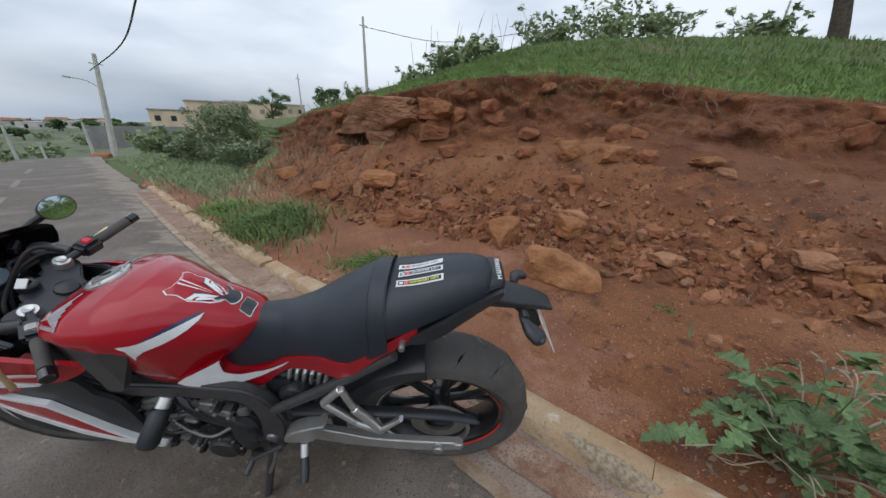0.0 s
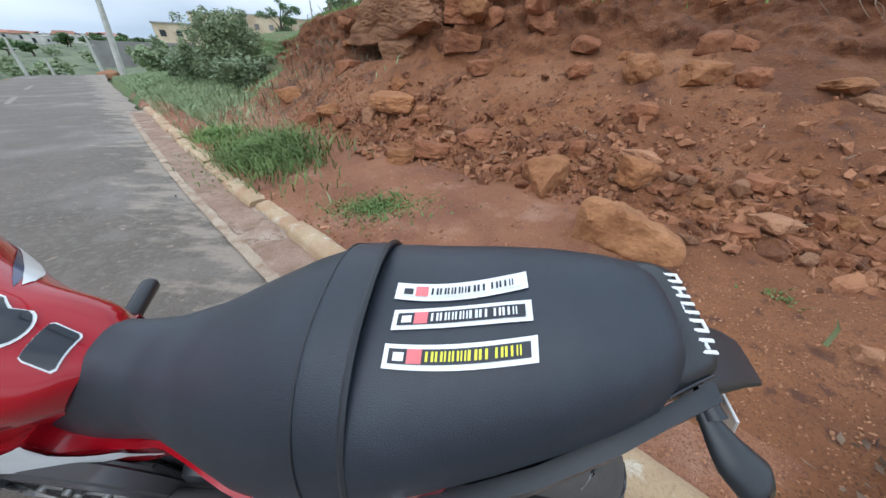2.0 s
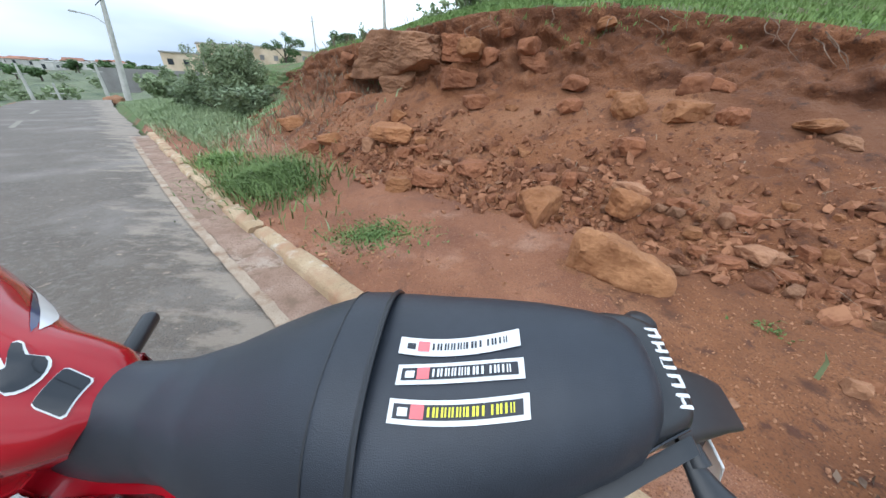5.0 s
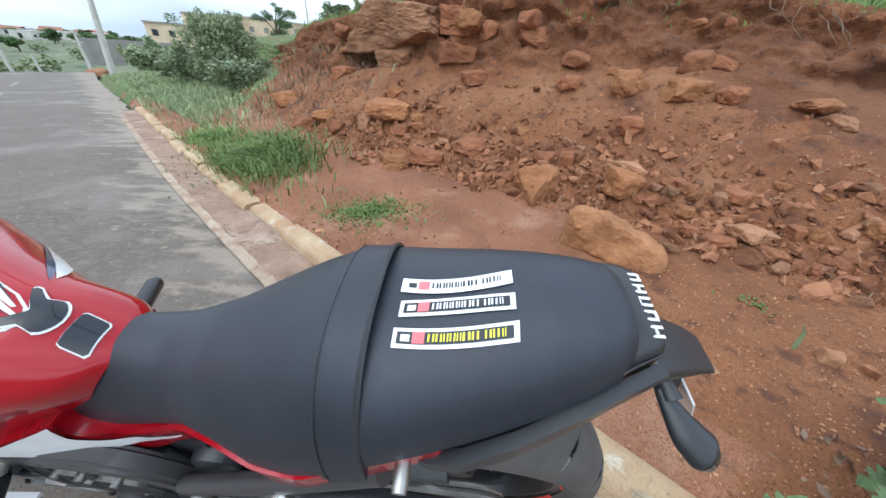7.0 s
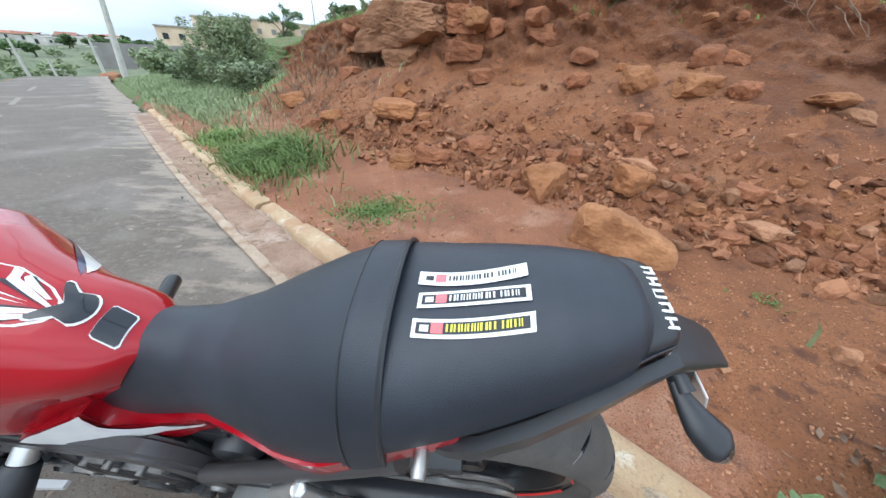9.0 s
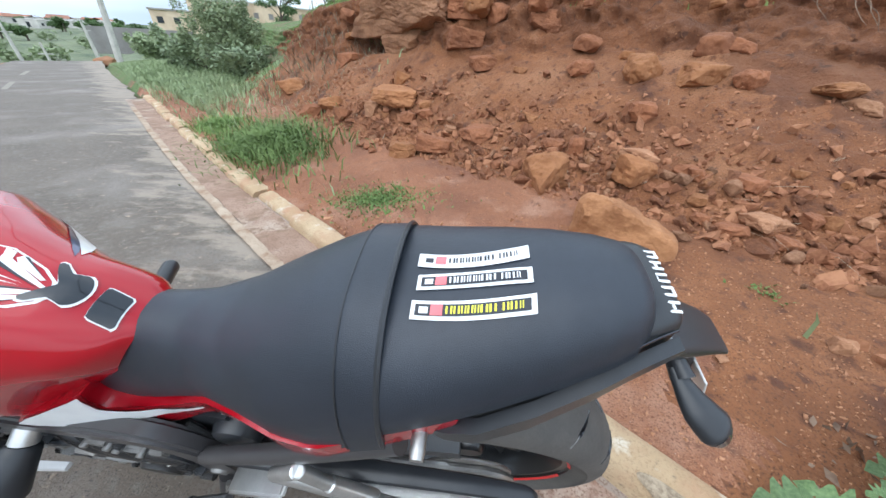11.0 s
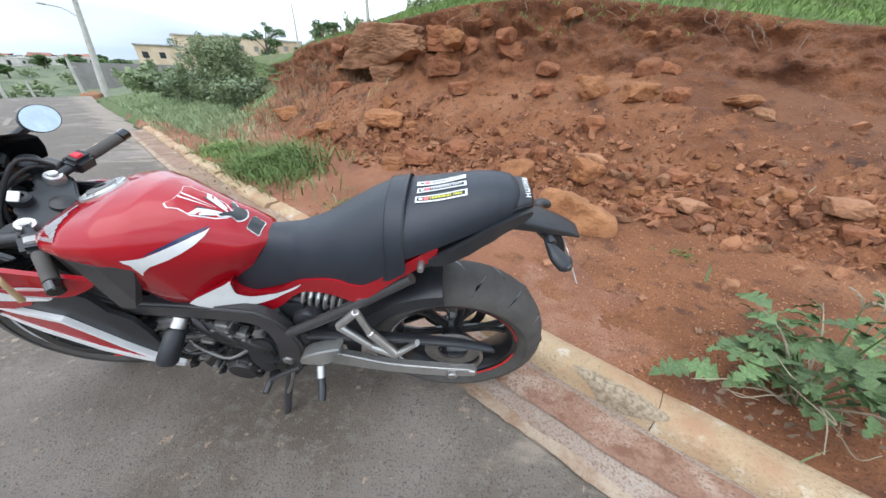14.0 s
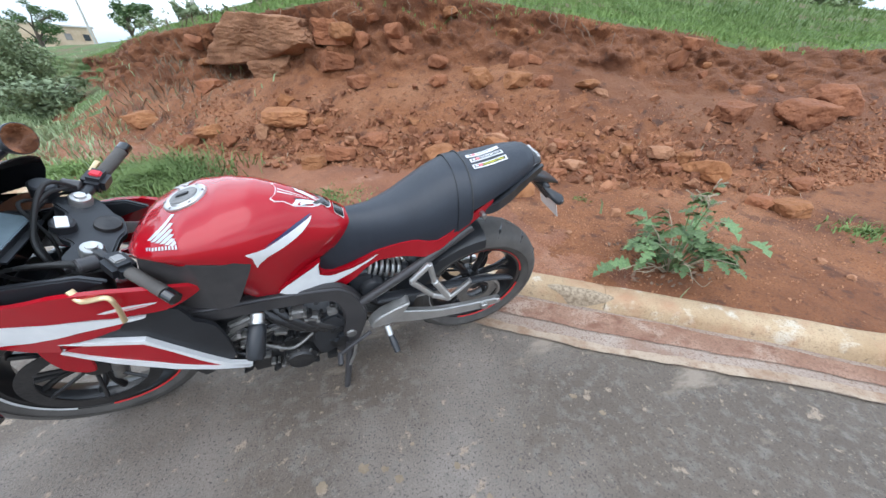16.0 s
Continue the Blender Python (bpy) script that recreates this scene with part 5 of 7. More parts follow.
for k in range(58):
    x, z = rng.uniform(-0.86, -0.53), rng.uniform(0.22, 0.58)
    bm = bmesh.new()
    y = -0.135 - rng.uniform(0, 0.014)
    if rng.random() < 0.5:
        rod(bm, (x, y + 0.02, z), (x, y - 0.006, z), rng.uniform(0.004, 0.009), 8)
    else:
        box(bm, (x, y, z), (rng.uniform(0.012, 0.04), 0.03, rng.uniform(0.008, 0.022)), 0.003, Matrix.Rotation(rng.uniform(-0.6, 0.6), 4, "Y"))
    part("engine_fitting", bm, rng.choice((DARKSTEEL, DARKSTEEL, GREYCAST, STEEL, PLASTIC)), engine)
for k in range(5):
    bm = bmesh.new()
    x0, z0 = rng.uniform(-0.92, -0.80), rng.uniform(0.40, 0.56)
    tube(bm, [(x0, -0.13, z0), (x0 + 0.06, -0.150, z0 - 0.03), (x0 + 0.12, -0.15, z0 - rng.uniform(0.02, 0.08)), (x0 + 0.2, -0.12, z0 - rng.uniform(0.02, 0.1))], 0.006, 8, 4)
    part("engine_hose", bm, rng.choice((PLASTIC, GREYCAST)), engine)
bm = bmesh.new()
box(bm, (-1.0, 0, 0.46), (0.05, 0.30, 0.26), 0.01, Matrix.Rotation(radians(-20), 4, "Y"))
part("radiator", bm, DARKSTEEL, bike, "black radiator")
for k in range(4):
    y = -0.09 + 0.06 * k
    bm = bmesh.new()
    tube(bm, [(-0.91, y, 0.46), (-0.965, y, 0.38), (-0.95, y * 0.9, 0.27), (-0.84, y * 0.6 + 0.02, 0.185), (-0.66, 0.05, 0.165), (-0.55, 0.07, 0.165)], 0.019, 12, 4)
    part("header_pipe", bm, PIPE, bike)
bm = bmesh.new()
tube(bm, [(-0.58, 0.07, 0.165), (-0.44, 0.09, 0.18), (-0.28, 0.14, 0.22), (-0.12, 0.16, 0.26)], [0.03, 0.06, 0.062, 0.045], 18, 4)
part("silencer", bm, PIPE, bike, "short steel silencer")
# shock
bm = bmesh.new()
rod(bm, (-0.295, -0.03, 0.518), (-0.50, -0.03, 0.600), 0.024)
shock = part("rear_shock", bm, PLASTIC, bike, "rear shock with a pale spring")
bm = bmesh.new()
a, b = np.array((-0.318, -0.03, 0.528)), np.array((-0.432, -0.03, 0.574))
tube(bm, [a + (b - a) * t / 60 + 0.034 * np.array((0.37 * math.cos(t * 0.62), math.sin(t * 0.62), 0.93 * math.cos(t * 0.62))) for t in range(61)], 0.0062, 8, 1)
part("shock_spring", bm, ALU, shock, "pale coil spring")

# the black boxes between the engine and the rear wheel
bm = bmesh.new()
box(bm, (-0.470, 0.0, 0.490), (0.110, 0.15, 0.20), 0.020, Matrix.Rotation(radians(8), 4, "Y"), 3)
tray = part("battery_tray", bm, PLASTIC, bike, "black battery tray behind the engine")
bm = bmesh.new()
lathe(bm, [(0.0, -0.098), (0.030, -0.098), (0.040, -0.092), (0.044, -0.080), (0.044, -0.03)], (-0.425, 0, 0.505), 28, "y")
part("reserve_tank", bm, PLASTIC, tray, "round black reserve tank")
for k in range(4):
    bm = bmesh.new()
    tube(bm, [(-0.50, -0.085, 0.54 - 0.02 * k), (-0.45, -0.095 - 0.003 * k, 0.45 - 0.012 * k), (-0.40, -0.085, 0.40), (-0.36, -0.06, 0.41 + 0.014 * k)], 0.006, 8, 4)
    part("breather_hose", bm, WIRE, tray)
bm = bmesh.new()
slab(bm, poly([(-0.47, 0.44), (-0.40, 0.46), (-0.34, 0.43), (-0.33, 0.39), (-0.40, 0.37), (-0.46, 0.38)], 3), -0.09, 0.09, 0.010)
part("swingarm_bridge", bm, FRAMEBLACK, bike, "dark cast bridge of the swingarm")

# footrests, stand, slider
for s in (-1, 1):
    def foot(name, outline, y0, y1, mat, label="", bevel=0.004):
        bm = bmesh.new()
        slab(bm, poly(outline, 2), s * y0, s * y1, bevel)
        return part(name, bm, mat, bike, label)

    br = tagged(new("passenger_footrest"), "silver passenger footrest bracket")
    br.parent = bike
    for a, b, r in (((-0.305, 0.138, 0.565), (-0.245, 0.138, 0.630), 0.011), ((-0.245, 0.138, 0.632), (-0.225, 0.140, 0.545), 0.010), ((-0.225, 0.140, 0.545), (-0.165, 0.142, 0.440), 0.013), ((-0.305, 0.138, 0.565), (-0.230, 0.142, 0.475), 0.011), ((-0.230, 0.142, 0.475), (-0.165, 0.142, 0.432), 0.012)):
        bm = bmesh.new()
        rod(bm, (a[0], s * a[1], a[2]), (b[0], s * b[1], b[2]), r, 12)
        part("bracket_arm", bm, ALU, br)
    bm = bmesh.new()
    tube(bm, [(-0.165, s * 0.145, 0.436), (-0.135, s * 0.150, 0.475), (-0.095, s * 0.155, 0.525)], [0.012, 0.011, 0.010], 10, 3, flat=0.7)
    part("folded_peg", bm, ALU, br)
    hb = foot("heel_bracket", [(-0.455, 0.400), (-0.42, 0.440), (-0.318, 0.482), (-0.325, 0.455), (-0.365, 0.395), (-0.41, 0.385), (-0.45, 0.385)], 0.118, 0.162, ALU, "aluminium rider footrest bracket")
    bm = bmesh.new()
    rod(bm, (-0.40, s * 0.155, 0.375), (-0.395, s * 0.185, 0.350), 0.012)
    part("peg_clevis", bm, ALU, hb)
    bm = bmesh.new()
    tube(bm, [(-0.395, s * 0.182, 0.352), (-0.387, s * 0.210, 0.336), (-0.381, s * 0.240, 0.322)], [0.010, 0.013, 0.011], 12, 3)
    part("rider_footpeg", bm, PLASTIC, hb, "worn black rubber footpeg")
bm = bmesh.new()
tube(bm, [(-0.46, -0.165, 0.375), (-0.52, -0.172, 0.34), (-0.575, -0.178, 0.30)], 0.007, 10, 3)
rod(bm, (-0.575, -0.170, 0.30), (-0.578, -0.215, 0.292), 0.010)
part("shift_lever", bm, FRAMEBLACK, bike, "black gear shift lever")
bm = bmesh.new()
tube(bm, [(-0.535, -0.125, 0.285), (-0.56, -0.165, 0.19), (-0.588, -0.205, 0.075), (-0.592, -0.214, 0.052)], [0.016, 0.013, 0.011, 0.012], 12, 3)
stand = part("side_stand", bm, FRAMEBLACK, bike, "black side stand on the asphalt")
bm = bmesh.new()
box(bm, (-0.598, -0.217, 0.051), (0.065, 0.03, 0.012), 0.004, Matrix.Rotation(radians(-12), 4, "X"))
part("stand_foot", bm, FRAMEBLACK, stand)
bm = bmesh.new()
tube(bm, [(-0.515, -0.14, 0.30), (-0.53, -0.16, 0.25), (-0.555, -0.17, 0.20)], 0.006, 8, 3)
part("stand_spring", bm, STEEL, stand)
for s in (-1, 1):
    bm = bmesh.new()
    rod(bm, (-0.770, s * 0.11, 0.540), (-0.775, s * 0.140, 0.520), 0.019, 16)
    base = part("slider_boss", bm, ALU, bike, "aluminium slider boss")
    bm = bmesh.new()
    end = ((-0.792, -0.205, 0.462), (-0.794, -0.212, 0.456)) if s < 0 else ((-0.818, 0.270, 0.512), (-0.821, 0.277, 0.510))
    k = 1.0 if s < 0 else 0.72
    tube(bm, [(-0.775, s * 0.138, 0.521), (-0.776, s * 0.144, 0.517), end[0], end[1]], [0.020 * k, 0.025 * k, 0.026 * k, 0.021 * k], 18, 1)
    part("frame_slider", bm, PLASTIC, base, "black plastic frame slider")


# covers and fairing
def cover_skin(x, z):
    return lerp(x, (-1.0, -0.90, -0.82, -0.76, -0.70), (0.095, 0.124, 0.164, 0.168, 0.152))


def fair_skin(x, z):
    return lerp(x, (-1.55, -1.40, -1.25, -1.10, -1.0, -0.92, -0.82), (0.065, 0.13, 0.17, 0.185, 0.185, 0.175, 0.155))


def skin_in(d):
    return lambda x, z: fair_skin(x, z) - d


panel("frame_cover", [(-0.925, 0.815), (-0.86, 0.822), (-0.816, 0.814), (-0.76, 0.798), (-0.715, 0.795), (-0.702, 0.792), (-0.715, 0.758), (-0.747, 0.702), (-0.770, 0.664), (-0.785, 0.652), (-0.82, 0.648), (-0.855, 0.646), (-0.893, 0.640), (-0.93, 0.66), (-0.94, 0.74)], PLASTIC_GREY, cover_skin, bike, "dark grey plastic cover below the tank", 0.02, 2, (-1,), 2)
panel("frame_cover", [(-0.925, 0.815), (-0.86, 0.822), (-0.816, 0.814), (-0.76, 0.798), (-0.715, 0.795), (-0.702, 0.792), (-0.715, 0.758), (-0.747, 0.702), (-0.770, 0.664), (-0.785, 0.652), (-0.82, 0.648), (-0.855, 0.646), (-0.893, 0.640), (-0.93, 0.66), (-0.94, 0.74)], PLASTIC_GREY, lambda x, z: cover_skin(x, z) - 0.030, bike, "dark grey plastic cover below the tank", 0.02, 2, (1,), 2)
panel("upper_fairing", [(-1.46, 0.79), (-1.30, 0.79), (-1.12, 0.796), (-1.064, 0.802), (-1.0, 0.797), (-0.955, 0.784), (-0.90, 0.766), (-0.854, 0.750), (-0.829, 0.737), (-0.842, 0.721), (-0.891, 0.700), (-0.937, 0.700), (-1.032, 0.722), (-1.107, 0.733), (-1.157, 0.741), (-1.36, 0.770)], RED, fair_skin, bike, "glossy red upper side fairing", 0.012, 2, cuts=2)
panel("fairing_white", [(-1.42, 0.765), (-1.158, 0.739), (-1.094, 0.728), (-1.009, 0.711), (-0.955, 0.689), (-0.990, 0.690), (-1.078, 0.688), (-1.165, 0.679), (-1.30, 0.700)], WHITE, skin_in(0.001), bike, "white fairing stripe", 0.010, 2)
panel("fairing_red_stripe", [(-1.25, 0.690), (-1.166, 0.676), (-1.079, 0.685), (-0.995, 0.688), (-1.01, 0.674), (-1.071, 0.658), (-1.131, 0.656), (-1.142, 0.630), (-1.186, 0.645)], RED, skin_in(0.002), bike, "red fairing stripe", 0.010, 1)
panel("lower_fairing", [(-1.137, 0.630), (-1.088, 0.640), (-1.0, 0.604), (-0.968, 0.540), (-0.936, 0.466), (-0.896, 0.395), (-0.918, 0.412), (-0.969, 0.463), (-1.015, 0.514), (-1.079, 0.572)], RED, skin_in(0.004), bike, "red lower fairing blade", 0.012, 1)
panel("lower_fairing_edge", [(-1.13, 0.659), (-1.083, 0.648), (-0.993, 0.612), (-0.963, 0.550), (-0.925, 0.474), (-0.886, 0.399), (-0.840, 0.352), (-0.844, 0.338), (-0.894, 0.389), (-0.934, 0.463), (-0.968, 0.538), (-1.0, 0.601), (-1.088, 0.638)], WHITE, skin_in(0.001), bike, "white edge of the fairing blade", 0.014, 1)
panel("lower_fairing_stripe", [(-1.148, 0.624), (-1.08, 0.573), (-1.017, 0.515), (-0.971, 0.464), (-0.918, 0.414), (-0.841, 0.350), (-0.850, 0.338), (-0.923, 0.397), (-0.996, 0.464), (-1.088, 0.554)], WHITE, skin_in(0.001), bike, "white lower stripe of the fairing blade", 0.014, 1)
panel("inner_fairing", [(-1.10, 0.640), (-1.03, 0.668), (-0.949, 0.690), (-0.903, 0.672), (-0.895, 0.612), (-0.864, 0.569), (-0.862, 0.447), (-0.880, 0.395), (-0.93, 0.455), (-0.980, 0.54), (-1.02, 0.60)], PLASTIC, skin_in(0.016), bike, "black inner fairing", 0.012, 2)
decal_side("fairing_mark", [(-1.015, 0.739), (-0.978, 0.743), (-0.940, 0.737), (-0.912, 0.730), (-0.935, 0.727), (-0.979, 0.730)], WHITE, bike, fair_skin, 0.002, "white fairing mark", per=2)
decal_side("fairing_mark_line", [(-1.002, 0.7355), (-0.940, 0.7335), (-0.925, 0.7300), (-0.985, 0.7325)], REDINK, bike, fair_skin, 0.003, "red line of the fairing mark", per=1)
bm = bmesh.new()
loops = []
for x, w, t, b in ((-1.60, 0.03, 0.80, 0.74), (-1.56, 0.075, 0.84, 0.70), (-1.48, 0.12, 0.88, 0.66), (-1.38, 0.16, 0.90, 0.66), (-1.28, 0.185, 0.90, 0.70), (-1.20, 0.195, 0.88, 0.76)):
    loops.append([(x, w * math.copysign(abs(math.cos(a)) ** 0.8, math.cos(a)), (t + b) / 2 + (t - b) / 2 * math.sin(a)) for a in np.linspace(0, 2 * math.pi, 24, endpoint=False)])
rings(bm, loops)
nose = part("nose_fairing", bm, GLOSSBLACK, bike, "black nose fairing with the headlamp", sharp=45)
bm = bmesh.new()
loops = []
for k, x in enumerate(np.linspace(-1.50, -1.14, 12)):
    t = k / 11
    w, z = 0.12 + 0.065 * t ** 0.6, 0.885 + 0.088 * t ** 0.8
    arc = [(x, w * math.sin(a), z + 0.05 * math.cos(a) - 0.05) for a in np.linspace(-1.4, 1.4, 17)]
    arc = [(x - 0.03, -w * 1.02, z - 0.10), (x - 0.01, -w * 1.01, z - 0.07)] + arc + [(x - 0.01, w * 1.01, z - 0.07), (x - 0.03, w * 1.02, z - 0.10)]
    loops.append(arc + [(p[0], p[1] * 0.98, p[2] - 0.003) for p in arc[::-1]])
rings(bm, loops)
part("windscreen", bm, SMOKE, bike, "dark smoked windscreen", sharp=60)
bm = bmesh.new()
box(bm, (-1.20, 0, 0.845), (0.10, 0.17, 0.03), 0.012, Matrix.Rotation(radians(28), 4, "Y"))
dash = part("instrument_panel", bm, PLASTIC, bike, "black instrument panel")
bm = bmesh.new()
box(bm, (-1.188, 0, 0.8615), (0.070, 0.115, 0.006), 0.002, Matrix.Rotation(radians(28), 4, "Y"))
part("display", bm, SCREEN, dash, "grey display glass")
for s in (-1, 1):
    bm = bmesh.new()
    panel_out = [(-1.30, 0.80), (-1.15, 0.82), (-1.02, 0.815), (-0.98, 0.79), (-1.10, 0.755), (-1.26, 0.76)]
    slab(bm, panel_out, s * 0.135, s * 0.150, 0.004)
    part("inner_cowl", bm, PLASTIC, bike, "black inner cowl panel")
    bm = bmesh.new()
    tube(bm, [(-1.30, s * 0.185, 0.64), (-1.30, s * 0.215, 0.625), (-1.285, s * 0.25, 0.612)], [0.012, 0.020, 0.028], 12, 3)
    tube(bm, [(-1.30, s * 0.235, 0.618), (-1.275, s * 0.265, 0.602), (-1.225, s * 0.29, 0.585)], [0.012, 0.030, 0.008], 14, 4, flat=0.8)
    part("front_indicator", bm, LENS, bike, "smoked front indicator")

# fork and bars turn with the steering
STEER = 20.0
steering = tagged(new("steering"), "black fork, top clamp and clip-on bars turned to one side")
steering.parent = bike
STEM = Vector((-1.066, 0.026, 0.803))
steering.matrix_basis = Matrix.Translation(STEM) @ pose(0, 0, 0, 6.0, 0, 0) @ pose(0, 0, 0, 0, 24.5, 0) @ pose(0, 0, 0, 0, 0, STEER)


def fitting(name, bm, mat, label="", parent=None):
    return part(name, bm, mat, parent or steering, label)


bm = bmesh.new()
LEVER = [(-1.028, -0.17, 0.804), (-1.012, -0.185, 0.784), (-0.967, -0.195, 0.79), (-0.961, -0.2, 0.766), (-0.973, -0.2, 0.715)]
slab_top = [(-0.035, -0.112), (0.022, -0.108), (0.050, -0.045), (0.064, -0.024), (0.064, 0.024), (0.050, 0.045), (0.022, 0.108), (-0.035, 0.112), (-0.046, 0.085), (-0.028, 0.05), (-0.045, 0.025), (-0.045, -0.025), (-0.028, -0.05), (-0.046, -0.085)]
f = bm.faces.new([bm.verts.new((x, y, 0.0)) for x, y in poly(slab_top, 3)])
r = bmesh.ops.extrude_face_region(bm, geom=[f])
bmesh.ops.translate(bm, vec=(0, 0, 0.024), verts=[v for v in r["geom"] if isinstance(v, bmesh.types.BMVert)])
bmesh.ops.bevel(bm, geom=[e for e in bm.edges if len(e.link_faces) == 2 and e.calc_face_angle(0) > 0.6], offset=0.004, segments=2, affect="EDGES")
fitting("top_clamp", bm, PLASTIC, "black top fork clamp")
bm = bmesh.new()
lathe(bm, [(0.0, 0.036), (0.016, 0.036), (0.024, 0.033), (0.026, 0.024)], (0.035, 0, 0), 20, "z")
fitting("stem_nut", bm, DARKSTEEL)
bm = bmesh.new()
lathe(bm, [(0.010, 0.046), (0.016, 0.046), (0.021, 0.042), (0.022, 0.024)], (-0.035, 0.0, 0), 20, "z")
key = fitting("ignition_lock", bm, PLASTIC)
bm = bmesh.new()
box(bm, (-0.035, -0.012, 0.056), (0.02, 0.026, 0.004), 0.001, Matrix.Rotation(0.5, 4, "X"))
fitting("key_tag", bm, WHITE, "small white key tag", key)
for s in (-1, 1):
    y = s * 0.085
    bm = bmesh.new()
    lathe(bm, [(0.0, 0.048), (0.010, 0.050), (0.011, 0.044), (0.018, 0.044), (0.0205, 0.040), (0.021, 0.030), (0.021, 0.0)], (0, y, 0), 26, "z")
    fitting("fork_cap", bm, ALU, "bright aluminium fork cap")
    bm = bmesh.new()
    rod(bm, (0, y, 0.018), (0, y, -0.36), 0.0265, 18)
    fitting("fork_tube", bm, PLASTIC, "black fork tube")
    bm = bmesh.new()
    rod(bm, (0, y, -0.34), (0, y, -0.60), 0.021, 18)
    fitting("fork_slider", bm, STEEL)
    bm = bmesh.new()
    box(bm, (-0.012, y, -0.005), (0.070, 0.062, 0.030), 0.010)
    fitting("bar_clamp", bm, FRAMEBLACK)
    # clip-on bar: out, back and slightly down
    def out(d, dz=0.0, dx=0.0):
        return (0.36 * d + dx, y + s * d * 0.66, 0.034 + 0.085 * d + dz)

    bm = bmesh.new()
    tube(bm, [out(0.0), out(0.10), out(0.29)], 0.0115, 12, 1)
    bar = fitting("handlebar", bm, PLASTIC, "black clip-on handlebar")
    bm = bmesh.new()
    tube(bm, [out(0.135), out(0.14), out(0.255), out(0.26)], [0.0130, 0.0142, 0.0142, 0.0150], 16, 1)
    part("grip", bm, RUBBER, bar, "black rubber grip")
    bm = bmesh.new()
    tube(bm, [out(0.262), out(0.266), out(0.298), out(0.302)], [0.012, 0.0152, 0.0152, 0.011], 16, 1)
    part("bar_end", bm, GLOSSBLACK, bar, "black bar-end weight")
    bm = bmesh.new()
    box(bm, out(0.095), (0.045, 0.060, 0.045), 0.010, Matrix.Rotation(s * -0.42, 4, "Z"))
    sw = part("switch_housing", bm, PLASTIC, bar)
    bm = bmesh.new()
    box(bm, out(0.095, 0.022), (0.022, 0.022, 0.010), 0.003, Matrix.Rotation(s * -0.42, 4, "Z"))
    part("switch", bm, REDLENS if s > 0 else STEEL, sw, "red stop switch" if s > 0 else "")
    bm = bmesh.new()
    rod(bm, out(0.06, 0.0, -0.015), out(0.075, 0.0, -0.055), 0.016)
    perch = part("lever_perch", bm, FRAMEBLACK, bar)
    bm = bmesh.new()
    if s < 0:
        blade = [steering.matrix_basis.inverted() @ Vector(q) for q in LEVER]
    else:
        blade = [out(0.07, -0.03, -0.040), out(0.12, -0.035, -0.045), out(0.17, -0.03, -0.042), out(0.25, -0.03, -0.045)]
    tube(bm, blade, [0.007, 0.0085, 0.006, 0.005, 0.0065], 10, 4, flat=0.7)
    part("lever", bm, GOLD, perch, "pale gold brake lever" if s > 0 else "pale gold clutch lever")
    bm = bmesh.new()
    tube(bm, [out(0.07, 0.0, -0.05), (-0.09, y * 0.9, -0.01), (-0.14, y * 0.5, -0.06), (-0.08, y * 0.3, -0.15)], 0.005, 8, 5)
    part("cable", bm, WIRE, bar)
    bm = bmesh.new()
    tube(bm, [out(0.09, -0.01, -0.02), (-0.06, y * 1.2, -0.03), (-0.10, y * 0.8, -0.10), (-0.04, y * 0.4, -0.2)], 0.0042, 8, 5)
    part("wiring_loom", bm, WIRE, bar)
bm = bmesh.new()
lathe(bm, [(0.0, 0.040), (0.020, 0.040), (0.024, 0.036), (0.022, -0.005), (0.0, -0.005)], (-0.055, 0.125, 0.012), 20, "z")
fitting("brake_reservoir", bm, PLASTIC, "black brake fluid reservoir")
for e, f, r in ((0.0, 0.0, 0.0045), (0.016, 0.030, 0.0036), (0.004, -0.035, 0.0052)):
    bm = bmesh.new()
    tube(bm, [(0.015 - e, 0.125, 0.030), (-0.045 - e, 0.100 + 0.4 * f, 0.046 - f), (-0.078 - e, 0.04 + f, 0.018 + 0.5 * f), (-0.075 + e, -0.01 + f, -0.030), (-0.05, -0.05 + e, -0.10)], r, 8, 6)
    fitting("cable", bm, WIRE)
for k in range(3):
    bm = bmesh.new()
    e = 0.012 * k
    tube(bm, [(0.03, -0.135, 0.030), (-0.035 - e, -0.120, 0.040), (-0.085 - e, -0.085, 0.0), (-0.075, -0.03, -0.075)], 0.0045, 8, 6)
    fitting("cable", bm, WIRE)
# added plate: its black gives the darkness of the gap between dash and fork
bm = bmesh.new()
box(bm, (-1.225, 0.02, 0.678), (0.23, 0.27, 0.016), 0.006, Matrix.Rotation(radians(-6), 4, "Y"), 2)
box(bm, (-1.215, 0.03, 0.695), (0.10, 0.13, 0.05), 0.012, Matrix.Rotation(radians(-6), 4, "Y"), 2)
part("headstock_cover", bm, PLASTIC, bike, "added black plate that darkens the gap before the fork clamp")
# mirror on the far side
bm = bmesh.new()
tube(bm, [(-1.28, 0.15, 0.865), (-1.27, 0.20, 0.905), (-1.225, 0.258, 0.940)], [0.014, 0.010, 0.012], 10, 3)
mirror = part("mirror_stalk", bm, PLASTIC, bike, "black mirror stalk")
face = Matrix.Translation((-1.205, 0.264, 0.948)) @ pose(0, 0, 0, 0, 80.5, -4)
bm = bmesh.new()
tmp = bmesh.new()
lathe(tmp, [(0.0, -0.034), (0.55, -0.030), (0.86, -0.018), (1.0, -0.002), (1.0, 0.003), (0.95, 0.004)], (0, 0, 0), 36, "z")
for v in tmp.verts:
    v.co.x, v.co.y = v.co.x * 0.036, v.co.y * 0.050
merge(bm, tmp, face)
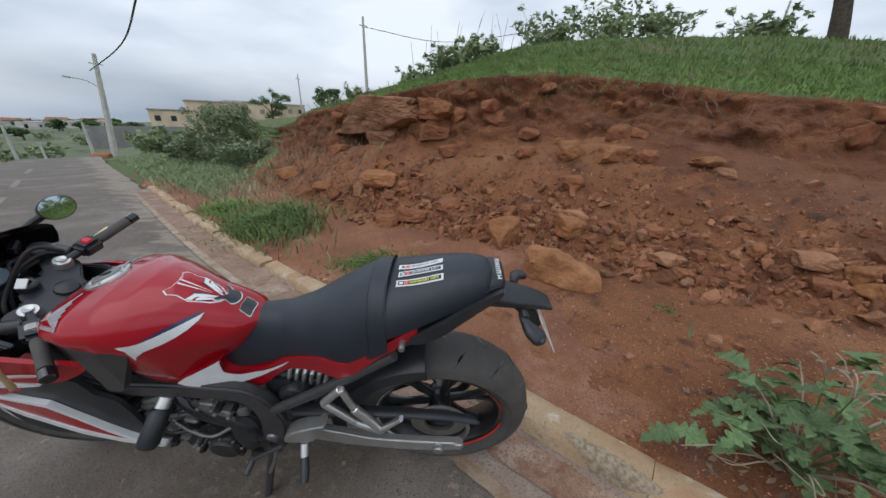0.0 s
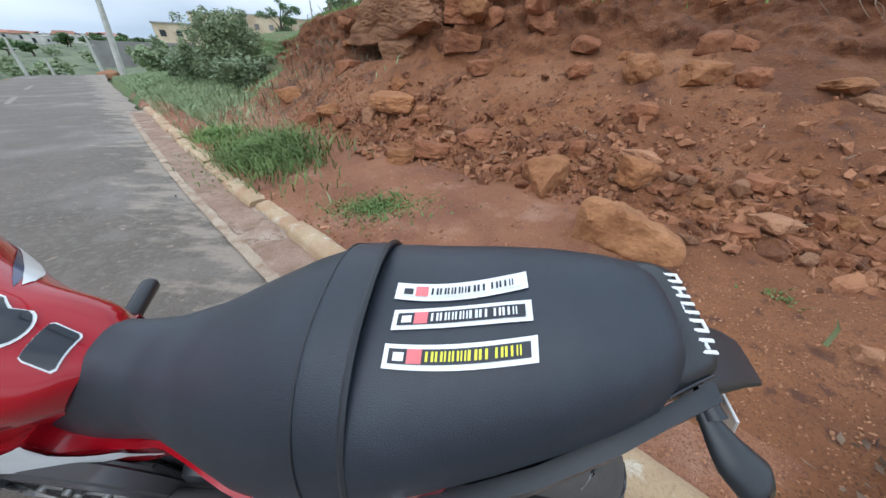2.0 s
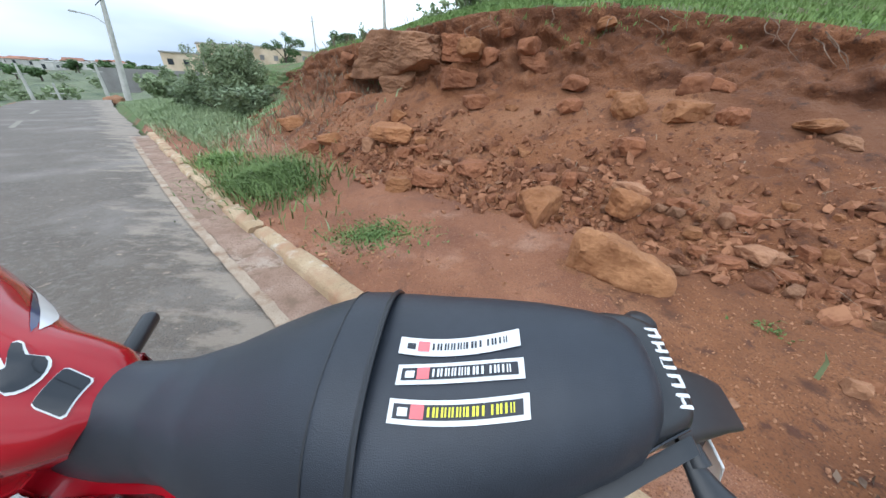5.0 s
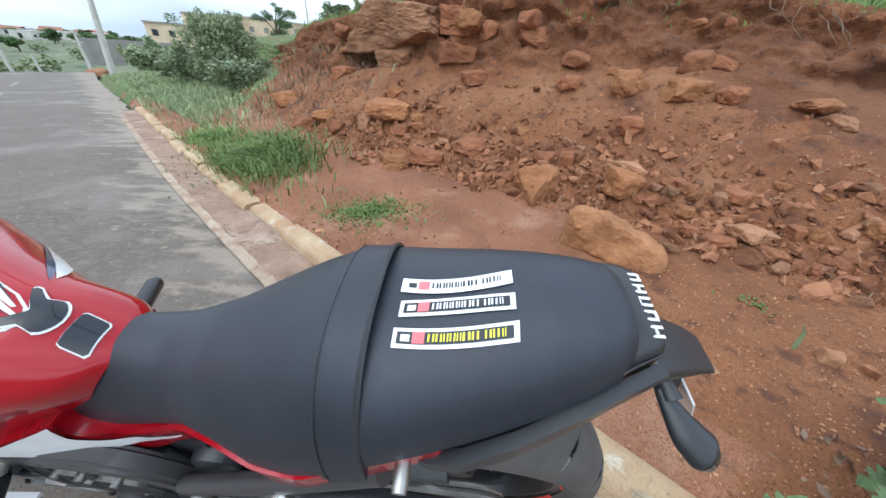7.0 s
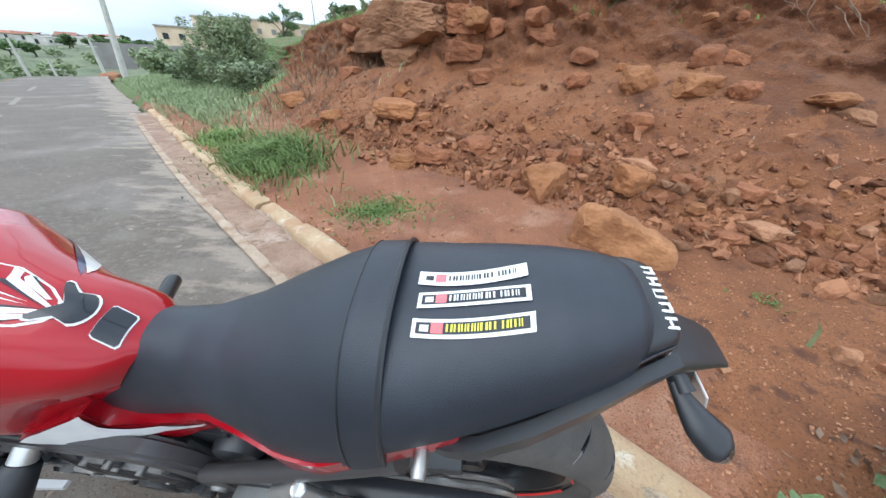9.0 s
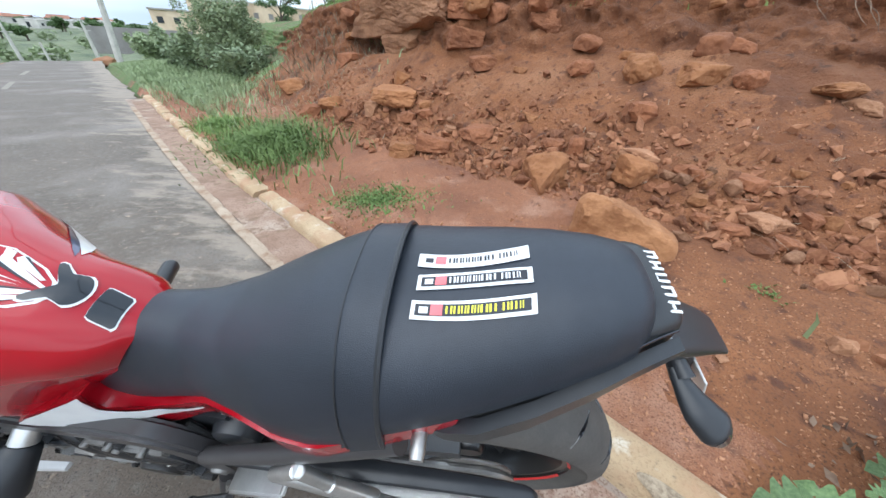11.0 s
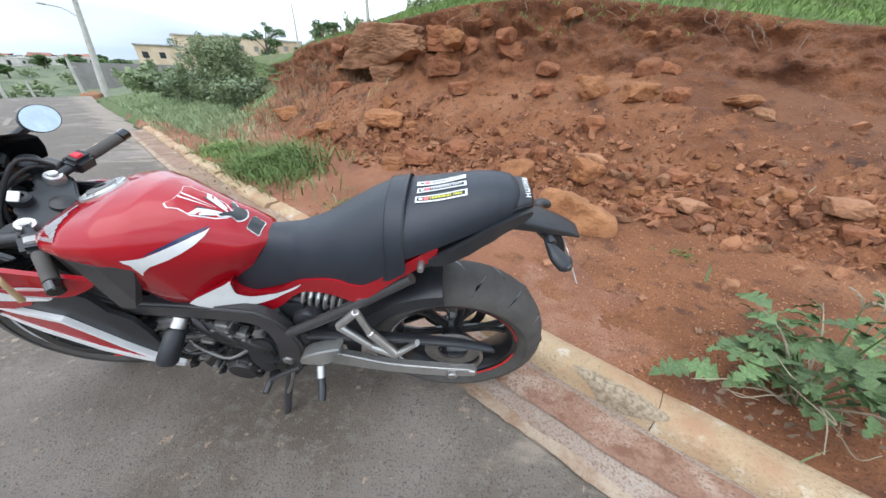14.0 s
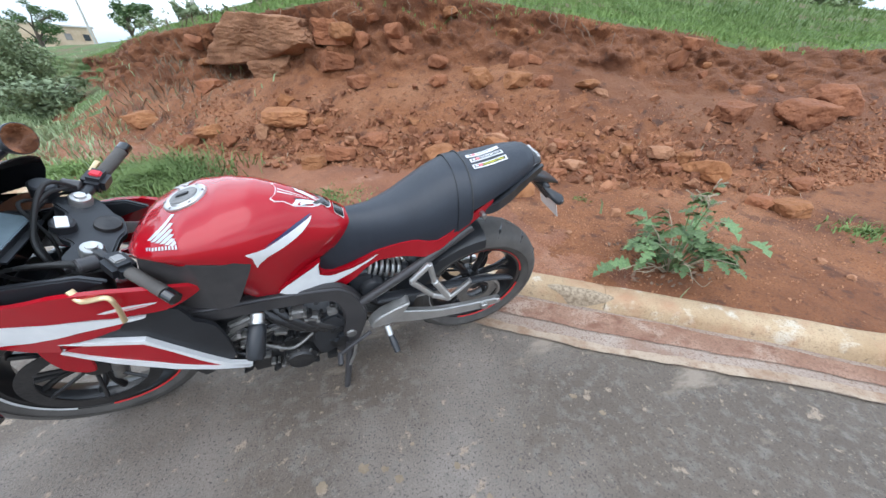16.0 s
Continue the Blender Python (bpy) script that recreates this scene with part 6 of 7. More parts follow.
part("mirror_shell", bm, PLASTIC, mirror, "black mirror housing")
bm = bmesh.new()
tmp = bmesh.new()
lathe(tmp, [(0.0, 0.0036), (0.96, 0.0036)], (0, 0, 0), 36, "z")
for v in tmp.verts:
    v.co.x, v.co.y = v.co.x * 0.036, v.co.y * 0.050
merge(bm, tmp, face)
part("mirror_glass", bm, CHROME, mirror, "mirror glass reflecting the sky")
# front mudguard
loops = []
for a in np.linspace(radians(35), radians(150), 20):
    r = 0.322
    loops.append([(r2 * math.cos(a), y, r2 * math.sin(a)) for y, r2 in ((-0.072, r - 0.075), (-0.074, r - 0.02), (-0.05, r + 0.004), (0, r + 0.010), (0.05, r + 0.004), (0.074, r - 0.02), (0.072, r - 0.075), (0.066, r - 0.075), (0.046, r - 0.004), (0, r + 0.003), (-0.046, r - 0.004), (-0.066, r - 0.075))])
bm = bmesh.new()
rings(bm, loops)
part("front_mudguard", bm, RED, front, "glossy red front mudguard", sharp=45)
for s in (-1, 1):
    bm = bmesh.new()
    slab(bm, poly([(0.02, 0.03), (0.05, 0.13), (0.10, 0.22), (0.04, 0.25), (-0.02, 0.20), (-0.03, 0.08)], 3), s * 0.073, s * 0.082, 0.003)
    part("mudguard_stay", bm, RED, front)
    bm = bmesh.new()
    box(bm, (0.115, s * 0.078, 0.06), (0.05, 0.035, 0.09), 0.01)
    part("brake_caliper", bm, DARKSTEEL, front, "black brake caliper")


# ---- rocks on the slide below the bank: place, width, height, kind ----
ROCKS_TOE = [(0.58, 4.10, 0.38, 0.32, "o"), (1.15, 3.95, 0.31, 0.24, "o"), (-0.32, 4.63, 0.38, 0.20, "r"), (-0.63, 4.57, 0.31, 0.16, "o"), (-1.86, 5.86, 0.37, 0.19, "o"),
             (-2.11, 5.80, 0.27, 0.21, "r"), (-1.59, 5.53, 0.25, 0.18, "r"), (-2.99, 6.94, 0.47, 0.24, "o"), (-0.90, 5.44, 0.64, 0.20, "o"), (-1.18, 5.42, 0.21, 0.20, "p"),
             (-0.69, 5.13, 0.19, 0.13, "r"), (-0.55, 5.22, 0.14, 0.10, "o"), (-0.50, 5.10, 0.16, 0.11, "r"), (0.04, 4.73, 0.35, 0.17, "r"), (0.38, 4.24, 0.13, 0.14, "r"),
             (0.24, 4.30, 0.12, 0.10, "r"), (0.67, 4.41, 0.22, 0.15, "r"), (0.83, 4.32, 0.14, 0.18, "r"), (1.23, 4.16, 0.28, 0.10, "p"), (1.44, 3.91, 0.15, 0.10, "r"),
             (1.45, 3.68, 0.12, 0.09, "o"), (1.52, 3.44, 0.18, 0.10, "r"), (1.42, 3.55, 0.11, 0.07, "r"), (1.48, 3.86, 0.13, 0.09, "r"), (-1.00, 4.70, 0.12, 0.07, "r"),
             (-0.22, 4.85, 0.14, 0.08, "p"), (1.47, 2.66, 0.07, 0.09, "p")]
ROCKS_TALUS = [(-0.90, 5.73, 0.23, 0.17, "o"), (1.71, 3.73, 0.23, 0.12, "r"), (1.68, 3.48, 0.23, 0.11, "p"), (1.76, 3.45, 0.10, 0.08, "p"), (1.89, 3.44, 0.11, 0.10, "r"),
             (1.96, 3.42, 0.09, 0.10, "o"), (1.72, 3.31, 0.14, 0.09, "r"), (1.86, 3.23, 0.13, 0.09, "r"), (2.20, 3.38, 0.13, 0.12, "o"), (2.10, 3.40, 0.08, 0.06, "p"),
             (1.39, 5.03, 0.33, 0.27, "o"), (1.75, 4.78, 0.39, 0.22, "o"), (2.01, 4.63, 0.21, 0.16, "r"), (2.43, 4.38, 0.28, 0.10, "o"), (2.50, 4.24, 0.19, 0.10, "p"),
             (1.35, 5.40, 0.14, 0.09, "o"), (0.94, 5.29, 0.25, 0.17, "r"), (1.30, 4.56, 0.28, 0.19, "r"), (-0.01, 5.69, 0.33, 0.19, "r"), (-0.13, 6.02, 0.36, 0.26, "o"),
             (1.99, 3.25, 0.09, 0.06, "r"), (1.95, 3.74, 0.09, 0.06, "o"), (2.13, 3.64, 0.06, 0.05, "o")]
ROCKS_RIGHT = [(2.55, 2.85, 0.28, 0.20, "o"), (2.72, 2.30, 0.27, 0.18, "o"), (2.42, 3.22, 0.24, 0.14, "p"), (2.50, 3.04, 0.16, 0.13, "o"), (2.33, 3.02, 0.16, 0.12, "r"),
             (3.35, 3.36, 0.40, 0.24, "r"), (4.03, 3.15, 0.52, 0.26, "r"), (3.30, 2.56, 0.20, 0.13, "r"), (2.64, 2.44, 0.23, 0.12, "r"), (2.61, 2.77, 0.13, 0.09, "r"),
             (4.73, 3.31, 0.52, 0.29, "r"), (1.88, 2.80, 0.07, 0.06, "p"), (2.16, 1.83, 0.06, 0.04, "p"), (2.13, 1.69, 0.05, 0.03, "p"), (1.02, 2.57, 0.05, 0.02, "p"),
             (0.63, 2.85, 0.06, 0.05, "p")]
KIND = {"o": (ROCK_ORANGE, "orange sandstone rock lying on the red slide"), "r": (ROCK, "dark red sandstone rock half buried in the slide"), "p": (ROCK_PALE, "pale stone lying on the red earth")}


def rock(x, y, w, h, kind, seed, depth=0.8, sub=2, lift=0.22, turn=None, name="rock"):
    rng = random.Random(seed)
    mat, label = KIND[kind]
    z, normal = drop(x, y)
    bm = rock_mesh(rng, w, w * depth, h, 15 + seed % 5, 0.07, sub)
    a = rng.uniform(-0.5, 0.5) if turn is None else turn
    bmesh.ops.transform(bm, matrix=Matrix.Rotation(a, 4, "Z") @ Matrix.Rotation(rng.uniform(-0.15, 0.15), 4, "X"), verts=bm.verts)
    ob = part(name, bm, mat, None, "", sharp=42)
    ob.location = (x, y, z + lift * h)
    return tagged(ob, label, "rock", "rocks of the landslide")


for k, (x, y, w, h, kind) in enumerate(ROCKS_TOE + ROCKS_TALUS + ROCKS_RIGHT):
    rock(x, y, w * 0.90, h * 0.88, kind, k + 10, sub=3)


def boulder():
    """The long orange block on the trodden ground."""
    bm = bmesh.new()
    loops = []
    for x in np.linspace(-0.315, 0.30, 46):
        top = lerp(x, (-0.315, -0.305, -0.27, -0.20, -0.02, 0.16, 0.26, 0.285, 0.30), (0.10, 0.20, 0.262, 0.288, 0.240, 0.180, 0.135, 0.10, 0.04))
        half = lerp(x, (-0.315, -0.30, -0.25, -0.10, 0.12, 0.25, 0.285, 0.30), (0.07, 0.11, 0.145, 0.155, 0.150, 0.125, 0.09, 0.05))
        ring = []
        for a in np.linspace(0, 2 * math.pi, 44, endpoint=False):
            c, d = math.cos(a), math.sin(a)
            y, z = half * math.copysign(abs(c) ** 0.42, c), math.copysign(abs(d) ** 0.5, d)
            z = top * z if z > 0 else 0.09 * z
            q = Vector((x, y, z))
            lump = 0.030 * noise.noise(q * 5) + 0.016 * noise.noise(q * 12) + 0.008 * noise.fractal(q * 30, 0.8, 2.0, 3)
            chip = 0.05 * max(0.0, noise.noise(q * 7 + Vector((4, 0, 0))) - 0.25)
            k = 1 + (lump - chip) / 0.16
            ring.append((x + 0.03 * noise.noise(q * 6 + Vector((9, 3, 0))), y * k - 0.10 * max(0.0, z) + 0.02, z * k))
        loops.append(ring)
    rings(bm, loops)
    ob = part("boulder", bm, BOULDER, None, "", sharp=32)
    x, y = 0.91, 3.33
    ob.matrix_world = Matrix.Translation((x, y, drop(x, y)[0] + 0.02)) @ pose(0, 0, 0, -10, 0, -33) @ Matrix.Diagonal((0.86, 0.92, 0.72, 1))
    tagged(ob, "large orange sandstone boulder on the trodden ground", "boulder", "rocks of the landslide")


boulder()
# the ledge at the left end of the bank
for x, y, z, w, d, h, kind, seed, turn in ((-1.02, 6.76, 1.36, 1.72, 0.95, 0.52, "o", 8, -0.77), (-1.98, 6.98, 0.74, 0.36, 0.3, 0.18, "r", 5, -0.4), (-1.02, 6.56, 0.99, 0.74, 0.50, 0.30, "o", 7, -0.7), (-0.28, 6.22, 1.42, 0.50, 0.45, 0.28, "r", 9, -0.4), (-0.25, 6.05, 1.08, 0.42, 0.4, 0.24, "r", 12, 0.3), (0.62, 6.0, 1.30, 0.4, 0.35, 0.22, "r", 14, -0.2)):
    bm = rock_mesh(random.Random(seed), w, d, h, 7, 0.05, 4, 0.8)
    bmesh.ops.transform(bm, matrix=Matrix.Rotation(turn, 4, "Z"), verts=bm.verts)
    ob = part("ledge_rock", bm, ROCK_LEDGE if kind == "o" else KIND[kind][0], None, "", sharp=42)
    ob.location = (x, y, z)
    tagged(ob, "big weathered sandstone block jutting from the bank", "rock", "rocks of the landslide")

# stones that stick out of the cut
rng = random.Random(64)
for k in range(26):
    i, v = rng.uniform(5.6, 11.9), rng.uniform(0.02, 0.9)
    p = [np.array([np.interp(i, range(16), [q[c] for q in row]) for c in range(3)]) for row in (ROW_SCARP, ROW_CREST)]
    x, y, z = p[0] * (1 - v) + p[1] * v
    w = 0.09 + 0.20 * rng.random() ** 1.8
    bm = rock_mesh(rng, w, w * rng.uniform(0.7, 1.0), w * rng.uniform(0.5, 0.9), 15, 0.05, 2)
    ob = part("rock", bm, ROCK_ORANGE if rng.random() < 0.15 else ROCK, None, "", sharp=42)
    ob.location = (x + 0.02, y + 0.03, z)
    ob.rotation_euler = (rng.uniform(-0.4, 0.4), rng.uniform(-0.4, 0.4), rng.uniform(0, 6))
    tagged(ob, "red sandstone rock sticking out of the cut bank", "rock", "rocks of the landslide")

# small stones over the slide
rng = random.Random(21)
STONE_MESH = []
for k in range(14):
    bm = rock_mesh(rng, 1.0, rng.uniform(0.6, 0.95), rng.uniform(0.45, 0.8), 11, 0.06)
    me = bpy.data.meshes.new("stone")
    bm.to_mesh(me)
    bm.free()
    me.materials.append(ROCK if k % 3 else (ROCK_ORANGE if k % 2 else ROCK_PALE))
    STONE_MESH.append(me)


def slide_point(rng, lo=-1.6, hi=3.6):
    """A place on the slide, denser towards its foot."""
    u = rng.uniform(lo, hi)
    v = rng.betavariate(1.1, 2.2)
    xs, toe, top = [p[0] for p in ROW_TOE[5:14]], [p[1] for p in ROW_TOE[5:14]], [(p[0], p[1]) for p in ROW_SCARP[5:14]]
    ax, ay = u, float(np.interp(u, xs, toe))
    i = float(np.interp(u, xs, range(len(xs))))
    bx, by = float(np.interp(i, range(len(xs)), [t[0] for t in top])), float(np.interp(i, range(len(xs)), [t[1] for t in top]))
    v = v * 1.1 - 0.12
    return ax + (bx - ax) * v, ay + (by - ay) * v


CLUMPS = [(-0.55, 5.0), (0.1, 4.7), (0.75, 4.35), (1.5, 3.7), (1.9, 3.35), (-0.9, 5.3), (0.4, 4.3), (2.4, 3.1), (1.2, 4.2)]
for k in range(296):
    if rng.random() < 0.68:
        c = rng.choice(CLUMPS)
        x, y = c[0] + rng.gauss(0, 0.26), c[1] + rng.gauss(0, 0.20)
    else:
        x, y = slide_point(rng)
    z, n = drop(x, y)
    s = 0.035 + 0.10 * rng.random() ** 2.0
    ob = tagged(new("stone", STONE_MESH[rng.randrange(14)]), "small angular sandstone piece on the slide", "stone", "small stones of the landslide")
    ob.matrix_world = Matrix.Translation((x, y, z + 0.16 * s)) @ Euler((rng.uniform(-0.5, 0.5), rng.uniform(-0.5, 0.5), rng.uniform(0, 6))).to_matrix().to_4x4() @ Matrix.Scale(s, 4)


def pebbles(name, places, sizes, mat, label, seed):
    rng = random.Random(seed)
    base = []
    for k in range(5):
        bm = rock_mesh(rng, 1, 0.8, 0.6, 8, 0.0)
        bmesh.ops.triangulate(bm, faces=bm.faces[:])
        bm.verts.index_update()
        base.append(([v.co.copy() for v in bm.verts], [[v.index for v in f.verts] for f in bm.faces]))
        bm.free()
    verts, faces = [], []
    for x, y in places:
        z, n = drop(x, y)
        s = rng.uniform(*sizes) * rng.uniform(0.5, 1)
        m = Matrix.Translation((x, y, z + 0.15 * s)) @ Euler((rng.uniform(0, 6), rng.uniform(0, 6), rng.uniform(0, 6))).to_matrix().to_4x4() @ Matrix.Scale(s, 4)
        v, f = rng.choice(base)
        o = len(verts)
        verts += [m @ p for p in v]
        faces += [[o + i for i in q] for q in f]
    ob = link(name, verts, faces, mat, smooth=False)
    tagged(ob, label, "gravel", kind="stuff")


rng = random.Random(5)
pebbles("slide_gravel", [slide_point(rng, -2.6, 5.6) for _ in range(5600)], (0.012, 0.055), ROCK_GRAVEL, "loose red gravel strewn over the slide", 1)
pebbles("slide_rubble", [(CLUMPS[k % 9][0] + rng.gauss(0, 0.34), CLUMPS[k % 9][1] + rng.gauss(0, 0.22)) if k % 6 else slide_point(rng, -2.0, 4.6) for k in range(620)], (0.04, 0.12), ROCK_GRAVEL, "broken angular red stones strewn over the slide", 6)
pebbles("pad_gravel", [(rng.uniform(-2.2, 3.2), rng.uniform(1.6, 4.4)) for _ in range(3200)], (0.006, 0.022), ROCK_PALE, "pale grit on the trodden earth", 2)
pebbles("pad_grit", [(1.5 + rng.gauss(0, 0.5), 2.45 + rng.gauss(0, 0.28)) for _ in range(700)] + [(rng.uniform(0.6, 3.0), rng.uniform(1.9, 3.2)) for _ in range(1600)], (0.005, 0.016), ROCK_PALE, "pale grit strewn on the red earth", 4)
pebbles("kerb_rubble", [(-1.75 + rng.gauss(0, 0.18) * 1.0, 3.86 + rng.gauss(0, 0.06)) for _ in range(50)] + [(-0.9 + rng.gauss(0, 0.5), 3.42 + rng.gauss(0, 0.10)) for _ in range(60)], (0.02, 0.06), ROCK_PALE, "crumbled concrete bits beside the kerb", 3)

# roots that hang from the cut
rng = random.Random(8)
for k in range(16):
    x = rng.uniform(-0.9, 3.4)
    i = float(np.interp(x, [p[0] for p in ROW_CREST[5:13]], range(8)))
    y = float(np.interp(i, range(8), [p[1] for p in ROW_CREST[5:13]]))
    z = float(np.interp(i, range(8), [p[2] for p in ROW_CREST[5:13]]))
    p = np.array((x, y - 0.16, z - rng.uniform(0.0, 0.15)))
    pts = [p]
    for j in range(6):
        p = p + np.array((rng.uniform(-0.09, 0.09), -0.06 + rng.uniform(-0.05, 0.02), -rng.uniform(0.02, 0.10)))
        pts.append(p)
    bm = bmesh.new()
    tube(bm, pts[:5], [0.005, 0.003, 0.001], 6, 3)
    tagged(part("root", bm, ROOT, None, "thin pale root hanging from the cut bank"), "", "root")


# ---- grass ----
def blades(name, places, height, mat, label, seed, lean=0.5, width=0.006, kind="stuff", category="grass", z_of=None):
    """Tapered bent blades, three faces each."""
    rng = random.Random(seed)
    verts, faces = [], []
    for x, y in places:
        z = drop(x, y)[0] - 0.01
        h = height * rng.uniform(0.45, 1.2)
        a, b = rng.uniform(0, 6.28), rng.uniform(0, 6.28)
        l = lean * h * rng.uniform(0.2, 1.2)
        w = width * rng.uniform(0.7, 1.4)
        dx, dy, wx, wy = l * math.cos(a), l * math.sin(a), w * math.cos(b), w * math.sin(b)
        o = len(verts)
        verts += [(x - wx, y - wy, z), (x + wx, y + wy, z), (x - wx * 0.8 + dx * 0.3, y - wy * 0.8 + dy * 0.3, z + h * 0.55), (x + wx * 0.8 + dx * 0.3, y + wy * 0.8 + dy * 0.3, z + h * 0.55), (x + dx, y + dy, z + h * (1 - 0.25 * lean))]
        faces += [(o, o + 1, o + 3, o + 2), (o + 2, o + 3, o + 4)]
    ob = link(name, verts, faces, mat)
    return tagged(ob, label, category, kind=kind)


rng = random.Random(31)


def hill_point(rng, v0, v1, i0=4.0, i1=12.9):
    i, v = rng.uniform(i0, i1), rng.uniform(v0, v1)
    rows = (ROW_CREST, ROW_HILL, ROW_TOP, ROW_BACK)
    k = min(2, int(v))
    p = [[np.interp(i, range(16), [q[c] for q in rows[k + j]]) for c in (0, 1)] for j in (0, 1)]
    t = v - k
    return p[0][0] * (1 - t) + p[1][0] * t, p[0][1] * (1 - t) + p[1][1] * t


blades("bank_edge_grass", [hill_point(rng, -0.02, 0.30) for _ in range(9000)], 0.07, GRASS, "short green grass along the top of the bank", 1, 0.7)
blades("hill_grass", [hill_point(rng, 0.2, 1.2) for _ in range(40000)], 0.065, GRASS, "green grass on the hill", 2, 0.6, 0.006)
blades("hilltop_grass", [hill_point(rng, 1.0, 2.2) for _ in range(16000)], 0.11, GRASS, "tall green grass on the hilltop", 3, 0.5, 0.010)


def patch(x, y, rx, ry, n, turn, rng):
    res = []
    for _ in range(n):
        a, r = rng.uniform(0, 6.28), abs(rng.gauss(0, 0.5))
        u, v = r * math.cos(a) * rx, r * math.sin(a) * ry
        res.append((x + u * math.cos(turn) - v * math.sin(turn), y + u * math.sin(turn) + v * math.cos(turn)))
    return res


def tuft(x, y, rx, ry, n, h, turn, label):
    ob = blades("grass_tuft", patch(x, y, rx, ry, n, turn, rng), h, GRASS, label, rng.randrange(999), 1.25, 0.0055)
    tagged(ob, "", "grass", "grass tufts beside the kerb")


tuft(-2.15, 4.80, 0.98, 0.60, 4200, 0.19, -0.6, "lush green grass tuft growing behind the kerb")
tuft(-3.3, 5.55, 0.6, 0.4, 1200, 0.14, -0.6, "thin green grass patch behind the kerb")
tuft(-2.02, 4.05, 0.22, 0.12, 420, 0.12, -0.6, "small green grass tuft growing in the gutter")
tuft(-0.62, 3.72, 0.44, 0.26, 1500, 0.045, 0.0, "low green weed patch on trodden earth")
tuft(1.42, 2.95, 0.14, 0.08, 48, 0.036, 0.0, "few green grass sprigs on red earth")
tuft(2.85, 1.95, 0.3, 0.2, 260, 0.06, 0.0, "thin green grass sprigs on red earth")
blades("verge_grass", [(lambda a: (-6.2 + a, 7.95 - 0.8 * a + abs(rng.gauss(0, 0.9))))(rng.gauss(0, 1.2)) for _ in range(7000)] + [(lambda a: (-11 + a, 13.2 - 0.8 * a - 1.85 + abs(rng.gauss(0, 1.9))))(rng.gauss(0, 3.0)) for _ in range(11000)], 0.15, LEAF_MID, "green weeds on the road verge", 7, 0.8, 0.008)
blades("dead_vines", [(-2.6 + rng.gauss(0, 0.7), 7.55 + rng.gauss(0, 0.45)) for _ in range(380)], 0.26, VINE, "dry brown stalks hanging on the end of the bank", 8, 1.4, 0.006, category="dry vines")
blades("dry_litter", [(-2.6 + rng.gauss(0, 0.7), 6.6 + rng.gauss(0, 0.35)) for _ in range(420)] + [slide_point(rng) for _ in range(160)], 0.10, DRY, "dry straw litter on the red earth", 9, 2.6, 0.003, category="litter")


# ---- bushes and trees ----
def leaves(bm_verts, faces, centre, radius, n, size, rng, flat=0.8):
    for _ in range(n):
        d = np.array([rng.gauss(0, 1) for _ in range(3)])
        d /= np.linalg.norm(d)
        p = np.array(centre) + d * np.array(radius) * rng.uniform(0.45, 1.08)
        a = np.array([rng.gauss(0, 1), rng.gauss(0, 1), rng.gauss(0, 0.5)])
        a /= np.linalg.norm(a)
        b = np.cross(a, d + 0.4 * np.array([rng.gauss(0, 1) for _ in range(3)]))
        b /= np.linalg.norm(b) + 1e-9
        s = size * rng.uniform(0.6, 1.3)
        o = len(bm_verts)
        up = np.cross(a, b) * s * 0.15
        bm_verts += [p - a * s, p + b * s * 0.42 + up, p + a * s, p - b * s * 0.42 + up]
        faces += [(o, o + 1, o + 2), (o, o + 2, o + 3)]


def bush(x, y, r, h, n, mat, label, seed, size=0.07, clumps=9, name="bush"):
    rng = random.Random(seed)
    z = drop(x, y)[0]
    root = tagged(new(name), label, "bush", "bushes on the verge and hill")
    root.location = (x, y, z)
    verts, faces = [], []
    bm = bmesh.new()
    for k in range(clumps):
        a, q = rng.uniform(0, 6.28), rng.uniform(0.1, 0.75) * r
        c = (q * math.cos(a), q * math.sin(a), h * rng.uniform(0.16, 0.80))
        tube(bm, [(0, 0, -0.05), (c[0] * 0.4, c[1] * 0.4, c[2] * 0.55), c], [0.022, 0.014, 0.006], 6, 3)
        cr = r * rng.uniform(0.28, 0.5)
        leaves(verts, faces, c, (cr, cr, cr * 0.85), n // clumps, size, rng)
        for j in range(3):
            b = rng.uniform(0, 6.28)
            tip = (c[0] + cr * 1.25 * math.cos(b), c[1] + cr * 1.25 * math.sin(b), c[2] + cr * rng.uniform(0.2, 1.3))
            tube(bm, [c, tip], [0.006, 0.002], 5, 1)
            leaves(verts, faces, tip, (cr * 0.3,) * 3, n // clumps // 8, size, rng)
    part("branches", bm, BARK, root)
    link("foliage", verts, faces, mat, root)


bush(-6.5, 10.35, 0.95, 1.45, 13000, LEAF_MID, "dense grey-green bush beside the road", 1, 0.036, 20)
bush(-7.9, 11.2, 0.8, 0.8, 3000, LEAF_PALE, "pale green shrub beside the road", 2, 0.05)
bush(-5.2, 9.15, 0.7, 0.5, 2600, LEAF_PALE, "low pale green shrub below the bank", 3, 0.045)
bush(-9.6, 12.4, 0.8, 0.55, 1200, LEAF_PALE, "low pale green shrub beside the road", 4, 0.08)
bush(-13.5, 15.8, 1.1, 0.7, 1400, LEAF_MID, "green shrub beside the road", 5, 0.11)
bush(-18.5, 20.6, 1.3, 0.8, 1200, LEAF_MID, "green shrub beside the road", 6, 0.14)
bush(-24, 25.6, 1.4, 0.9, 1200, LEAF_MID, "green shrub beside the road", 7, 0.16)
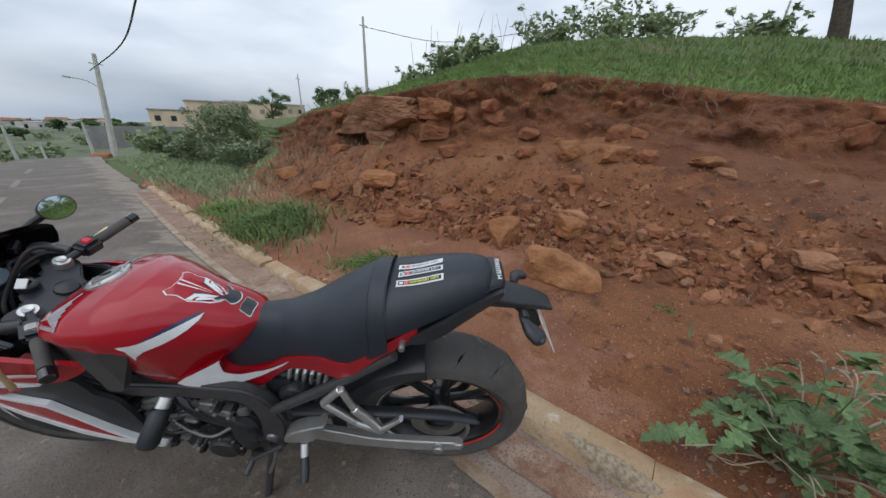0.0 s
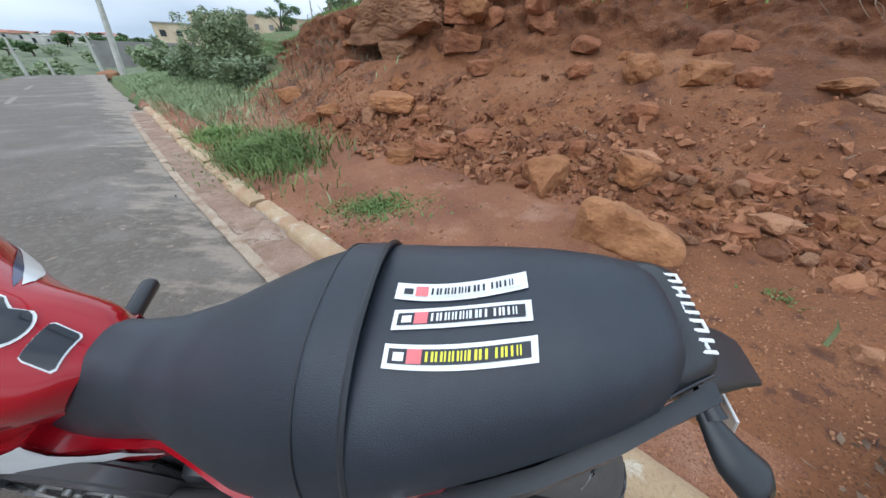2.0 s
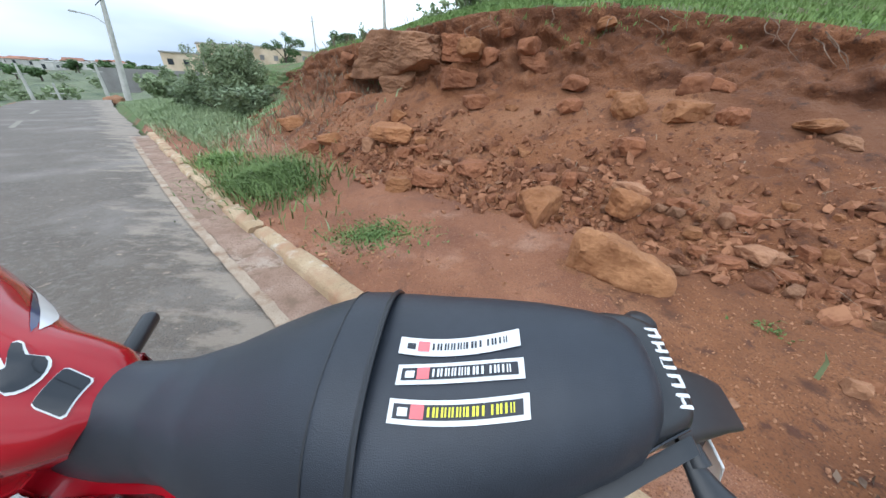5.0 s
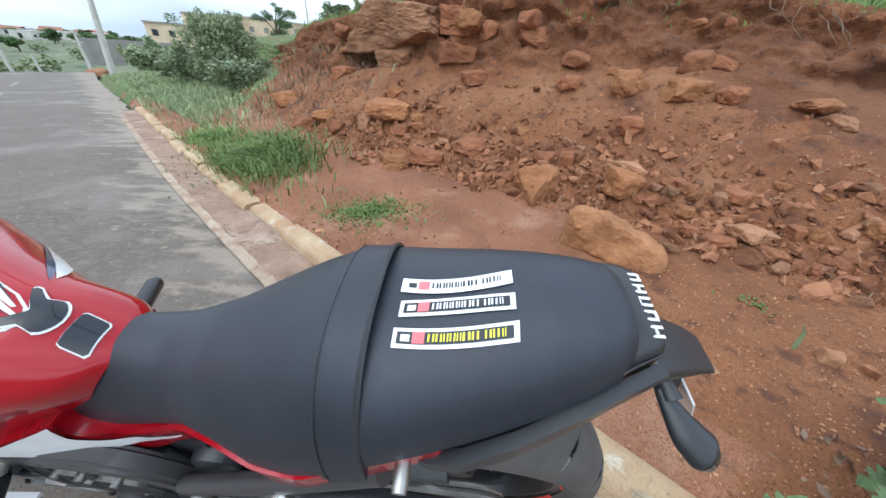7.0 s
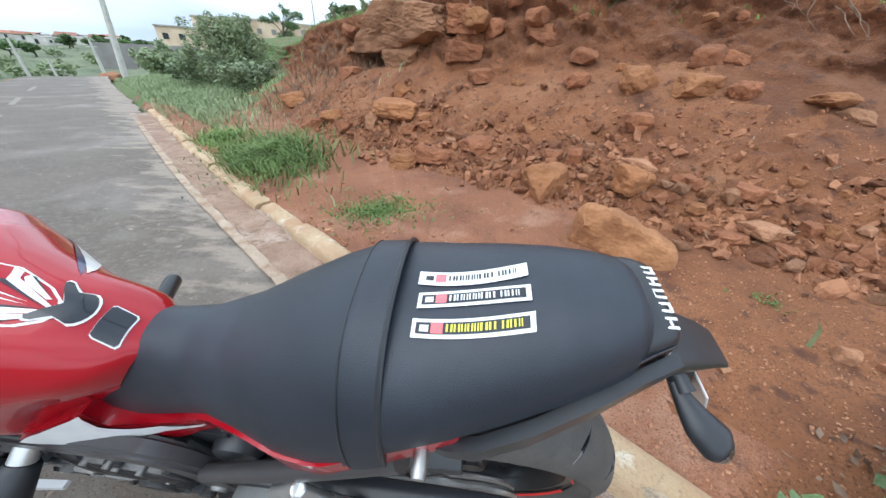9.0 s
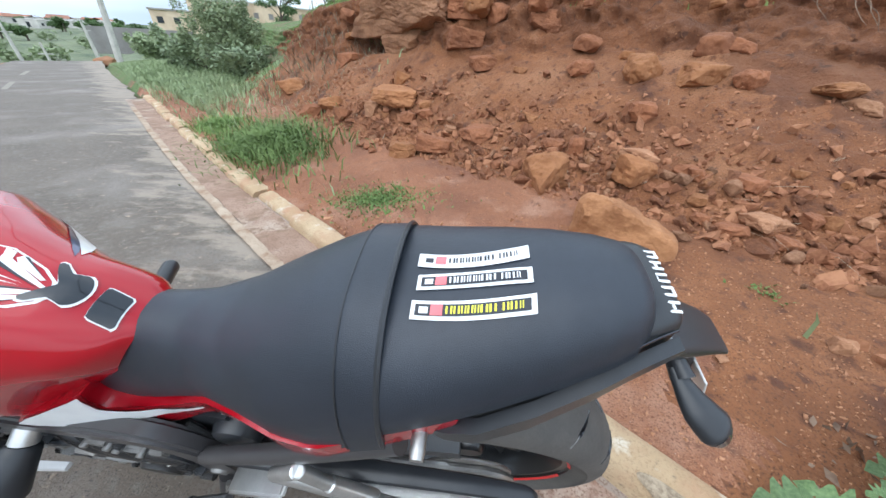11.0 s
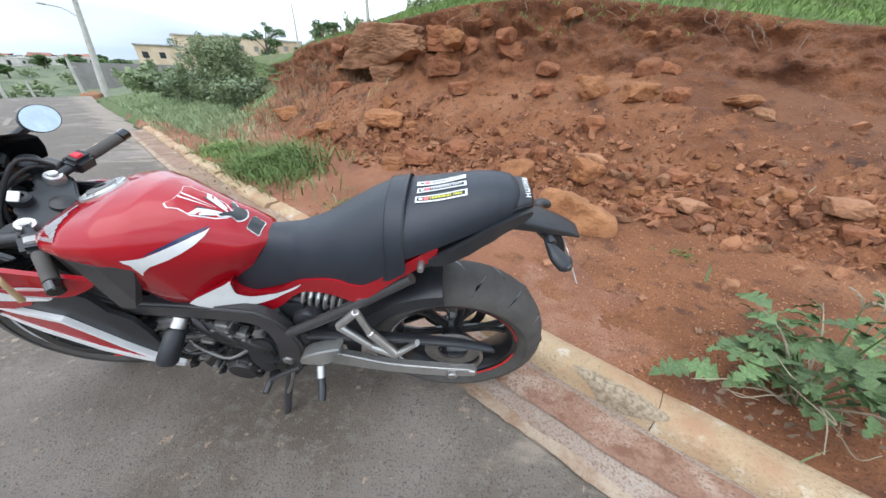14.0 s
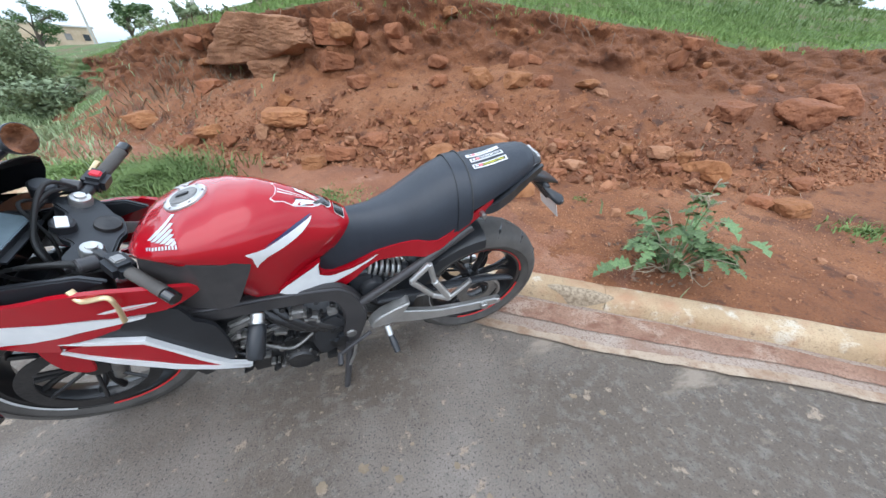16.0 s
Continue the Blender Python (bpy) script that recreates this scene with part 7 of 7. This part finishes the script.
for k, (x, y, r, h) in enumerate(((-1.6, 14.2, 0.9, 0.9), (-0.6, 13.4, 1.0, 1.2), (0.7, 13.0, 0.9, 1.0), (2.4, 13.2, 1.2, 1.1), (4.2, 13.0, 1.4, 1.5), (5.6, 12.4, 1.2, 1.3), (8.0, 11.4, 1.0, 0.9), (11.6, 9.6, 1.0, 0.8), (13, 8.4, 1.2, 1.0), (-4.4, 17.0, 1.2, 0.9), (-7.5, 24, 2.0, 1.6), (15.5, 9.6, 1.5, 1.3))):
    bush(x, y, r * 0.85, h * 0.72, 950, LEAF_MID, "straggly green bush on the skyline of the hill", 20 + k, 0.085, 8)
# bare stalks on the skyline
for k in range(16):
    x, y = -1.4 + 0.2 * k + rng.uniform(-0.2, 0.2), 13.3 + rng.uniform(-0.5, 0.5)
    z, h = drop(x, y)[0], rng.uniform(0.8, 1.7)
    bm = bmesh.new()
    tube(bm, [(x, y, z - 0.1), (x + rng.uniform(-0.1, 0.1), y, z + h * 0.5), (x + rng.uniform(-0.25, 0.25), y, z + h)], [0.012, 0.008, 0.004], 5, 3)
    tagged(part("weed_stalk", bm, BARK, None, "thin dark weed stalk on the skyline"), "", "weed")


def tree(x, y, h, r, lean, seed, label, crown=True):
    rng = random.Random(seed)
    z = drop(x, y)[0]
    root = tagged(new("tree"), label, "tree", "trees on the hill")
    root.location = (x, y, z)
    top = np.array((lean[0], lean[1], h))
    bm = bmesh.new()
    tube(bm, [(0, 0, -0.2), top * 0.2 + np.array((0.05, 0, 0)), top * 0.5, top * 0.75], [r * 1.35, r, r * 0.8, r * 0.55], 12, 5)
    part("trunk", bm, BARK, root)
    verts, faces = [], []
    for k in range(9):
        bm = bmesh.new()
        a = rng.uniform(0, 6.28)
        s = top * rng.uniform(0.36, 0.74)
        e = s + np.array((math.cos(a) * h * 0.36, math.sin(a) * h * 0.36, h * rng.uniform(0.08, 0.34)))
        m = (s + e) / 2 + np.array((0, 0, h * 0.05))
        tube(bm, [s, m, e], [r * 0.4, r * 0.24, r * 0.08], 8, 4)
        for j in range(4):
            t = e + np.array([rng.uniform(-1, 1), rng.uniform(-1, 1), rng.uniform(-0.6, 0.6)]) * h * 0.12
            tube(bm, [m, (m + t) / 2 + np.array((0, 0, 0.1)), t], [r * 0.12, r * 0.07, r * 0.03], 5, 3)
            if crown:
                leaves(verts, faces, t, (h * 0.10, h * 0.10, h * 0.07), 110, 0.12, rng)
        part("limb", bm, BARK, root)
    if crown:
        link("crown", verts, faces, LEAF, root)


tree(9.75, 11.1, 6.5, 0.17, (-1.3, 0.9), 3, "old tree with a thick dark trunk on the hill")
tree(11.1, 10.2, 5.5, 0.13, (1.4, -0.6), 4, "leaning tree with sparse twigs on the hill")
tree(-29.9, 53.3, 5.5, 0.2, (0.3, 0), 6, "distant round-crowned tree on the ridge")
tree(-16, 40, 4.0, 0.15, (0.2, 0), 7, "distant small tree on the ridge")


# ---- the weed by the kerb ----
def leaf_mesh(seed, length=1.0):
    """A lobed leaf along x, curled and folded."""
    rng = random.Random(seed)
    right = []
    lobes = 4
    for k in range(lobes):
        t0 = 0.12 + 0.80 * k / lobes
        w = 0.36 * math.sin(math.pi * (0.18 + 0.74 * (k + 0.5) / lobes)) * rng.uniform(0.85, 1.15)
        right += [(t0, w * 0.50), (t0 + 0.10, w * 1.05), (t0 + 0.15, w * 0.92)]
    right.append((1.0, 0.0))
    verts, faces = [], []
    spine = [(0, 0)] + [(t, 0) for t, _ in right]

    def lift(t, w):
        return 0.10 * math.sin(t * 2.6) - 0.34 * t * t + 0.30 * abs(w) + 0.03 * math.sin(t * 23 + seed)

    for t, w in right:
        verts += [(t * length, 0.0, lift(t, 0) * length), (t * length, w * length, lift(t, w) * length), (t * length, -w * length, lift(t, w) * length)]
    verts = [(0, 0, 0)] + verts
    n = len(right)
    faces += [(0, 1, 2), (0, 3, 1)]
    for i in range(n - 1):
        a, b = 1 + 3 * i, 1 + 3 * (i + 1)
        faces += [(a, b, b + 1, a + 1), (a, a + 2, b + 2, b)]
    me = bpy.data.meshes.new("leaf")
    me.from_pydata(verts, [], faces)
    me.materials.append(WEED)
    me.shade_smooth()
    return me


def weed(x, y):
    rng = random.Random(12)
    z = drop(x, y)[0]
    root = tagged(new("weed_plant"), "leafy green weed with lobed leaves beside the kerb", "plant")
    root.location = (x, y, z)
    shapes = [leaf_mesh(k) for k in range(7)]
    for k in range(22):
        a = k * 2.4 + rng.uniform(-0.3, 0.3)
        reach, h = rng.uniform(0.12, 0.44), rng.uniform(0.05, 0.34)
        if k % 4 == 0:
            reach, h = rng.uniform(0.05, 0.25), rng.uniform(0.35, 0.46)
        tip = np.array((math.cos(a) * reach * 1.15, math.sin(a) * reach * 0.75, h))
        mid = tip * 0.5 + np.array((0, 0, 0.05))
        bm = bmesh.new()
        tube(bm, [(0, 0, -0.03), mid, tip], [0.005, 0.0035, 0.0015], 6, 4)
        part("stem", bm, DRY if k % 3 == 0 else WEED, root)
        for j in range(rng.choice((5, 7, 9))):
            t = rng.uniform(0.30, 1.0)
            p = mid * (1 - (t - 0.5) * 2) + tip * (t - 0.5) * 2 if t > 0.5 else mid * t * 2
            ob = new("leaf", shapes[rng.randrange(7)])
            ob.parent = root
            s = rng.choice((0.05, 0.065, 0.085, 0.115)) * rng.uniform(0.85, 1.15) * (0.75 if h > 0.4 else 1.0)
            ob.matrix_basis = Matrix.Translation((p[0] + rng.gauss(0, 0.02), p[1] + rng.gauss(0, 0.02), p[2] + rng.gauss(0, 0.012))) @ Euler((rng.uniform(-0.5, 0.5), rng.uniform(-0.45, 0.45), a + rng.uniform(-1.3, 1.3))).to_matrix().to_4x4() @ Matrix.Scale(s, 4)
        if h > 0.4:
            bm = bmesh.new()
            for j in range(5):
                b = rng.uniform(0, 6.28)
                tube(bm, [tip, tip + np.array((0.02 * math.cos(b), 0.02 * math.sin(b), 0.035)), tip + np.array((0.045 * math.cos(b), 0.045 * math.sin(b), 0.045))], [0.0022, 0.0018, 0.003], 5, 2)
            part("seed_head", bm, DRY, root, "pale dry seed head")
    for k in range(14):
        a, reach = rng.uniform(0, 6.28), rng.uniform(0.10, 0.36)
        bend = np.array((math.cos(a) * reach, math.sin(a) * reach * 0.7, rng.uniform(0.03, 0.22)))
        curl = bend + np.array((rng.uniform(-0.09, 0.09), rng.uniform(-0.09, 0.09), rng.uniform(-0.05, 0.05)))
        bm = bmesh.new()
        tube(bm, [(0, 0, -0.02), bend * 0.5 + np.array((0, 0, 0.03)), bend, curl], [0.003, 0.0025, 0.002, 0.001], 6, 4)
        part("dry_twig", bm, DRY, root, "dry grey twig")
    verts, faces = [], []
    for _ in range(110):
        a, r = rng.uniform(0, 6.28), rng.uniform(0.03, 0.36)
        leaves(verts, faces, (r * math.cos(a), 0.08 + r * 0.7 * math.sin(a), 0.02), (0.03, 0.03, 0.01), 1, 0.022, rng)
    link("withered_leaves", verts, faces, ROOT, root)


weed(1.31, 2.06)


# ---- poles, wires and the town in the valley ----
def pole(x, y, h, r, label, lamp=False, z=None, lean=0.0):
    z = drop(x, y)[0] if z is None else z
    root = tagged(new("utility_pole"), label, "pole", "utility poles")
    root.matrix_world = Matrix.Translation((x, y, z)) @ Matrix.Rotation(radians(lean), 4, Vector((-0.73, 0.68, 0)))
    bm = bmesh.new()
    tube(bm, [(0, 0, -0.5), (0, 0, h * 0.5), (0, 0, h)], [r * 1.3, r, r * 0.7], 8, 1)
    part("shaft", bm, POLE, root)
    bm = bmesh.new()
    box(bm, (0, 0, h - 0.8), (0.9, 0.08, 0.08), 0.01, Matrix.Rotation(0.7, 4, "Z"))
    part("crossarm", bm, POLE, root)
    if lamp:
        bm = bmesh.new()
        tube(bm, [(0, 0, h * 0.68), (-0.6, -0.5, h * 0.74), (-1.3, -1.1, h * 0.75)], 0.04, 8, 4)
        part("lamp_arm", bm, POLE, root)
        bm = bmesh.new()
        box(bm, (-1.5, -1.25, h * 0.75), (0.5, 0.3, 0.12), 0.04, Matrix.Rotation(0.7, 4, "Z"))
        part("lamp_head", bm, POLE, root, "grey street lamp head")


pole(-32.8, 30.4, 8.8, 0.21, "tall pale concrete utility pole with a street lamp", True, -2.75, 6.0)
pole(-10.6, 39.9, 8.5, 0.16, "pale concrete utility pole behind the hill", False, 2.8)
pole(-36.3, 27.7, 2.4, 0.10, "short leaning pale fence pole beside the road", False, -3.7)
pole(-46, 39.6, 3.8, 0.16, "pale concrete utility pole by the valley road")
pole(-41, 29.0, 3.2, 0.12, "pale concrete pole by the valley road")
pole(-30.2, 64.4, 9.0, 0.14, "distant utility pole on the ridge", False, -0.2)
pole(-5.3, 61, 9.0, 0.14, "distant utility pole on the ridge")
pole(28.6, 36.2, 9.0, 0.12, "distant utility pole behind the hill", False, 3.0)


def wire(points, r, label):
    bm = bmesh.new()
    tube(bm, points, r, 5, 8)
    tagged(part("cable", bm, WIRE, None, label), "", "cable")


wire([(-32.6, 30.6, 4.6), (-19.6, 21.2, 4.9), (-9.0, 11.9, 5.05), (4, 0.5, 5.6)], 0.035, "sagging black cable from the utility pole")
wire([(-10.6, 39.9, 10.4), (-2, 41, 9.4), (8, 40, 10.4)], 0.03, "thin black cable behind the hill")


def house(x, y, w, d, h, turn, roofed, rng, mat=None, z=None):
    z = drop(x, y)[0] if z is None else z
    root = tagged(new("house"), "small plastered house with a clay roof in the valley" if roofed else "flat-roofed pale house in the valley", "house", "houses of the town")
    root.matrix_world = Matrix.Translation((x, y, z)) @ Matrix.Rotation(turn, 4, "Z")
    bm = bmesh.new()
    box(bm, (0, 0, h / 2 - 0.5), (w, d, h + 1), 0.05)
    part("wall", bm, mat or PLASTER, root)
    bm = bmesh.new()
    if roofed:
        slab(bm, [(-w * 0.56, h - 0.05), (0, h + w * 0.17), (w * 0.56, h - 0.05), (w * 0.56, h - 0.2), (0, h + w * 0.17 - 0.2), (-w * 0.56, h - 0.2)], -d * 0.54, d * 0.54, 0.0)
    else:
        box(bm, (0, 0, h + 0.12), (w * 1.04, d * 1.04, 0.25), 0.04)
    part("roof", bm, CLAYROOF if roofed else PLASTER, root)
    for s in (-1, 1):
        for k in range(2):
            bm = bmesh.new()
            box(bm, (w * (0.25 * (2 * k - 1)), s * d / 2, h * 0.52), (w * 0.16, 0.08, h * 0.34), 0.01)
            part("window", bm, GLASSDARK, root)
        bm = bmesh.new()
        box(bm, (s * w / 2, 0, h * 0.45), (0.08, d * 0.18, h * 0.6), 0.01)
        part("door", bm, GLASSDARK, root)


rng = random.Random(77)
for k in range(84):
    a = radians(rng.uniform(138, 172))
    dist = rng.uniform(230, 480)
    x, y = 0.1 + dist * math.cos(a), 1.3 + dist * math.sin(a)
    house(x, y, rng.uniform(6, 11), rng.uniform(6, 9), rng.uniform(2.4, 3.4), rng.uniform(0, 3), rng.random() < 0.6, rng)


def town_tree(x, y, r, h, seed):
    rng = random.Random(seed)
    z = drop(x, y)[0]
    root = tagged(new("tree"), "distant dark green tree among the houses", "tree", "trees in the valley")
    root.location = (x, y, z)
    bm = bmesh.new()
    tube(bm, [(0, 0, -0.3), (0.1, 0, h * 0.4), (0, 0.1, h * 0.6)], [0.25, 0.18, 0.12], 6, 2)
    part("trunk", bm, BARK, root)
    verts, faces = [], []
    for k in range(7):
        c = (rng.uniform(-0.6, 0.6) * r, rng.uniform(-0.6, 0.6) * r, h * rng.uniform(0.5, 0.85))
        leaves(verts, faces, c, (r * 0.5, r * 0.5, r * 0.34), 90, 0.45, rng)
    link("crown", verts, faces, LEAF, root)


for k in range(46):
    a = radians(rng.uniform(136, 174))
    dist = rng.uniform(120, 300)
    town_tree(0.1 + dist * math.cos(a), 1.3 + dist * math.sin(a), rng.uniform(1.6, 3.4), rng.uniform(2.4, 4.4), k)


for k in range(34):
    a = radians(rng.uniform(140, 168))
    dist = rng.uniform(48, 130)
    bush(0.1 + dist * math.cos(a), 1.3 + dist * math.sin(a), rng.uniform(0.9, 2.2), rng.uniform(0.7, 1.6), 260, LEAF_MID, "green shrub in the valley field", 200 + k, 0.24, 5)


def brick_block(x, y, w, d, h, turn, z, rng):
    """An unfinished brick block: storeys, openings, a pale slab on top."""
    root = tagged(new("brick_building"), "unfinished pale brick building with a flat slab roof", "building", "brick buildings beyond the road")
    root.matrix_world = Matrix.Translation((x, y, z)) @ Matrix.Rotation(turn, 4, "Z")
    bm = bmesh.new()
    box(bm, (0, 0, h / 2), (w, d, h), 0.03)
    part("wall", bm, BRICK, root)
    bm = bmesh.new()
    box(bm, (0, 0, h + 0.15), (w * 1.05, d * 1.08, 0.3), 0.04)
    part("roof", bm, PLASTER, root, "pale concrete slab roof")
    n = max(2, int(w / 3))
    for f in range(max(1, int(h / 3))):
        for k in range(n):
            for s in (-1, 1):
                bm = bmesh.new()
                box(bm, (w * ((k + 0.5) / n - 0.5), s * d / 2, 3 * f + 1.6), (1.1, 0.12, 1.2), 0.01)
                part("window", bm, GLASSDARK if rng.random() < 0.4 else GREYWALL, root)


for x, y, w, d, h, t, z in ((-73, 83, 9, 8, 6.4, 0.75, -4.2), (-67, 90, 12, 8, 7.8, 0.75, -3.2), (-62, 99, 14, 8, 7.0, 0.75, -1.9), (-57, 106, 12, 8, 6.4, 0.75, -1.4)):
    brick_block(x, y, w, d, h, t, z, rng)
bm = bmesh.new()
box(bm, (0, 0, 0), (13, 0.3, 3.4), 0.02)
ob = part("boundary_wall", bm, GREYWALL, None, "long grey block wall beyond the verge", sharp=30)
ob.matrix_world = Matrix.Translation((-53.3, 54, -2.4)) @ Matrix.Rotation(0.8, 4, "Z")
tagged(ob, "", "wall")
rng = random.Random(90)
for k in range(9):
    t = k / 8
    x, y = -8.5 - 12 * t + rng.uniform(-0.3, 0.3), 5.2 + 9.0 * t + rng.uniform(-0.3, 0.3)
    rock(x, y, rng.uniform(0.3, 0.7), rng.uniform(0.2, 0.4), "p", 300 + k)
for k in range(5):
    rock(-29 - k * 0.9 + rng.uniform(-0.5, 0.5), 25.6 + k * 0.9 + rng.uniform(-0.5, 0.5), rng.uniform(0.7, 1.3), rng.uniform(0.5, 1.0), "p", 320 + k)
house(50.7, 32.7, 9, 8, 6, 0.4, False, rng)
